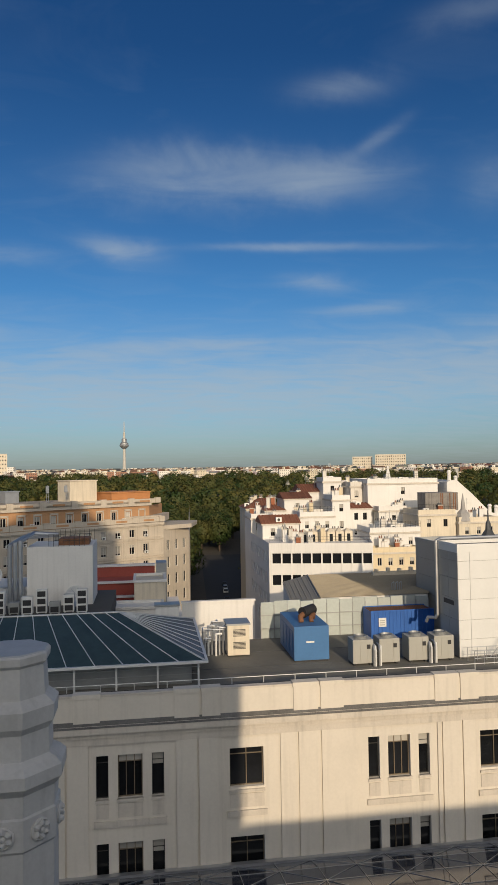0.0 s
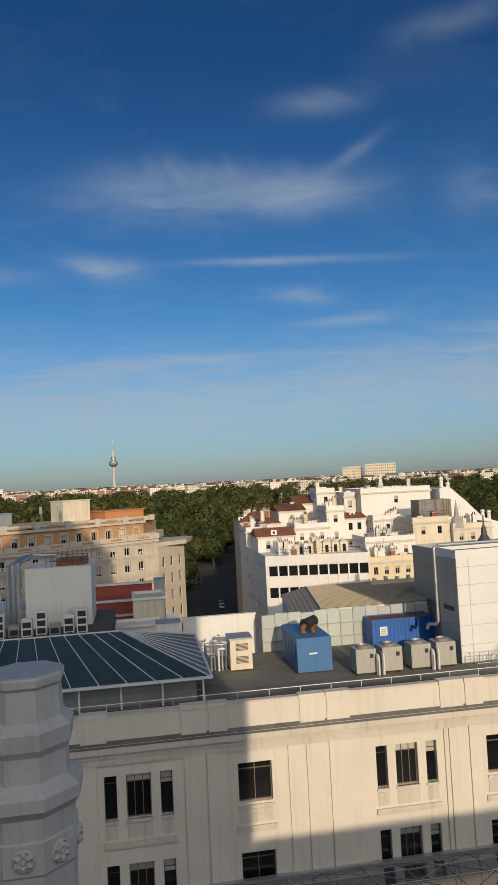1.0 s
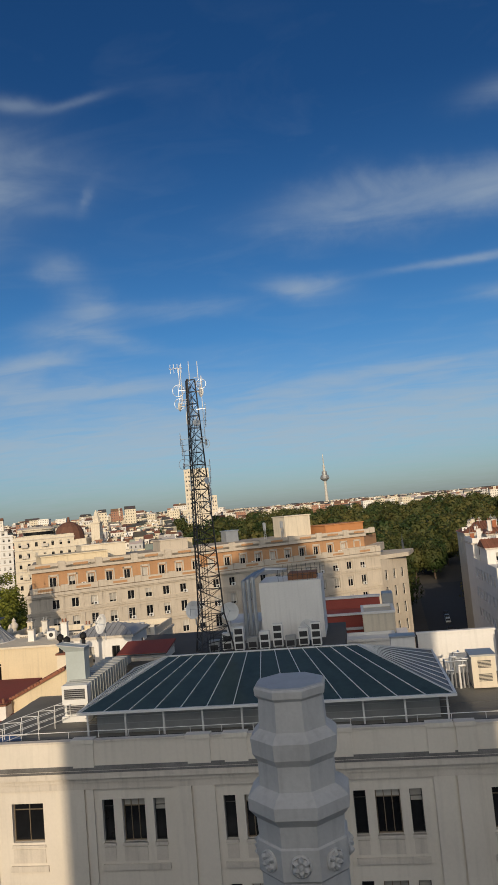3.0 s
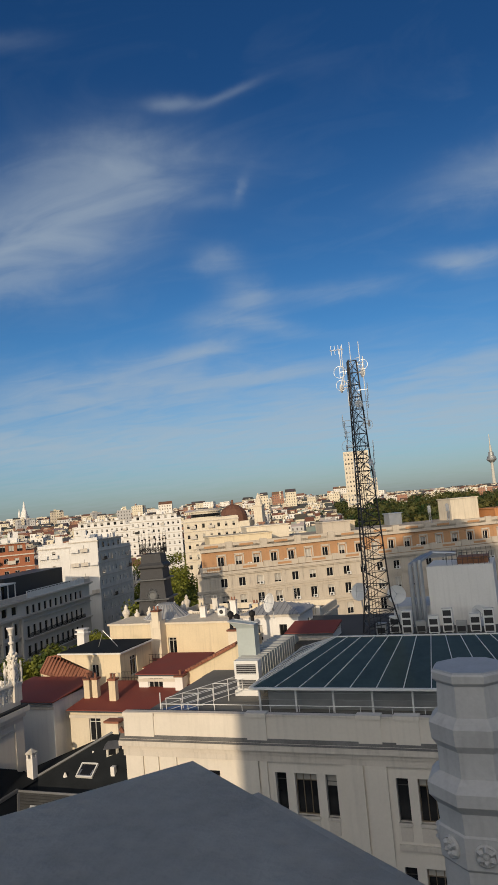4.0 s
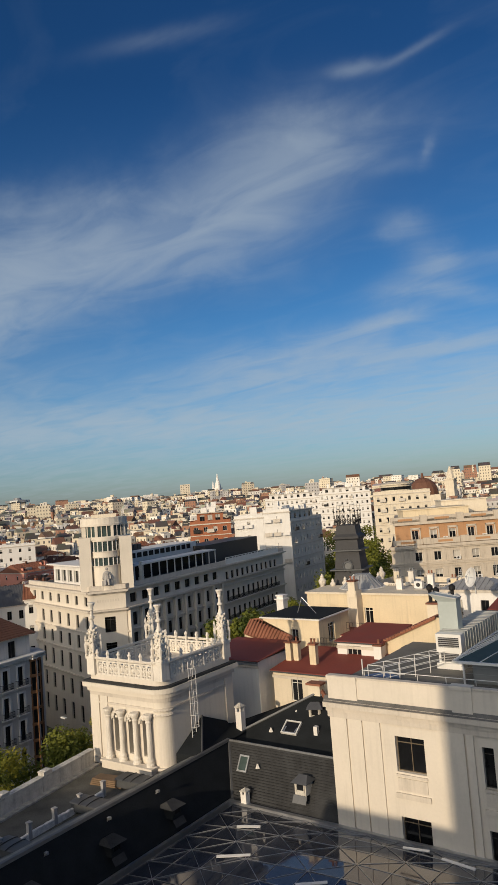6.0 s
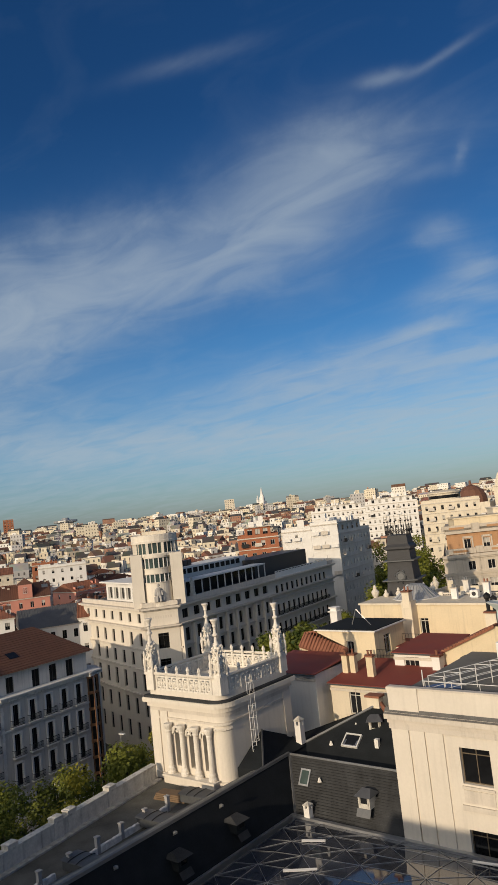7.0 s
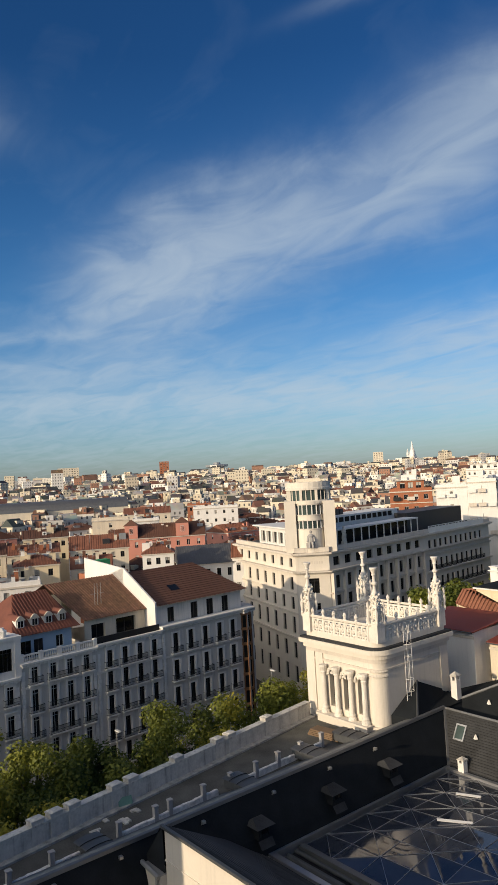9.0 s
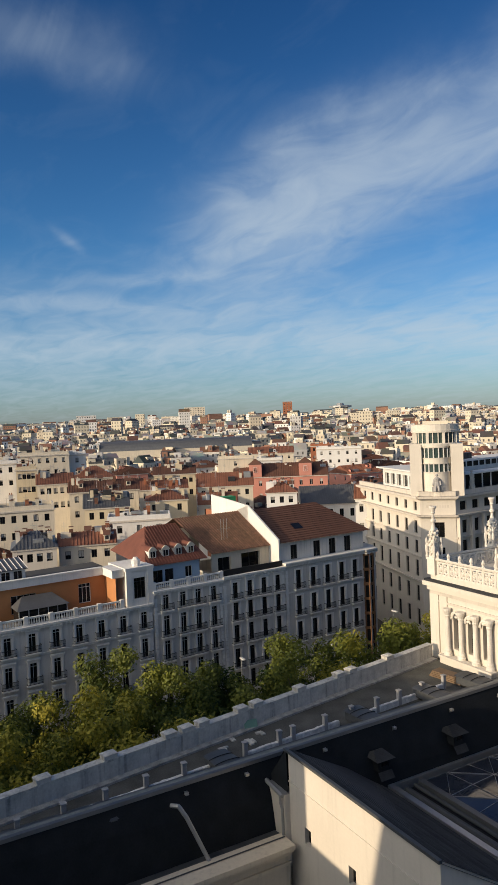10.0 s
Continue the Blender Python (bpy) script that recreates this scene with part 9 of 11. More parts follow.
for label, x0, x1, y, d, h, c, wl_, rf, rm, rise in (
    ("low white stepped house at the street corner", 21.0, 23.9, 140, 9, 37.1, 1, WHITE, "flat", DECK, 0),
    ("white stepped house with a terracotta roof", 23.9, 27.9, 140, 9, 38.6, 1, WHITE, "hip", TERRACOTTA, 1.0),
    ("white house with chimneys and a low tiled roof", 28.0, 33.4, 141, 8, 40.8, 1, WHITE, "gable", TERRACOTTA, 1.2),
    ("white house with terracotta roofs and a box dormer", 33.7, 45.0, 150, 10, 41.8, 4, WHITE, "gable", TERRACOTTA, 1.6),
    ("small white box dormer house", 37.6, 41.6, 147, 6, 44.0, 1, WHITE, "flat", DECK, 0),
    ("low white house with an orange tiled lean-to", 22.0, 29.0, 132, 7, 36.6, 2, WHITE, "gable", TERRACOTTA, 1.4),
    ("white stepped roof house with small windows", 29.6, 36.4, 134, 8, 37.6, 3, WHITE, "flat", DECK, 0),
    ("white roof house with a green shutter", 36.6, 40.2, 136, 7, 40.6, 1, WHITE, "flat", DECK, 0),
    ("white house with terracotta strips", 40.4, 44.8, 137, 7, 38.8, 2, WHITE, "gable", TERRACOTTA, 0.9),
    ("large blank white rendered block", 45.1, 60.1, 140, 13, 43.6, 1, WHITE, "flat", DECK, 0),
    ("white lower volume before the blank block", 46.2, 52.5, 136.5, 3, 38.2, 1, WHITE, "flat", DECK, 0),
    ("narrow grey house beside the blank block", 42.4, 44.9, 143, 8, 43.0, 1, GREYWALL, "flat", DECK, 0),
    ("cream rendered terrace block", 50.7, 58.0, 127, 8, 37.9, 2, CREAM, "flat", DECK, 0),
    ("cream rendered block with a stepped roof", 58.2, 66.0, 126, 8, 36.4, 3, CREAM, "flat", DECK, 0),
    ("white house with shaded wall and balcony", 40.3, 49.8, 124, 8, 35.1, 3, WHITE, "flat", DECK, 0),
    ("pale yellow house with white window frames", 39.5, 48.2, 120.6, 3.2, 31.9, 4, YELLOW, "flat", DECK, 0),
    ("cream house with a tiled roof by the park", 24.0, 34.0, 168, 12, 37.5, 3, CREAM, "hip", TERRACOTTA, 2.2),
    ("cream apartment house by the park", 38.0, 52.0, 172, 12, 41.0, 4, CREAM, "hip", TILE_BROWN, 2.0),
):
    m = pose(x0, y, 0)
    house(label, m, x1 - x0, d, h, 2, c, 1 if c > 2 else 0, wl_, rf, rm, rise, style="w2" if c > 2 else "d2", base=h - 6.6, ww=0.8)
    clutter(m, 4 if x1 - x0 < 8 else 9, x1 - x0, d, h + 0.1, int(x0 * 7))
for a_, b_, z_ in (((29.6, 133.9), (36.4, 133.9), 38.5), ((40.3, 123.9), (49.8, 123.9), 36.0), ((45.1, 139.9), (60.1, 139.9), 44.5), ((21.0, 118.4), (37.4, 114.4), 34.4), ((50.7, 126.9), (58.0, 126.9), 38.8)):
    iron_rail(a_[0], a_[1], b_[0], b_[1], z_, 1.0, 10)
# mostly hidden houses added along the narrow street's east side to shade it
for k in range(7):
    y0 = 176 + 24 * k
    xs_ = 36.0 + (y0 - 176) * 0.085
    hh_ = (24, 27, 22, 26, 24, 25, 23)[k] + land(xs_, y0 + 12)
    house("mostly hidden cream apartment house, added to shade the narrow street", frame_of((xs_ + 2.04, y0 + 24), (xs_, y0)), 24.08, 15, hh_, 6, 7, 0, (CREAM, WHITE, GREYWALL)[k % 3], "hip" if k % 2 else "flat", TERRACOTTA, 2.4, style="d2", far=True, group="narrow street houses")
gab = thing("house", "white rendered house with a long sloping gable wall", "building", pose(0, 138, 0))
profile = [(61.3, 30.0), (61.3, 43.6), (62.0, 44.0), (63.4, 44.0), (66.6, 41.2), (70.4, 37.4), (74.0, 36.2), (74.0, 30.0)]
bm = B()
front, back = [bm.verts.new((x, 0, z)) for x, z in profile], [bm.verts.new((x, 12, z)) for x, z in profile]
bm.faces.new(front)
bm.faces.new(back[::-1])
for k in range(len(profile)):
    q = (k + 1) % len(profile)
    bm.faces.new((front[q], front[k], back[k], back[q]))
part("wall", bm, WHITE, gab)
for x, z, h in ((62.2, 43.9, 2.2), (63.6, 43.6, 1.3), (70.9, 37.2, 1.7), (72.3, 36.8, 1.9)):
    bm = B()
    lathe(bm, [(0.42, z - 0.5), (0.36, z + h * 0.7), (0.5, z + h * 0.75), (0.3, z + h)], 8, (x, 1.0, 0))
    part("chimney_pot", bm, WHITE, gab)
for x0, z0, x1, z1 in ((67.6, 33.2, 68.6, 34.6), (71.0, 33.2, 72.0, 34.6)):
    bm = B()
    box(bm, x0, -0.03, z0, x1, -0.004, z1)
    part("shutter", bm, DARK_METAL, gab)
# row of pale pavilions and planters on the office roof
for k in range(6):
    t = thing("roof_screen", "pale canvas roof screen with a dark opening", "screen", pose(27.8 + k * 1.62, 125.0, 33.7), "roof screens")
    b = B()
    box(b, 0, 0, 0, 1.45, 2.0, 1.7)
    quad(b, (0, 0, 1.7), (1.45, 0, 1.7), (0.72, 1.0, 2.3))
    quad(b, (1.45, 0, 1.7), (1.45, 2, 1.7), (0.72, 1.0, 2.3))
    quad(b, (1.45, 2, 1.7), (0, 2, 1.7), (0.72, 1.0, 2.3))
    quad(b, (0, 2, 1.7), (0, 0, 1.7), (0.72, 1.0, 2.3))
    part("canvas", b, CREAM, t)
    b = B()
    box(b, 0.4, -0.03, 0, 1.0, -0.003, 1.3)
    part("opening", b, SLATE, t)
TANK_ZINC = mat("stained_zinc", (0.24, 0.225, 0.21), 0.7, 0.4, 1.2, 7, 0.15, metal=0.2, streak=0.35)
tank = thing("roof_tank", "rust-streaked metal roof tank with upright ribs", "tank", pose(52.6, 128.2, 38.5))
bm = B()
box(bm, 0, 0, 0, 6.5, 4, 3.4)
bevelled(bm, 0.05)
part("shell", bm, TANK_ZINC, tank)
for k in range(18):
    bm = B()
    box(bm, 0.1 + 0.36 * k, -0.05, 0.1, 0.28 + 0.36 * k, -0.003, 3.3)
    part("rib", bm, RUST if k in (8, 9, 13, 15, 16) else TANK_ZINC, tank)
bm = B()
for s in (-0.6, 0.6):
    tube(bm, (s, 0, 0), (0, 0, 3.2), 0.16, 6)
lathe(bm, [(1.2, 0), (1.0, 0.8), (0.25, 1.2), (0.2, 3.4)], 8)
tagged(part("roof_finial", bm, WHITE), "white roof finial with braces", "finial").matrix_basis = pose(50.0, 141.5, 43.7)
bm = B()
lathe(bm, [(1.4, 0), (1.2, 1.5), (0.5, 2.2), (0.35, 3.5), (0.05, 5.2)], 8)
tagged(part("lead_spirelet", bm, STONE_GREY), "small grey lead spirelet", "spire").matrix_basis = pose(59.5, 127.0, 36.5)

# ---- lattice radio mast ----
mast = thing("radio_mast", "tall steel lattice radio mast with aerials and small dishes", "mast", pose(-17.1, 73.9, 0))
MB, MT = 32.6, 61.7


def mast_pt(k, z):
    s = (z - MB) / (MT - MB)
    r = 1.85 * (1 - s) + 0.6 * s if s > 0.12 else 2.5 - 5.5 * s
    a = radians(20) + k * math.tau / 3
    return Vector((r * math.cos(a), r * math.sin(a), z))


for k in range(3):
    b = B()
    zz = [MB + (MT - MB) * j / 22 for j in range(23)]
    sweep(b, [mast_pt(k, z) for z in zz], 0.085, 5)
    part("leg", b, DARK_METAL, mast)
b = B()
for j in range(22):
    z0, z1 = MB + (MT - MB) * j / 22, MB + (MT - MB) * (j + 1) / 22
    for k in range(3):
        tube(b, mast_pt(k, z0), mast_pt((k + 1) % 3, z1), 0.034, 4)
        tube(b, mast_pt((k + 1) % 3, z0), mast_pt(k, z1), 0.034, 4)
        tube(b, mast_pt(k, z1), mast_pt((k + 1) % 3, z1), 0.045, 4)
tagged(part("bracing", b, DARK_METAL, mast), kind="stuff")
for z, a, r in ((60.4, 40, 0.55), (58.9, 170, 0.5), (56.8, 300, 0.42), (54.8, 20, 0.4), (50.6, 330, 0.4), (52.4, 200, 0.35)):
    b = B()
    lathe(b, [(0.05, 0), (r * 0.7, 0.08), (r, 0.2), (r * 0.95, 0.22)], 14)
    bmesh.ops.transform(b, matrix=pose(1.15 * math.cos(radians(a)), 1.15 * math.sin(radians(a)), z, 0, 90, a), verts=b.verts[:])
    tube(b, (0.6 * math.cos(radians(a)), 0.6 * math.sin(radians(a)), z), (1.15 * math.cos(radians(a)), 1.15 * math.sin(radians(a)), z), 0.05, 5)
    part("dish", b, WHITE_METAL, mast)
for z, a, h in ((61.0, 100, 3.0), (59.0, 240, 4.2), (55.0, 350, 5.0), (57.0, 130, 2.4), (47.5, 15, 3.0), (61.5, 330, 2.0)):
    b = B()
    x, y = 1.3 * math.cos(radians(a)), 1.3 * math.sin(radians(a))
    tube(b, (x, y, z), (x, y, z + h), 0.04, 5)
    tube(b, (0.5 * x, 0.5 * y, z + 0.3), (x, y, z + 0.3), 0.035, 4)
    part("whip_aerial", b, WHITE_METAL, mast)
rnd = random.Random(8)
for k in range(22):
    z, a = 48.5 + k * 0.62, rnd.uniform(0, math.tau)
    b = B()
    x, y = math.cos(a), math.sin(a)
    tube(b, (0.5 * x, 0.5 * y, z), (1.5 * x, 1.5 * y, z), 0.035, 4)
    tube(b, (1.5 * x, 1.5 * y, z - 0.7), (1.5 * x, 1.5 * y, z + 0.7), 0.045, 5)
    for j in range(3):
        tube(b, (1.5 * x - 0.3 * y, 1.5 * y + 0.3 * x, z - 0.4 + 0.4 * j), (1.5 * x + 0.3 * y, 1.5 * y - 0.3 * x, z - 0.4 + 0.4 * j), 0.025, 4)
    part("dipole_aerial", b, STEEL if k % 3 else WHITE_METAL, mast)
for z, a, r in ((60.6, 190, 0.65), (59.2, 175, 0.6), (61.2, 20, 0.55), (52.6, 185, 0.6), (54.6, 350, 0.5), (46.8, 170, 0.5), (48.4, 340, 0.45)):
    b = B()
    cx_, cy_ = 1.25 * math.cos(radians(a)), 1.25 * math.sin(radians(a))
    for k in range(14):
        a0, a1 = k * math.tau / 14, (k + 1) * math.tau / 14
        tube(b, (cx_ + r * math.cos(a0), cy_, z + r * math.sin(a0)), (cx_ + r * math.cos(a1), cy_, z + r * math.sin(a1)), 0.03, 4)
    tube(b, (0.4 * cx_, 0.4 * cy_, z), (cx_, cy_, z), 0.035, 4)
    tube(b, (cx_, cy_, z - r), (cx_, cy_, z + r), 0.025, 4)
    part("loop_aerial", b, STEEL, mast)
b = B()
tube(b, (-2.1, 0, 63.1), (-0.7, 0, 63.1), 0.03, 4)
tube(b, (-1.1, 0, 61.0), (-1.1, 0, 63.1), 0.04, 4)
yagi = part("yagi_aerial", b, WHITE_METAL, mast)
for k in range(4):
    for dy, dz in ((0.5, 0), (0, 0.5)):
        b = B()
        tube(b, (-2.0 + 0.4 * k, -dy, 63.1 - dz), (-2.0 + 0.4 * k, dy, 63.1 + dz), 0.03, 4)
        part("element", b, WHITE_METAL, yagi)
b = B()
for k in range(3):
    tube(b, (0.35 * k - 0.3, -0.2, MB), (0.12 * k - 0.1, -0.2, 61), 0.035, 4)
part("feeder_cable", b, RUBBER, mast)
b = B()
box(b, -2.8, -2.8, 32.2, 2.8, 2.8, 32.62)
part("footing", b, DECK, mast)


# ---- trees ----
def quads_mesh(name, v):
    """A mesh of loose quads from its corners, four by four."""
    nf = len(v) // 4
    me = bpy.data.meshes.new(name)
    me.vertices.add(len(v))
    me.vertices.foreach_set("co", v.astype(np.float32).ravel())
    me.loops.add(nf * 4)
    me.loops.foreach_set("vertex_index", np.arange(nf * 4, dtype=np.int32))
    me.polygons.add(nf)
    me.polygons.foreach_set("loop_start", np.arange(0, nf * 4, 4, dtype=np.int32))
    me.update(calc_edges=True)
    return me


def tree(m, height, spread, leaf, n, seed, size=0.34, group="street trees", label="leafy plane tree on the street turning yellow"):
    rnd = random.Random(seed)
    t = thing("tree", label, "tree", m, group)
    b = B()
    base = height * 0.34
    tube(b, (0, 0, -0.3), (0.15, 0.1, base), 0.30, 8, r2=0.2)
    clumps = []
    for k in range(11):
        a, up = k * 2.4 + rnd.uniform(-0.4, 0.4), rnd.uniform(0.42, 0.93)
        rr = spread * rnd.uniform(0.35, 0.95) * (1.1 - abs(up - 0.6))
        tip = Vector((rr * math.cos(a), rr * math.sin(a), height * up))
        mid = Vector((tip.x * 0.4, tip.y * 0.4, base + (tip.z - base) * 0.55))
        tube(b, (0.15, 0.1, base * rnd.uniform(0.8, 1.0)), mid, 0.13, 6, r2=0.08)
        tube(b, mid, tip, 0.08, 5, r2=0.025)
        clumps += [tip, tip * 0.8 + Vector((rnd.uniform(-1, 1), rnd.uniform(-1, 1), rnd.uniform(-0.4, 0.9))), mid + Vector((0, 0, 0.9))]
    clumps.append(Vector((0, 0, height * 0.95)))
    part("trunk", b, BARK, t)
    rg = np.random.default_rng(seed)
    cl = np.array([tuple(c) for c in clumps])
    d = rg.normal(size=(n, 3)) * np.array([1, 1, 0.8])
    d /= np.linalg.norm(d, axis=1)[:, None]
    out = d * (spread * 0.30 * rg.random((n, 1)) ** 0.4)
    pos = cl[rg.integers(0, len(cl), n)] + out
    nrm = d + np.stack([rg.uniform(-1, 1, n), rg.uniform(-1, 1, n), rg.uniform(0, 1, n)], 1)
    nrm /= np.linalg.norm(nrm, axis=1)[:, None]
    s1 = np.cross(nrm, rg.normal(size=(n, 3)))
    s1 /= np.linalg.norm(s1, axis=1)[:, None]
    s2 = np.cross(nrm, s1)
    q = size * rg.uniform(0.6, 1.3, (n, 1))
    me = quads_mesh("crown", np.stack([pos + s1 * q, pos + s2 * q * 0.6, pos - s1 * q, pos - s2 * q * 0.6], 1).reshape(-1, 3))
    me.materials.append(leaf)
    ob = new("crown", me)
    ob.parent = t
    return t


k = 0
for x, y, h, s, lf in ((-73, 7, 18.5, 6.8, LEAF_YELLOW), (-70, 14, 19.5, 6.4, LEAF_YELLOW), (-78, 16, 18.5, 6.4, LEAF_YELLOW), (-87, 23, 19.5, 6.4, LEAF_STREET), (-80, 27, 18.0, 6.4, LEAF_STREET), (-71, 23, 16.0, 6.0, LEAF_YELLOW),
                       (-86, 34, 15.5, 6.0, LEAF_STREET), (-75, 33, 16.0, 6.0, LEAF_STREET), (-85, 44, 17.5, 6.0, LEAF_STREET), (-77, 42, 19.0, 6.2, LEAF_STREET), (-75, 49, 19.5, 6.0, LEAF_YELLOW), (-83, 53, 17.0, 6.0, LEAF_STREET), (-77, 57, 19.5, 6.0, LEAF_STREET),
                       (-77, 64, 19.5, 5.6, LEAF_YELLOW), (-84, 66, 15.5, 5.4, LEAF_STREET), (-78, 71, 19.0, 5.6, LEAF_YELLOW), (-72, -2, 19, 6.4, LEAF_STREET), (-84, 4, 18, 6.4, LEAF_STREET), (-66, 4, 17, 5.6, LEAF_YELLOW), (-84, 12, 17, 6.2, LEAF_STREET),
                       (-78, 80, 19, 5.6, LEAF_STREET), (-82, 90, 19, 5.6, LEAF_STREET), (-84, 100, 20, 5.6, LEAF_YELLOW)):
    tree(pose(x, y, 0.1, 0, 0, k * 67), h, s, lf, 15000, k, 0.22)
    k += 1
for x, y, h in ((-96, 112, 22), (-91, 118, 23), (-87, 122, 22), (-98, 128, 21), (-93, 140, 20), (-102, 150, 20), (-98, 165, 21), (-106, 178, 22), (-103, 195, 24), (-140, 240, 36), (-128, 250, 38), (-120, 240, 33), (-112, 215, 27), (-118, 262, 38), (-100, 230, 30), (-72, 150, 28), (-66, 160, 27), (-62, 142, 26), (-97, 171, 36), (-92, 177, 34), (-88, 166, 32), (-95, 184, 38), (-84, 158, 28), (-100, 190, 36), (-78, 178, 30)):
    h *= 0.84 if h > 26 else 1.0
    tree(pose(x, y, 0, 0, 0, k * 67), h, h * 0.32, LEAF_STREET, 8000, k, 0.42, "avenue trees", "leafy green avenue tree")
    k += 1

# ---- street lamps ----
for x, y, z in ((-94.5, 43, 12.6), (-94, 71, 15.0), (-96, 60, 11.0)):
    t = thing("street_lamp", "slender grey street lamp with a pale curved head", "street lamp", pose(x, y, 0), "street lamps")
    b = B()
    tube(b, (0, 0, 0), (0, 0, z), 0.09, 6, r2=0.05)
    part("pole", b, GREY_METAL, t)
    b = B()
    box(b, -0.2, -0.2, z, 1.0, 0.2, z + 0.14)
    bevelled(b, 0.05)
    part("head", b, WHITE_METAL, t)


# ---- park ----
def leaf_mass(name, spots, label, leaf, n, size, seed):
    rnd = np.random.default_rng(seed)
    vs, fs = [], []
    for (x, y, z, h, r) in spots:
        m_ = n
        d = rnd.normal(size=(m_, 3))
        d /= np.linalg.norm(d, axis=1)[:, None]
        lump = 1 + 0.22 * np.sin(d[:, :1] * 5 + x) * np.cos(d[:, 1:2] * 6 + y) * np.cos(d[:, 2:] * 5 + x)
        rad = (0.72 + 0.28 * rnd.random((m_, 1))) * lump
        p = np.array([x, y, z + h * 0.62]) + d * rad * np.array([r, r, h * 0.40])
        nrm = d + rnd.normal(scale=0.24, size=(m_, 3))
        nrm /= np.linalg.norm(nrm, axis=1)[:, None]
        s1 = np.cross(nrm, rnd.normal(size=(m_, 3)))
        s1 /= np.linalg.norm(s1, axis=1)[:, None]
        s2 = np.cross(nrm, s1)
        q = size * rnd.uniform(0.6, 1.4, (m_, 1))
        quads = np.stack([p + s1 * q, p + s2 * q * 0.7, p - s1 * q, p - s2 * q * 0.7], 1).reshape(-1, 3)
        vs.append(quads)
    v = np.concatenate(vs)
    me = quads_mesh(name, v)
    me.materials.append(leaf)
    return tagged(new(name, me), label, "trees", kind="stuff")


rnd = random.Random(5)
near_spots, far_spots = [], []
for k in range(6000):
    az, d = radians(rnd.uniform(-16, 36)), 205 + 760 * rnd.random() ** 0.75
    x, y = d * math.sin(az), d * math.cos(az)
    if math.degrees(az) < -6 and d < 330:
        continue
    r = rnd.uniform(4.5, 9.5)
    h = r * rnd.uniform(1.7, 2.3) + 3
    if 3.4 < math.degrees(az) < 9.4 and d < 350 + r:
        continue
    spots, most = (near_spots, 330) if d < 430 else (far_spots, 800)
    if len(spots) < most and all((x - q[0]) ** 2 + (y - q[1]) ** 2 > (0.62 * (r + q[4])) ** 2 for q in spots):
        spots.append((x, y, land(x, y), h, r))
leaf_mass("park_trees", near_spots, "dense green and russet park trees", LEAF_PARK, 1300, 0.55, 1)
leaf_mass("park_trees", far_spots, "far crowns of the wooded park", LEAF_PARK, 330, 1.1, 2)
b = B()
for x, y, z, h, r in near_spots:
    tube(b, (x, y, z - 0.3), (x, y, z + h * 0.6), 0.35, 5, r2=0.15)
tagged(part("park_trunks", b, BARK), "dark trunks under the park's crowns", "trees", kind="stuff")


# ---- cars parked in the side street ----
def parked_car(m, paint, words):
    t = thing("car", words + " car parked in the shaded side street", "car", m, "parked cars")
    b = B()
    box(b, -0.88, -2.1, 0.32, 0.88, 2.1, 0.86)
    bevelled(b, 0.12)
    part("body", b, paint, t)
    b = B()
    lo, hi = [(-0.82, -1.7), (0.82, -1.7), (0.82, 1.0), (-0.82, 1.0)], [(-0.66, -1.2), (0.66, -1.2), (0.66, 0.4), (-0.66, 0.4)]
    vl, vh = [b.verts.new((x, y, 0.855)) for x, y in lo], [b.verts.new((x, y, 1.42)) for x, y in hi]
    for i in range(4):
        b.faces.new((vl[i], vl[(i + 1) % 4], vh[(i + 1) % 4], vh[i]))
    part("cabin_glass", b, GLASS, t)
    b = B()
    box(b, -0.68, -1.22, 1.40, 0.68, 0.42, 1.47)
    bevelled(b, 0.03)
    part("car_roof", b, paint, t)
    for sx in (-0.8, 0.8):
        for y in (-1.3, 1.3):
            b = B()
            tube(b, (sx - 0.1, y, 0.32), (sx + 0.1, y, 0.32), 0.32, 10)
            part("wheel", b, RUBBER, t)


for k in range(12):
    y = 206 + k * 6.4
    for side, off in ((1, 33.0), (0, 24.0)):
        if (k + side) % 4 == 3:
            continue
        x = off + (y - 198) * 0.075
        z = r0 + (y - 198) / 147 * (r1 - r0) + 0.36
        p, wd = ((WHITE_METAL, "white"), (GREY_METAL, "silver grey"), (IRON, "black"), (GREY_METAL, "silver grey"))[(k * 3 + side) % 4]
        parked_car(pose(x, y, z, math.degrees(math.atan2(r1 - r0, 147)), 0, -4.5), p, wd)

# ---- the old town behind the street row: houses one by one ----
rnd = random.Random(11)
walls = [CREAM, YELLOW, WHITE, CREAM, WHITE, PINK, GREYWALL, YELLOW]
roofs = [("gable", TERRACOTTA), ("hip", TERRACOTTA), ("gable", TILE_BROWN), ("flat", DECK), ("hip", TILE_BROWN), ("gable", TERRACOTTA), ("flat", DECK)]
words = {CREAM: "cream", YELLOW: "pale yellow", WHITE: "white", PINK: "pink", GREYWALL: "grey"}
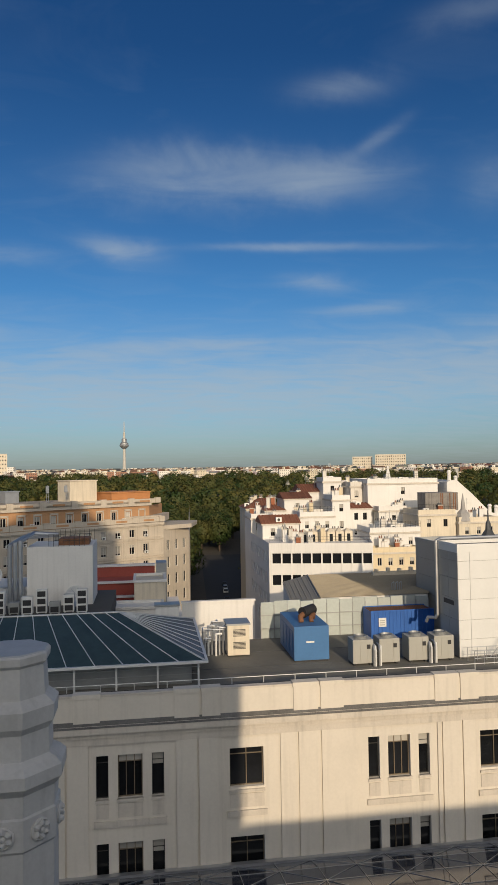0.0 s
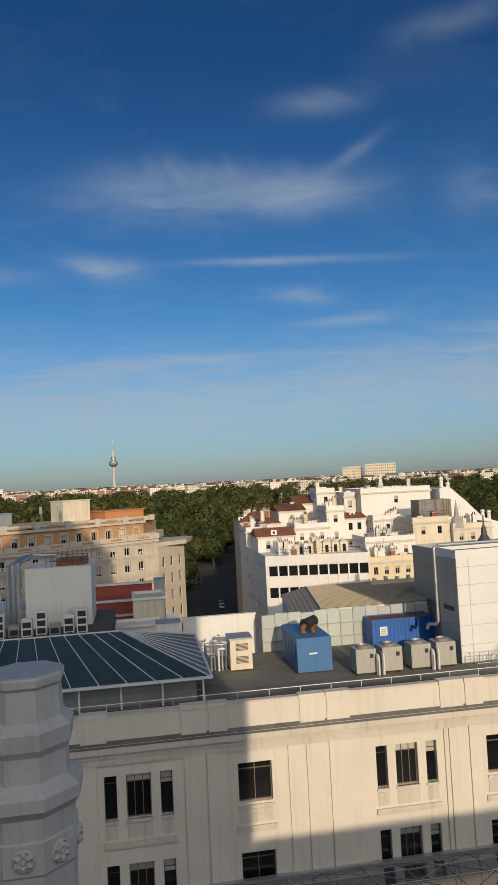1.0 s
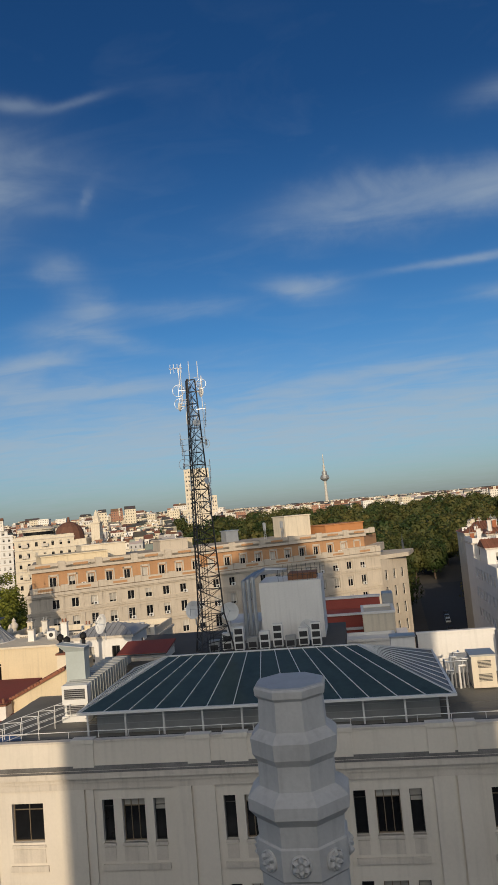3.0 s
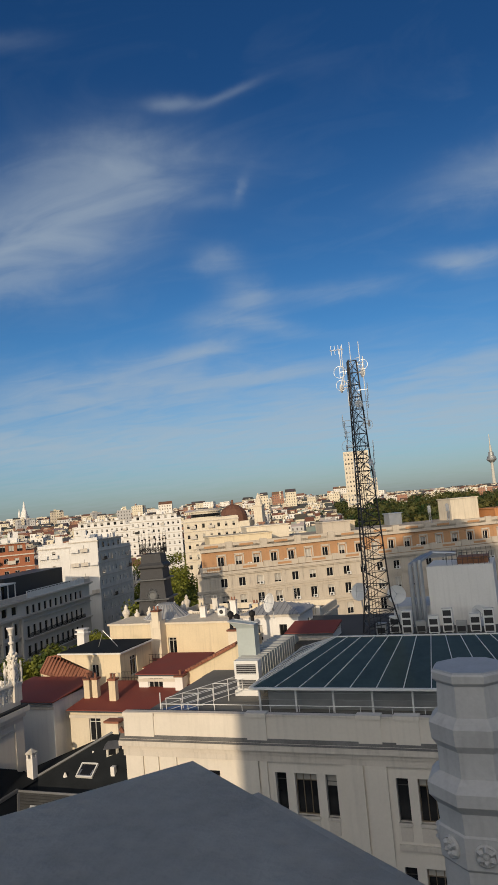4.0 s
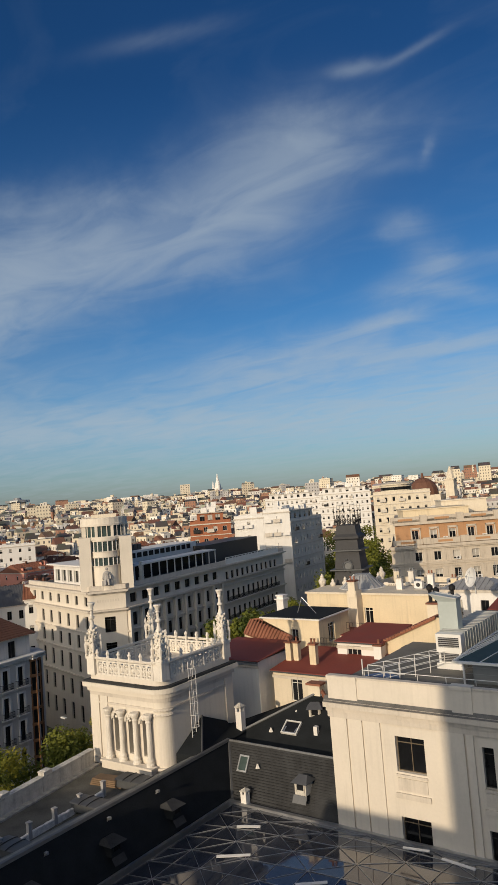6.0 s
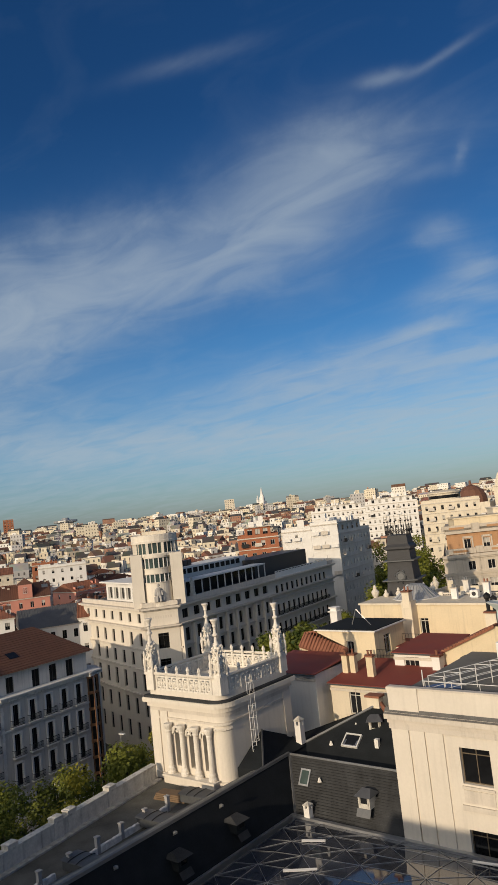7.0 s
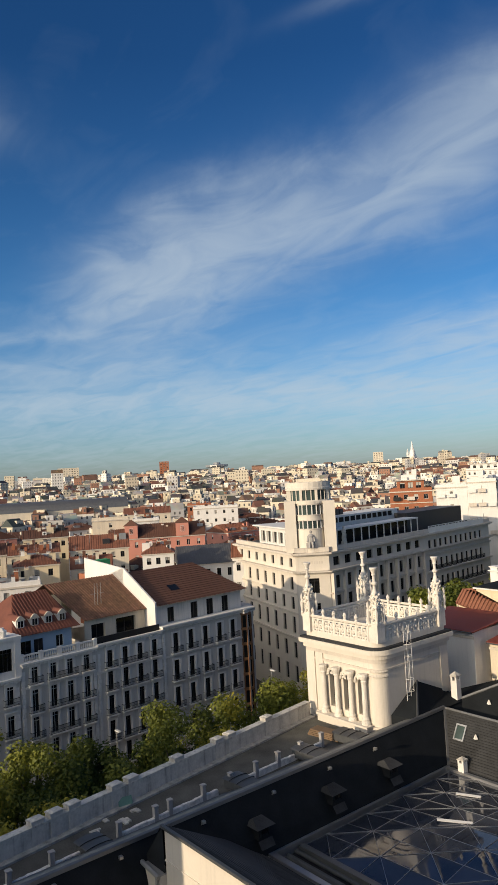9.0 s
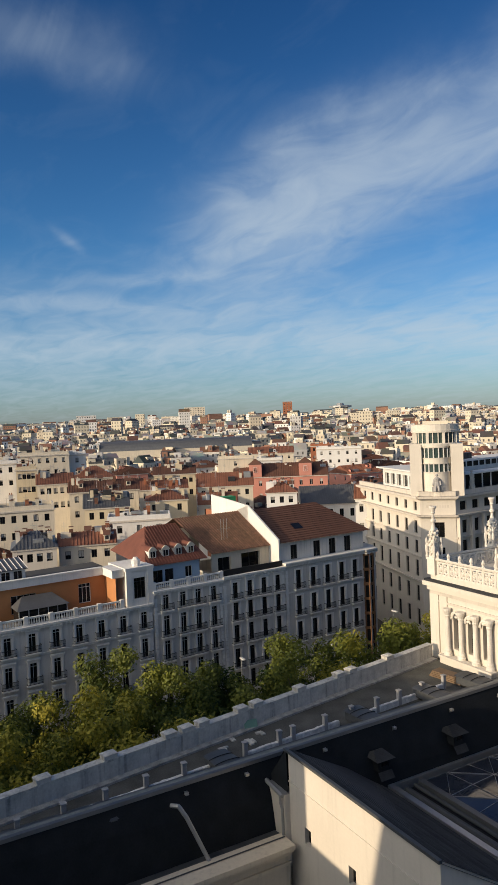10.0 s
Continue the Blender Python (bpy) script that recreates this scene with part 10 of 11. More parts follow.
# houses that stand out: front corners, depth, height, wall, roof
SPECIAL = (
    ("pale yellow house with arched windows beside a palm", -190.7, 30.6, -189.7, 35.6, 9, 37.0, YELLOW, "flat", DECK, 0, 4),
    ("cream apartment block with a blank white flank", -218.1, 36.3, -214.9, 50.6, 14, 39.6, CREAM, "flat", DECK, 0, 6),
    ("low white house with a blank front", -201.5, 26.9, -200.4, 32.8, 9, 38.4, WHITE, "flat", DECK, 0, 2),
    ("cream house with a red tiled roof and dormers", -176.0, 32.6, -174.1, 40.8, 10, 34.0, CREAM, "gable", TERRACOTTA, 2.2, 5),
    ("cream house with a broad red-brown hipped roof", -187.5, 44.5, -184.7, 54.4, 12, 34.0, CREAM, "hip", TERRACOTTA, 2.8, 6),
    ("long cream house with a dark brown tiled roof", -164.7, 37.2, -160.1, 52.1, 9, 32.5, CREAM, "gable", TILE_BROWN, 2.2, 6),
    ("yellow rendered house with a grey gable and small windows", -148.4, 36.0, -145.7, 44.6, 9, 30.4, YELLOW, "gable", ZINC, 2.6, 4),
    ("low white roof block with a plain parapet", -135.7, 36.8, -131.6, 48.1, 6, 28.9, WHITE, "flat", DECK, 0, 3),
    ("cream house with a terracotta roof and blank gable", -150.2, 50.1, -146.8, 58.5, 9, 30.6, YELLOW, "hip", TERRACOTTA, 1.8, 3),
    ("yellow house with a brown roof and a row of windows", -186.8, 66.3, -182.4, 76.8, 9, 33.4, YELLOW, "gable", TILE_BROWN, 2.0, 6),
    ("cream house with a long red tiled roof", -174.1, 57.3, -169.6, 68.6, 8, 30.8, CREAM, "gable", TERRACOTTA, 2.0, 5),
    ("cream house with arched attic windows and a brown roof", -171.3, 72.2, -164.8, 85.0, 10, 30.5, CREAM, "gable", TERRACOTTA, 3.2, 6),
    ("pale stone house with a pedimented grey roof", -128.0, 17.7, -126.5, 24.8, 9, 26.9, STONE, "hip", ZINC, 2.4, 4),
    ("cream house with round attic windows and a flat roof", -152.1, 18.9, -149.9, 30.2, 9, 30.9, CREAM, "flat", DECK, 0, 5),
    ("low house with weathered terracotta roofs", -128.4, 25.6, -125.7, 35.0, 8, 26.5, CREAM, "gable", TERRACOTTA, 1.8, 4),
    ("tall plain cream block with a blank wall", -212.0, 98.5, -206.6, 108.6, 12, 35.1, CREAM, "flat", DECK, 0, 1),
    ("small white house with a hipped terracotta roof", -142.4, 76.0, -138.8, 81.9, 8, 30.7, WHITE, "hip", TERRACOTTA, 1.8, 3),
    ("white apartment house with a balcony front", -218.9, 51.3, -217.5, 56.4, 12, 39.1, WHITE, "flat", DECK, 0, 1),
    ("cream house with a red roof behind the awning", -149.4, 62.4, -145.6, 70.1, 8, 28.6, CREAM, "gable", TERRACOTTA, 2.4, 3),
    ("red brick block among the far roofs", -278.3, 179.2, -272.1, 188.2, 14, 34.3, BRICK, "flat", DECK, 0, 4),
    ("white house with a plain front among the far roofs", -252.0, 164.5, -241.0, 179.7, 12, 34.0, WHITE, "flat", DECK, 0, 5),
    ("cream house with a red roof in the old town", -267.0, 140.1, -257.3, 156.5, 12, 33.2, CREAM, "gable", TERRACOTTA, 2.6, 6),
    ("pale house with a brown roof in the old town", -200.2, 115.7, -192.2, 127.9, 10, 30.1, CREAM, "gable", TILE_BROWN, 2.4, 5),
    ("white house with roof terrace in the old town", -226.1, 121.0, -221.4, 128.9, 10, 32.8, WHITE, "flat", DECK, 0, 3),
)
for label, ax, ay, bx, by, dp, h, wl_, rf, rm, rise, c in SPECIAL:
    m, w = frame_of((ax, ay), (bx, by)), math.hypot(bx - ax, by - ay)
    house(label, m, w, dp, h, 2, c, 1 if c > 2 else 0, wl_, rf, rm, rise, style="d2", base=h - 6.8, far=math.hypot(ax, ay) > 170, group="old town houses")
    clutter(m, 4, w, dp, h + 0.5, int(-ax))
taken = [((a_ + c_) / 2 - e_ / 2, (b_ + d_) / 2) for _, a_, b_, c_, d_, e_, *_ in SPECIAL]
count = 0
for ring in range(14):
    for k in range(60):
        x, y = -118 - ring * 17.5 + rnd.uniform(-1.5, 1.5), -40 + k * 16.5 + rnd.uniform(-1.5, 1.5)
        az, d = math.degrees(math.atan2(x, y)), math.hypot(x, y)
        if d > 350 or az > -33 or az < -88:
            continue
        if y > 74 and x > -160:
            continue
        if y > 60 and x > -134:
            continue
        w, dp = rnd.uniform(12.5, 16.5), rnd.uniform(12, 16)
        h = rnd.uniform(17.5, 24.5) + land(x, y) * 0.6
        rf, rm = rnd.choice(roofs)
        wl_ = rnd.choice(walls)
        if min(math.hypot(x - dp / 2 - tx, y - ty) for tx, ty in taken[:24]) < 12.5:
            continue
        near = d < 200
        m = pose(x - dp, y, 0, 0, 0, rnd.choice([-6, -3, 0, 84, 90]) + rnd.uniform(-3, 3))
        if count < 150:
            house("old %s town house with a %s roof" % (words[wl_], "flat" if rf == "flat" else "brown tiled" if rm is TILE_BROWN else "terracotta"), m, w, dp, h, 2, 5 if near else 4, 3 if near else 2, wl_, rf, rm, rnd.uniform(2.0, 3.2), style=rnd.choice(["w2", "d2"]), group="old town houses", base=h - 7.4, far=d > 170)
            if near or rnd.random() < 0.4:
                clutter(m, 3, w, dp, h + 0.4, count)
            count += 1

# particular buildings of the middle distance
pink = house("long pink rendered building with a tiled roof and dormers", pose(-206.0, 101.0, 0, 0, 0, 58), 30, 12, 29.0, 7, 9, 3, PINK, "gable", TILE_BROWN, 4.0, style="w2", far=True)
for x in (5.0, 21.0):
    b = B()
    box(b, x, -0.4, 29.0, x + 4.0, 4.5, 33.0)
    part("dormer_block", b, PINK, pink)
    b = B()
    lathe(b, [(3.4, 33.0), (0.2, 34.8)], 4, (x + 2.0, 2.0, 0), math.pi / 4)
    part("dormer_roof", b, TILE_BROWN, pink)
    shared("window", window_mesh(1.2, 1.8, "w2"), pink, pose(x + 1.4, -0.45, 30.4))
house("white house with a grey standing-seam roof and rooflights", pose(-146.0, 88.0, 0, 0, 0, 62), 16, 11, 26.5, 6, 6, 3, WHITE, "gable", ZINC, 4.0, style="d2")
house("white house with an orange tiled roof on the side street", pose(-140.0, 99.0, 0, 0, 0, 50), 9, 9, 27.5, 6, 4, 2, WHITE, "gable", TERRACOTTA, 3.0)
def dress(t, w, d, h, storeys, wall, seed, attic=True, bands=True):
    """Bands, balconies, a set-back attic and roof clutter on a far apartment house."""
    rn = random.Random(seed)
    sh_ = h / storeys
    if bands:
        for k in range(storeys - 4, storeys):
            b = B()
            box(b, -0.12, -0.2, sh_ * k - 0.1, w + 0.12, -0.004, sh_ * k + 0.12)
            part("string_course", b, STONE_TRIM, t)
    n = max(3, int(w / 6))
    for k in range(n):
        for j in range(storeys - 4, storeys):
            if rn.random() < 0.55:
                b = B()
                x = w * (k + 0.5) / n - 1.1
                box(b, x, -0.9, sh_ * j + sh_ * 0.24, x + 2.2, -0.205, sh_ * j + sh_ * 0.28)
                box(b, x, -0.9, sh_ * j + sh_ * 0.28, x + 2.2, -0.85, sh_ * j + sh_ * 0.28 + 0.95)
                part("balcony", b, rn.choice((wall, IRON, STONE_TRIM)), t)
    if attic:
        b = B()
        JOINED.append(B())
        z0, z1, i = h + 0.1, h + 3.1, 2.2
        m_ = max(3, int(w / 4.2))
        facade(t, b, (i, i), (w - i, i), z0, z1, rows_of(even(i * 0.2, w - 2.2 * i, m_, 1.5), [(z0 + 0.5, z1 - 0.5)]), "d2", depth=0.2)
        wall_holes(b, (w - i, i), (w - i, d - i), z0, z1, [])
        wall_holes(b, (w - i, d - i), (i, d - i), z0, z1, [])
        wall_holes(b, (i, d - i), (i, i), z0, z1, [])
        part("attic_wall", b, wall, t)
        tagged(part("attic_glazing", JOINED.pop(), [FRAME_D, GLASS, BLIND], t), kind="stuff")
        b = B()
        box(b, i - 0.5, i - 0.6, z1, w - i + 0.5, d - i + 0.5, z1 + 0.25)
        part("attic_roof", b, STONE_TRIM, t)
    b = B()
    top_ = h + (3.35 if attic else 0.12)
    for k in range(max(4, int(w / 3))):
        x, y, q = rn.uniform(3, w - 4), rn.uniform(3, d - 4), rn.random()
        box(b, x, y, top_, x + rn.uniform(0.5, 2.4), y + rn.uniform(0.5, 1.8), top_ + (rn.uniform(0.7, 1.6) if q < 0.7 else rn.uniform(1.8, 3.2)))
    tagged(part("roof_clutter", b, WHITE, t), kind="stuff")
    return t


dress(house("orange brick apartment block with white-framed windows", pose(-145.5, 164.2, 0, 0, 0, 38), 12.5, 12, 39.4, 11, 4, 3, BRICK, "flat", style="w2", ww=1.3), 12.5, 12, 39.4, 11, BRICK, 1)
dress(house("blank white rendered apartment end wall with a lower side", pose(-135.6, 173.6, 0, 0, 0, 33), 9.0, 14, 40.0, 10, 1, 0, WHITE, "flat"), 9.0, 14, 40.0, 10, WHITE, 2, False, False)
dress(house("tall blank white rendered apartment end wall", pose(-128.0, 178.5, 0, 0, 0, 33), 8.2, 14, 41.2, 10, 1, 0, WHITE, "flat", ww=0.1), 8.2, 14, 41.2, 10, WHITE, 3, False, False)
dress(house("grey apartment block with arched attic windows", pose(-121.2, 183.3, 0, 0, 0, 97), 24, 13, 38.0, 10, 9, 1, GREYWALL, "flat", style="w2"), 24, 13, 38.0, 10, GREYWALL, 4)
dress(house("long white apartment building with rows of windows", pose(-229.0, 327.0, 0, 0, 0, 30), 30, 16, 43.0, 12, 11, 4, WHITE, "flat", style="d2", far=True, ww=1.0), 30, 16, 43.0, 12, WHITE, 5)
dress(house("pale apartment building with a taller set-back attic", pose(-203.0, 342.0, 0, 0, 0, 30), 28.2, 16, 44.2, 12, 10, 4, WHITE, "flat", style="d2", far=True, ww=1.0), 28.2, 16, 44.2, 12, WHITE, 6)
ca = dress(house("cream stone apartment building with a rounded attic", pose(-116.4, 232.0, 0, 0, 0, 25), 20, 18, 43.6, 12, 7, 5, CREAM, "flat", style="d2", far=True, ww=0.9), 20, 18, 43.6, 12, CREAM, 7, False)
b = B()
lathe(b, [(5.6, 43.7), (5.6, 46.6), (6.1, 46.7), (6.1, 47.1), (3.0, 47.8)], 22, (8.5, 7.0, 0))
part("round_attic", b, CREAM, ca)
b = B()
lathe(b, [(5.64, 44.9), (5.64, 46.0)], 22, (8.5, 7.0, 0))
part("attic_window_band", b, GLASS, ca)
# roofs behind the corner house, with a row of coolers
bh = house("white rear house with a flat roof behind the corner house", frame_of((-119.0, 60.5), (-121.0, 75.0)), 14.6, 21, 26.4, 2, 4, 3, WHITE, "flat", style="d2", base=19.0, group="old town houses")
for k in range(11):
    unit = thing("condenser_box", "grey roof condenser in a long row", "air conditioner", frame_of((-119.0, 60.5), (-121.0, 75.0)) @ pose(1.0 + 1.2 * k, 3.0, 26.5), "row of roof coolers")
    b = B()
    box(b, 0, 0, 0.15, 1.0, 1.0, 2.0)
    bevelled(b, 0.03)
    part("casing", b, GREY_METAL, unit)
    b = B()
    box(b, 0.1, -0.02, 0.4, 0.9, -0.004, 1.8)
    part("grille", b, DARK_METAL, unit)
    b = B()
    box(b, 0.05, 0.05, 0, 0.95, 0.95, 0.15)
    part("foot", b, STEEL, unit)
b = B()
box(b, 0, 0, 0, 4.2, 2.0, 2.4)
tagged(part("green_awning", b, AWNING), "bright green canvas roof shelter", "awning").matrix_basis = pose(-131.0, 58.0, 29.6, 0, 0, 90)
b = B()
box(b, -1, -1, 20, 7.4, 3.4, 29.6)
tagged(part("roof_stage", b, BRICK), "brick roof stage under the shelter", "roof").matrix_basis = pose(-131.0, 58.0, 0, 0, 0, 90)

# ---- far city ----
rng = np.random.default_rng(3)
V, F, UVS, MI = [], [], [], []


def city_block(x, y, z, w, d, h, ang, gable):
    c, s = math.cos(ang), math.sin(ang)

    def P_(a, b_, zz):
        return (x + a * c - b_ * s, y + a * s + b_ * c, zz)

    i = len(V)
    cr = [(-w / 2, -d / 2), (w / 2, -d / 2), (w / 2, d / 2), (-w / 2, d / 2)]
    for a, b_ in cr:
        V.append(P_(a, b_, z - 6))
    for a, b_ in cr:
        V.append(P_(a, b_, z + h))
    for k in range(4):
        F.append((i + k, i + (k + 1) % 4, i + 4 + (k + 1) % 4, i + 4 + k))
        ln_ = w if k % 2 == 0 else d
        UVS.extend([(0, -h - 6), (ln_, -h - 6), (ln_, 0), (0, 0)])
        MI.append(0)
    if gable:
        V.append(P_(-w / 2, 0, z + h + gable))
        V.append(P_(w / 2, 0, z + h + gable))
        j = i + 8
        for f in ((i + 4, i + 5, j + 1, j), (i + 6, i + 7, j, j + 1), (i + 5, i + 6, j + 1), (i + 7, i + 4, j)):
            F.append(f)
            UVS.extend([(0, -999)] * len(f))
            MI.append(1)
    else:
        F.append((i + 4, i + 5, i + 6, i + 7))
        UVS.extend([(0, -999)] * 4)
        MI.append(1)


made = 0
for ringd in range(100):
    d0 = 250 * (1.032 ** ringd)
    if d0 > 4200:
        break
    step = max(9.5, d0 * 0.0175)
    azs = np.arange(-88, 42, math.degrees(step / d0))
    for a in azs:
        az = a + rng.uniform(-0.3, 0.3) * math.degrees(step / d0)
        d = d0 * (1 + rng.uniform(-0.02, 0.02))
        x, y = d * math.sin(radians(az)), d * math.cos(radians(az))
        if az > -14 and d < 1000:
            continue
        if d < 350 and (az < -33):
            continue
        if d < 300 and az > -33:
            continue
        if -33 < az < -14 and d < 420 and rng.random() < 0.5:
            continue
        # the avenue stays open
        if d < 420 and -29 < az < -22:
            continue
        w, dp = step * rng.uniform(0.6, 1.15), max(9.0, step * 0.5) * rng.uniform(0.7, 1.2)
        h = rng.uniform(13, 24) + (rng.uniform(4, 16) if rng.random() < 0.10 and d > 700 else 0)
        h = min(h, 24) * 0.87 if az > -10 else h
        ang = radians(-az) + rng.normal(0, 0.35)
        gable = rng.uniform(2, 4.0) if rng.random() < (0.6 if d < 900 else 0.4) else 0
        z = land(x, y)
        city_block(x, y, z, w, dp, h, ang, gable)
        if rng.random() < 0.8:
            for q in range(int(rng.integers(1, 5))):
                city_block(x + rng.uniform(-0.3, 0.3) * w, y + rng.uniform(-0.3, 0.3) * dp, z + h, rng.uniform(1.5, 5), rng.uniform(1.5, 4), rng.uniform(1.2, 4.0), ang, 0)
        made += 1
me = bpy.data.meshes.new("distant_city")
me.from_pydata(V, [], F)
uvl = me.uv_layers.new(name="UVMap")
uvl.data.foreach_set("uv", np.array(UVS, dtype=np.float32).ravel())
me.polygons.foreach_set("material_index", np.array(MI, dtype=np.int32))
me.materials.append(CITY_WALL)
me.materials.append(CITY_ROOF)
me.update()
tagged(new("distant_city", me), "sunlit pale houses and tiled roofs out to the horizon", "city", kind="stuff")

# ---- landmarks on the skyline ----
def slab(label, az, d, w, dp, top, wall, storeys, cols):
    x, y = d * math.sin(radians(az)), d * math.cos(radians(az))
    z = land(x, y)
    return house(label, pose(x, y, z - 2, 0, 0, -az) @ pose(-w / 2, 0, 0), w, dp, top - z + 2, storeys, cols, 2, wall, "flat", style="d1", ww=w / cols * 0.42, name="tower_block", far=True)


def landmark_dir(az, d):
    return d * math.sin(radians(az)), d * math.cos(radians(az))


slab("pale slab tower block far behind the park", -12.1, 778, 27, 14, 96.0, CREAM, 16, 8)
slab("broad pale apartment tower on the skyline", 19.5, 1300, 54, 16, 68.0, CREAM, 9, 14)
slab("pale apartment block on the skyline", 17.3, 1320, 36, 16, 65.0, CREAM, 8, 9)
slab("white office tower on the far skyline", -74.2, 1500, 39, 20, 72, WHITE, 8, 8)
slab("cream apartment tower on the far skyline", -65.6, 2100, 60, 26, 95, CREAM, 10, 8)
slab("brick tower on the far skyline", -58.1, 2600, 34, 30, 113, BRICK, 12, 3)
slab("pale office tower on the far skyline", -41.0, 1900, 26, 22, 88, CREAM, 12, 4)
slab("pale apartment block at the edge of the park", -11.4, 1050, 30, 14, 72, CREAM, 9, 8)
x, y = landmark_dir(-1.75, 3400)
tvt = thing("television_tower", "slender concrete television tower with a round pod", "tower", pose(x, y, land(x, y) - 5))
zb, f_ = land(x, y) - 5, 3400 / 57.3
hz = lambda el: 47 + el * f_ - zb
b = B()
lathe(b, [(9, 0), (6.5, hz(0.9)), (6.0, hz(1.75))], 12)
part("shaft", b, STONE_OLD, tvt)
b = B()
lathe(b, [(8, hz(1.72)), (21, hz(1.92)), (22, hz(2.0)), (19, hz(2.1)), (19, hz(2.18)), (12, hz(2.25)), (12, hz(2.5)), (8, hz(2.55))], 20)
part("pod", b, GREY_METAL, tvt)
b = B()
lathe(b, [(6, hz(2.55)), (5, hz(3.0)), (2.6, hz(3.05)), (1.6, hz(3.9))], 8)
part("antenna", b, STONE_OLD, tvt)
x, y = landmark_dir(-38.4, 1360)
z0 = land(x, y)
ch = thing("white_church_spire", "slim white church spire above the far roofs", "church", pose(x, y, z0))
b = B()
box(b, -6, -6, -4, 6, 6, 66 - z0)
lathe(b, [(6, 66 - z0), (5, 74 - z0), (3.0, 79 - z0), (0.5, 93 - z0)], 8)
for s in (-1, 1):
    lathe(b, [(2.4, 50 - z0), (2.2, 70 - z0), (0.2, 80 - z0)], 6, (s * 6.5, -6, 0))
part("spire", b, WHITE, ch)
x, y = landmark_dir(-22.4, 500)
z0 = land(x, y)
dm = thing("domed_church", "small brown church dome with a slim bell tower", "church", pose(x, y, z0 - 8))
b = B()
box(b, -14, -6, -5, 14, 12, 46 - z0)
part("nave", b, CREAM, dm)
b = B()
lathe(b, [(10, 46 - z0), (10, 48.5 - z0), (9.5, 51 - z0), (7.5, 54.5 - z0), (4, 57 - z0), (1, 58 - z0), (0.7, 61 - z0)], 14)
part("dome", b, TILE_BROWN, dm)
b = B()
box(b, 17, -4, -5, 23, 2, 55 - z0)
box(b, 16.6, -4.4, 55 - z0, 23.4, 2.4, 56 - z0)
lathe(b, [(2.8, 56 - z0), (2.4, 59 - z0), (0.3, 64 - z0)], 8, (20, -1, 0))
part("bell_tower", b, CREAM, dm)
x, y = landmark_dir(-45.8, 900)
b = B()
lathe(b, [(11, land(x, y)), (11, 40), (10, 44), (6, 48), (1, 50), (0.5, 54)], 14, (x, y, 0))
tagged(part("grey_dome", b, ZINC), "grey lead dome among the far roofs", "dome")
b = B()
x, y = landmark_dir(-53.9, 2300)
lathe(b, [(26, 60), (26, 78), (38, 80), (38, 86), (14, 88), (10, 94)], 10, (x, y, 0))
tagged(part("stepped_tower", b, GREY_METAL), "dark stepped tower on the far skyline", "tower")
# barrel roof of the far hall
hall = thing("barrel_hall", "long grey barrel-roofed public hall among the roofs", "hall", frame_of((-400.0, 116.0), (-366.0, 198.0)))
b = B()
for k in range(10):
    a0, a1 = math.pi * k / 10, math.pi * (k + 1) / 10
    quad(b, (0, 9 - 9 * math.cos(a0), 33 + 5.5 * math.sin(a0)), (88, 9 - 9 * math.cos(a0), 33 + 5.5 * math.sin(a0)), (88, 9 - 9 * math.cos(a1), 33 + 5.5 * math.sin(a1)), (0, 9 - 9 * math.cos(a1), 33 + 5.5 * math.sin(a1)))
part("roof", b, ZINC, hall)
b = B()
box(b, 0.1, 0.1, 5, 87.9, 17.9, 33.0)
prism(b, [(-0.6, 0), (0.09, 0), (0.09, 18), (-0.6, 18)], 5, 37)
part("wall", b, CREAM, hall)
# long museum-like hall roofs
for az, d, w, h in ((-70, 520, 90, 33), (-60, 640, 120, 35), (-66, 420, 40, 29)):
    x, y = landmark_dir(az, d)
    house("long cream public building with a plain parapet", pose(x, y, 0, 0, 0, -az), w, 24, h, 6, int(w / 6), 3, CREAM, "flat", style="d1", name="public_hall", far=True)

PEDESTAL = mat("smooth_grey_stone", (0.50, 0.455, 0.375), 0.85, 0.34, 3.2, 30, 0.35, streak=0.12)
PALE_STONE = mat("pale_weathered_stone", (0.56, 0.545, 0.52), 0.9, 0.16, 0.5, 7, 0.25, streak=0.14)

# ---- the tower that the camera walks round, behind and beneath it; its bulk is unseen ----
keep = thing("palace_tower", "tall grey stone palace tower behind the terrace, out of view, shaped for its shadows", "tower")
# setback along the sun's line: shadow edges stay, more sky reaches the pedestal
BACK = 14.0
kx, ky, kz = BACK * 0.07, -BACK * 0.998, BACK * 0.2493
bm = B()
prism(bm, [(x + kx, y + ky) for x, y in ((-17.4, -44), (11.3, -44), (11.3, -9), (7.4, -6.2), (-13, -6.2), (-17.4, -9))], 20, 66 + kz)
lathe(bm, [(12, 66 + kz), (12, 76 + kz), (9, 78 + kz), (3, 84 + kz)], 8, (-4.8 + kx, -24 + ky, 0), math.pi / 8)
part("wall", bm, STONE_GREY, keep)
# unseen blocks added beside the tower, edges and heights set to shape cast shadows
for x0, x1, z1 in ((11.3, 58, 36.2), (-74, -40.2, 33.8), (-40.2, -31.4, 26.5), (-31.4, -17.4, 35.2)):
    bm = B()
    box(bm, x0 + kx, -44 + ky, 8, x1 + kx, -7 + ky, z1 + kz)
    part("lower_block", bm, STONE_GREY, keep)
bm = B()
box(bm, -16, -6.2 + ky, 20, 9, -5.0, 45.5)
part("terrace", bm, STONE_GREY, keep)


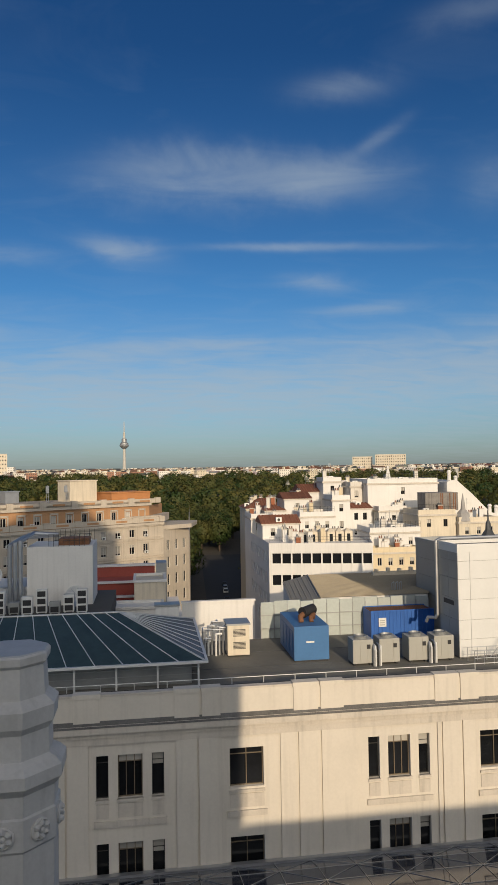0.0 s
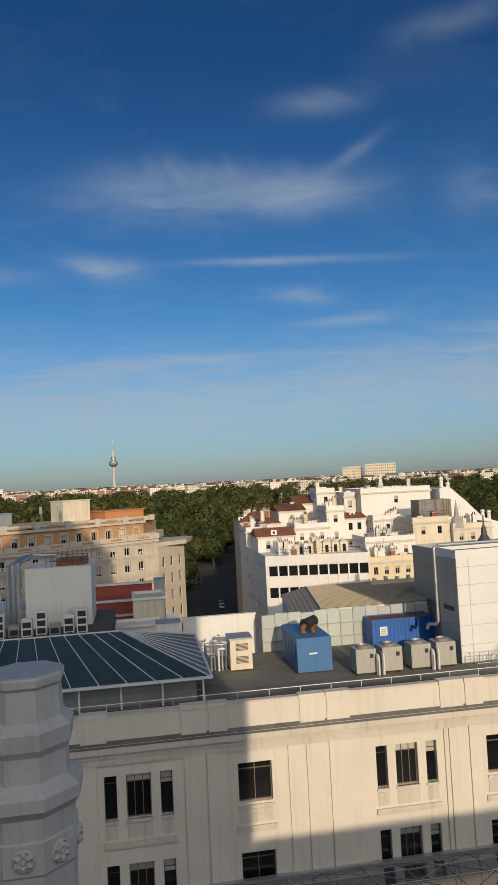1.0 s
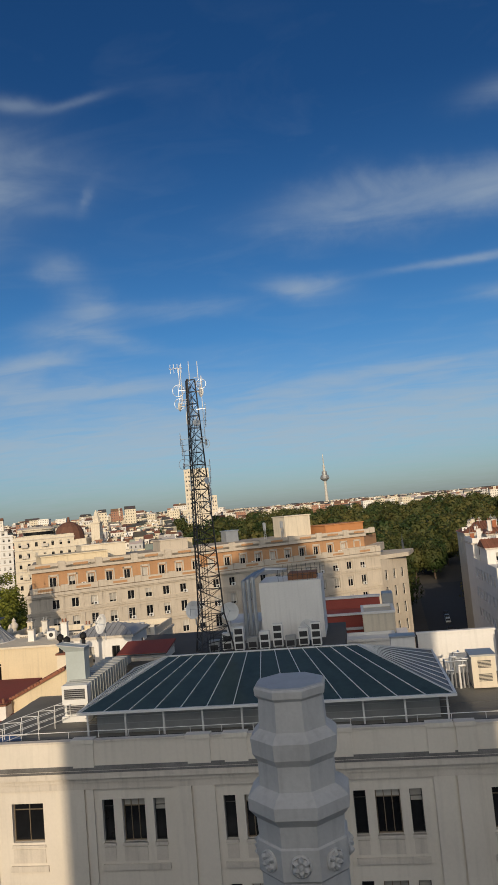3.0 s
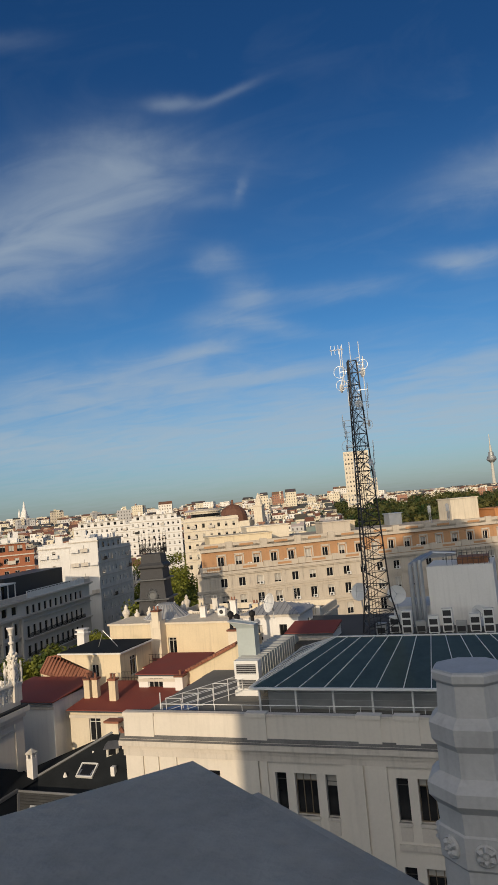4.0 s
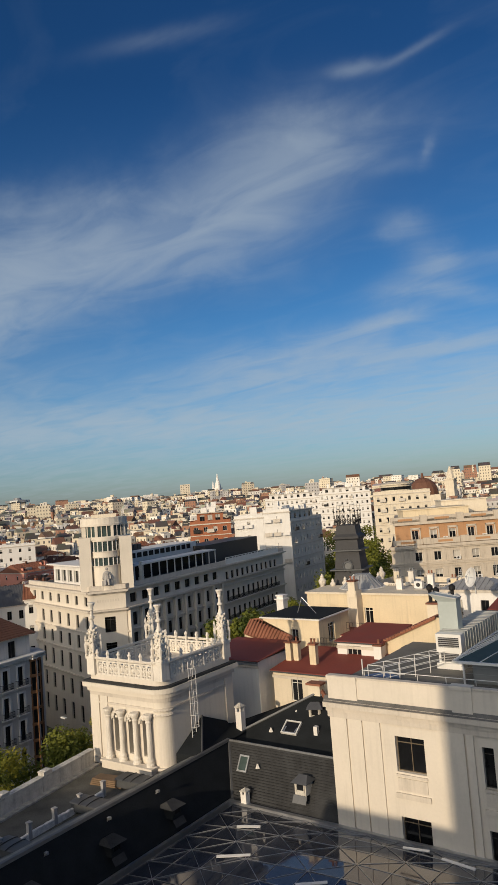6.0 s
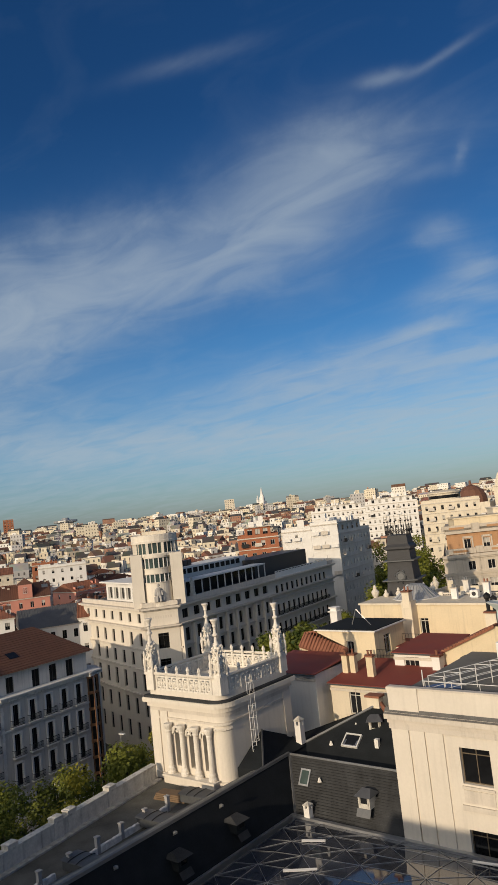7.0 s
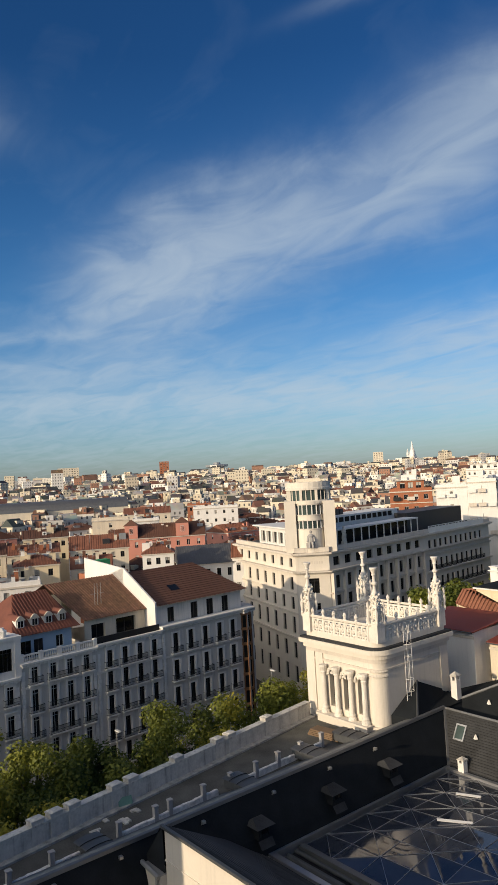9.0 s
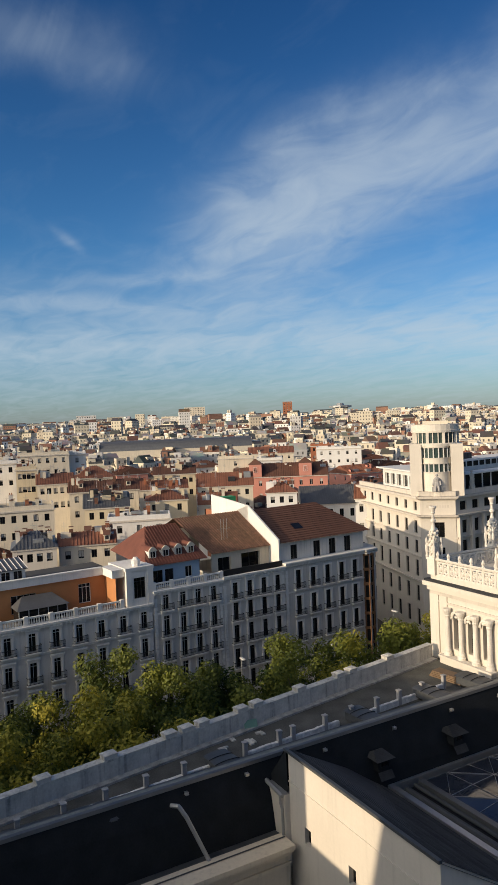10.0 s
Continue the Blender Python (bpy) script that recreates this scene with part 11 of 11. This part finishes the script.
def pinnacle(m, s=1.0, depth=9.0):
    """Stepped octagonal stone pinnacle; its flat top at z = 0."""
    t = thing("pinnacle", "stepped octagonal grey stone pinnacle with carved rosettes", "pinnacle", m, "octagonal pinnacles")
    prof = [(1.62, -depth), (1.62, -6.3), (1.70, -6.2), (1.70, -5.2), (1.62, -5.15), (1.66, -4.45), (1.92, -4.15), (1.92, -3.75), (1.72, -3.55), (1.45, -3.4), (1.45, -2.55), (1.62, -2.3), (1.66, -1.75), (1.50, -1.6), (1.30, -1.45), (1.24, -0.42), (1.36, -0.3), (1.38, -0.06), (1.32, 0.0)]
    b = B()
    lathe(b, [(r * s, z * s) for r, z in prof], 8, phase=math.pi / 8)
    part("shaft", b, PALE_STONE, t)
    b = B()
    lathe(b, [(1.31 * s, 0.003), (1.28 * s, 0.05 * s)], 8, phase=math.pi / 8)
    part("cap", b, mat("pale_lead", (0.42, 0.43, 0.45), 0.6, 0.2, 1.2, 8, 0.2), t, "bluish lead sheet cap")
    for k in range(8):
        a = k * math.tau / 8
        b = B()
        r = 1.60 * s
        c = Vector((math.cos(a) * r, math.sin(a) * r, -5.7 * s))
        rot = Matrix.Translation(c) @ Euler((0, math.pi / 2, a)).to_matrix().to_4x4()
        rings = []
        for rr, z_, wave in ((0.36, -0.1, 0.0), (0.37, 0.03, 0.0), (0.32, 0.07, 0.0), (0.30, 0.03, 0.16), (0.26, 0.10, 0.16), (0.18, 0.14, 0.14), (0.10, 0.07, 0.0), (0.09, 0.12, 0.0), (0.04, 0.16, 0.0)):
            rings.append([b.verts.new(((rr * (1 + wave * math.cos(6 * q * math.tau / 36))) * s * math.cos(q * math.tau / 36), (rr * (1 + wave * math.cos(6 * q * math.tau / 36))) * s * math.sin(q * math.tau / 36), (z_ + (0.04 * math.cos(6 * q * math.tau / 36) if wave else 0)) * s)) for q in range(36)])
        for ra_, rb_ in zip(rings, rings[1:]):
            for q in range(36):
                b.faces.new((ra_[q], ra_[(q + 1) % 36], rb_[(q + 1) % 36], rb_[q]))
        b.faces.new(rings[-1])
        bmesh.ops.transform(b, matrix=rot, verts=b.verts[:])
        part("rosette", b, PALE_STONE, t)
    return t


pinnacle(pose(-4.15, 26.0, 40.8, 0, 0, 0), 1.0, 24)


# ---- stepped parapet pedestal beside the walk ----
ped = thing("parapet_pedestal", "stepped square grey stone pedestal on the terrace parapet", "pedestal")
pu, pv = Vector((math.cos(radians(-128.7)), math.sin(radians(-128.7)))), Vector((math.cos(radians(-37.7)), math.sin(radians(-37.7))))
far_corner = Vector((-2.375, 0.509))


def block(name, grow, z0, z1, material, label=""):
    side, run = 0.74, 0.88
    c = [far_corner - pu * grow - pv * grow * 0.1, far_corner + pu * (side + grow) - pv * grow * 0.1,
         far_corner + pu * (side + grow) + pv * (run + grow * 0.3), far_corner - pu * grow + pv * (run + grow * 0.3)]
    b = B()
    prism(b, [(q.x, q.y) for q in c], z0, z1)
    bevelled(b, 0.012, 2)
    return part(name, b, material, ped, label)


block("upper_step", 0.0, 46.4, 46.656, PEDESTAL)
block("lower_step", 0.136, 45.6, 46.561, PEDESTAL)
block("plinth", 0.20, 41.5, 45.597, PEDESTAL)
# dark worn lines along the two edges and in the corner between the steps
for grow, z, first, last, seed in ((-0.013, 46.656, 1, 17, 4), (0.003, 46.561, 0, 20, 5), (0.123, 46.561, 2, 13, 6)):
    c0, c1 = far_corner + pu * (0.74 + grow), far_corner + pu * (0.74 + grow) + pv * 0.95
    out = pu if z < 46.6 and grow < 0.05 else -pu
    rn = random.Random(seed)
    wid = [rn.uniform(0.001, 0.0032) for _ in range(25)]
    b = B()
    for k in range(first, last):
        if (k + seed) % 9 == 8:
            continue
        q0, q1 = c0 + (c1 - c0) * (k / 24), c0 + (c1 - c0) * ((k + 0.999) / 24)
        p0, p1 = q0 + out * wid[k], q1 + out * wid[k + 1]
        prism(b, [(q0.x, q0.y), (q1.x, q1.y), (p1.x, p1.y), (p0.x, p0.y)], z - 0.002, z + 0.0012)
    part("worn_edge", b, SOOT, ped, "dark worn line along the step")
bm = B()
box(bm, -3.5, -5.0, 20.0, -1.2, 1.1, 41.497)
part("parapet_ledge", bm, STONE_GREY, keep)
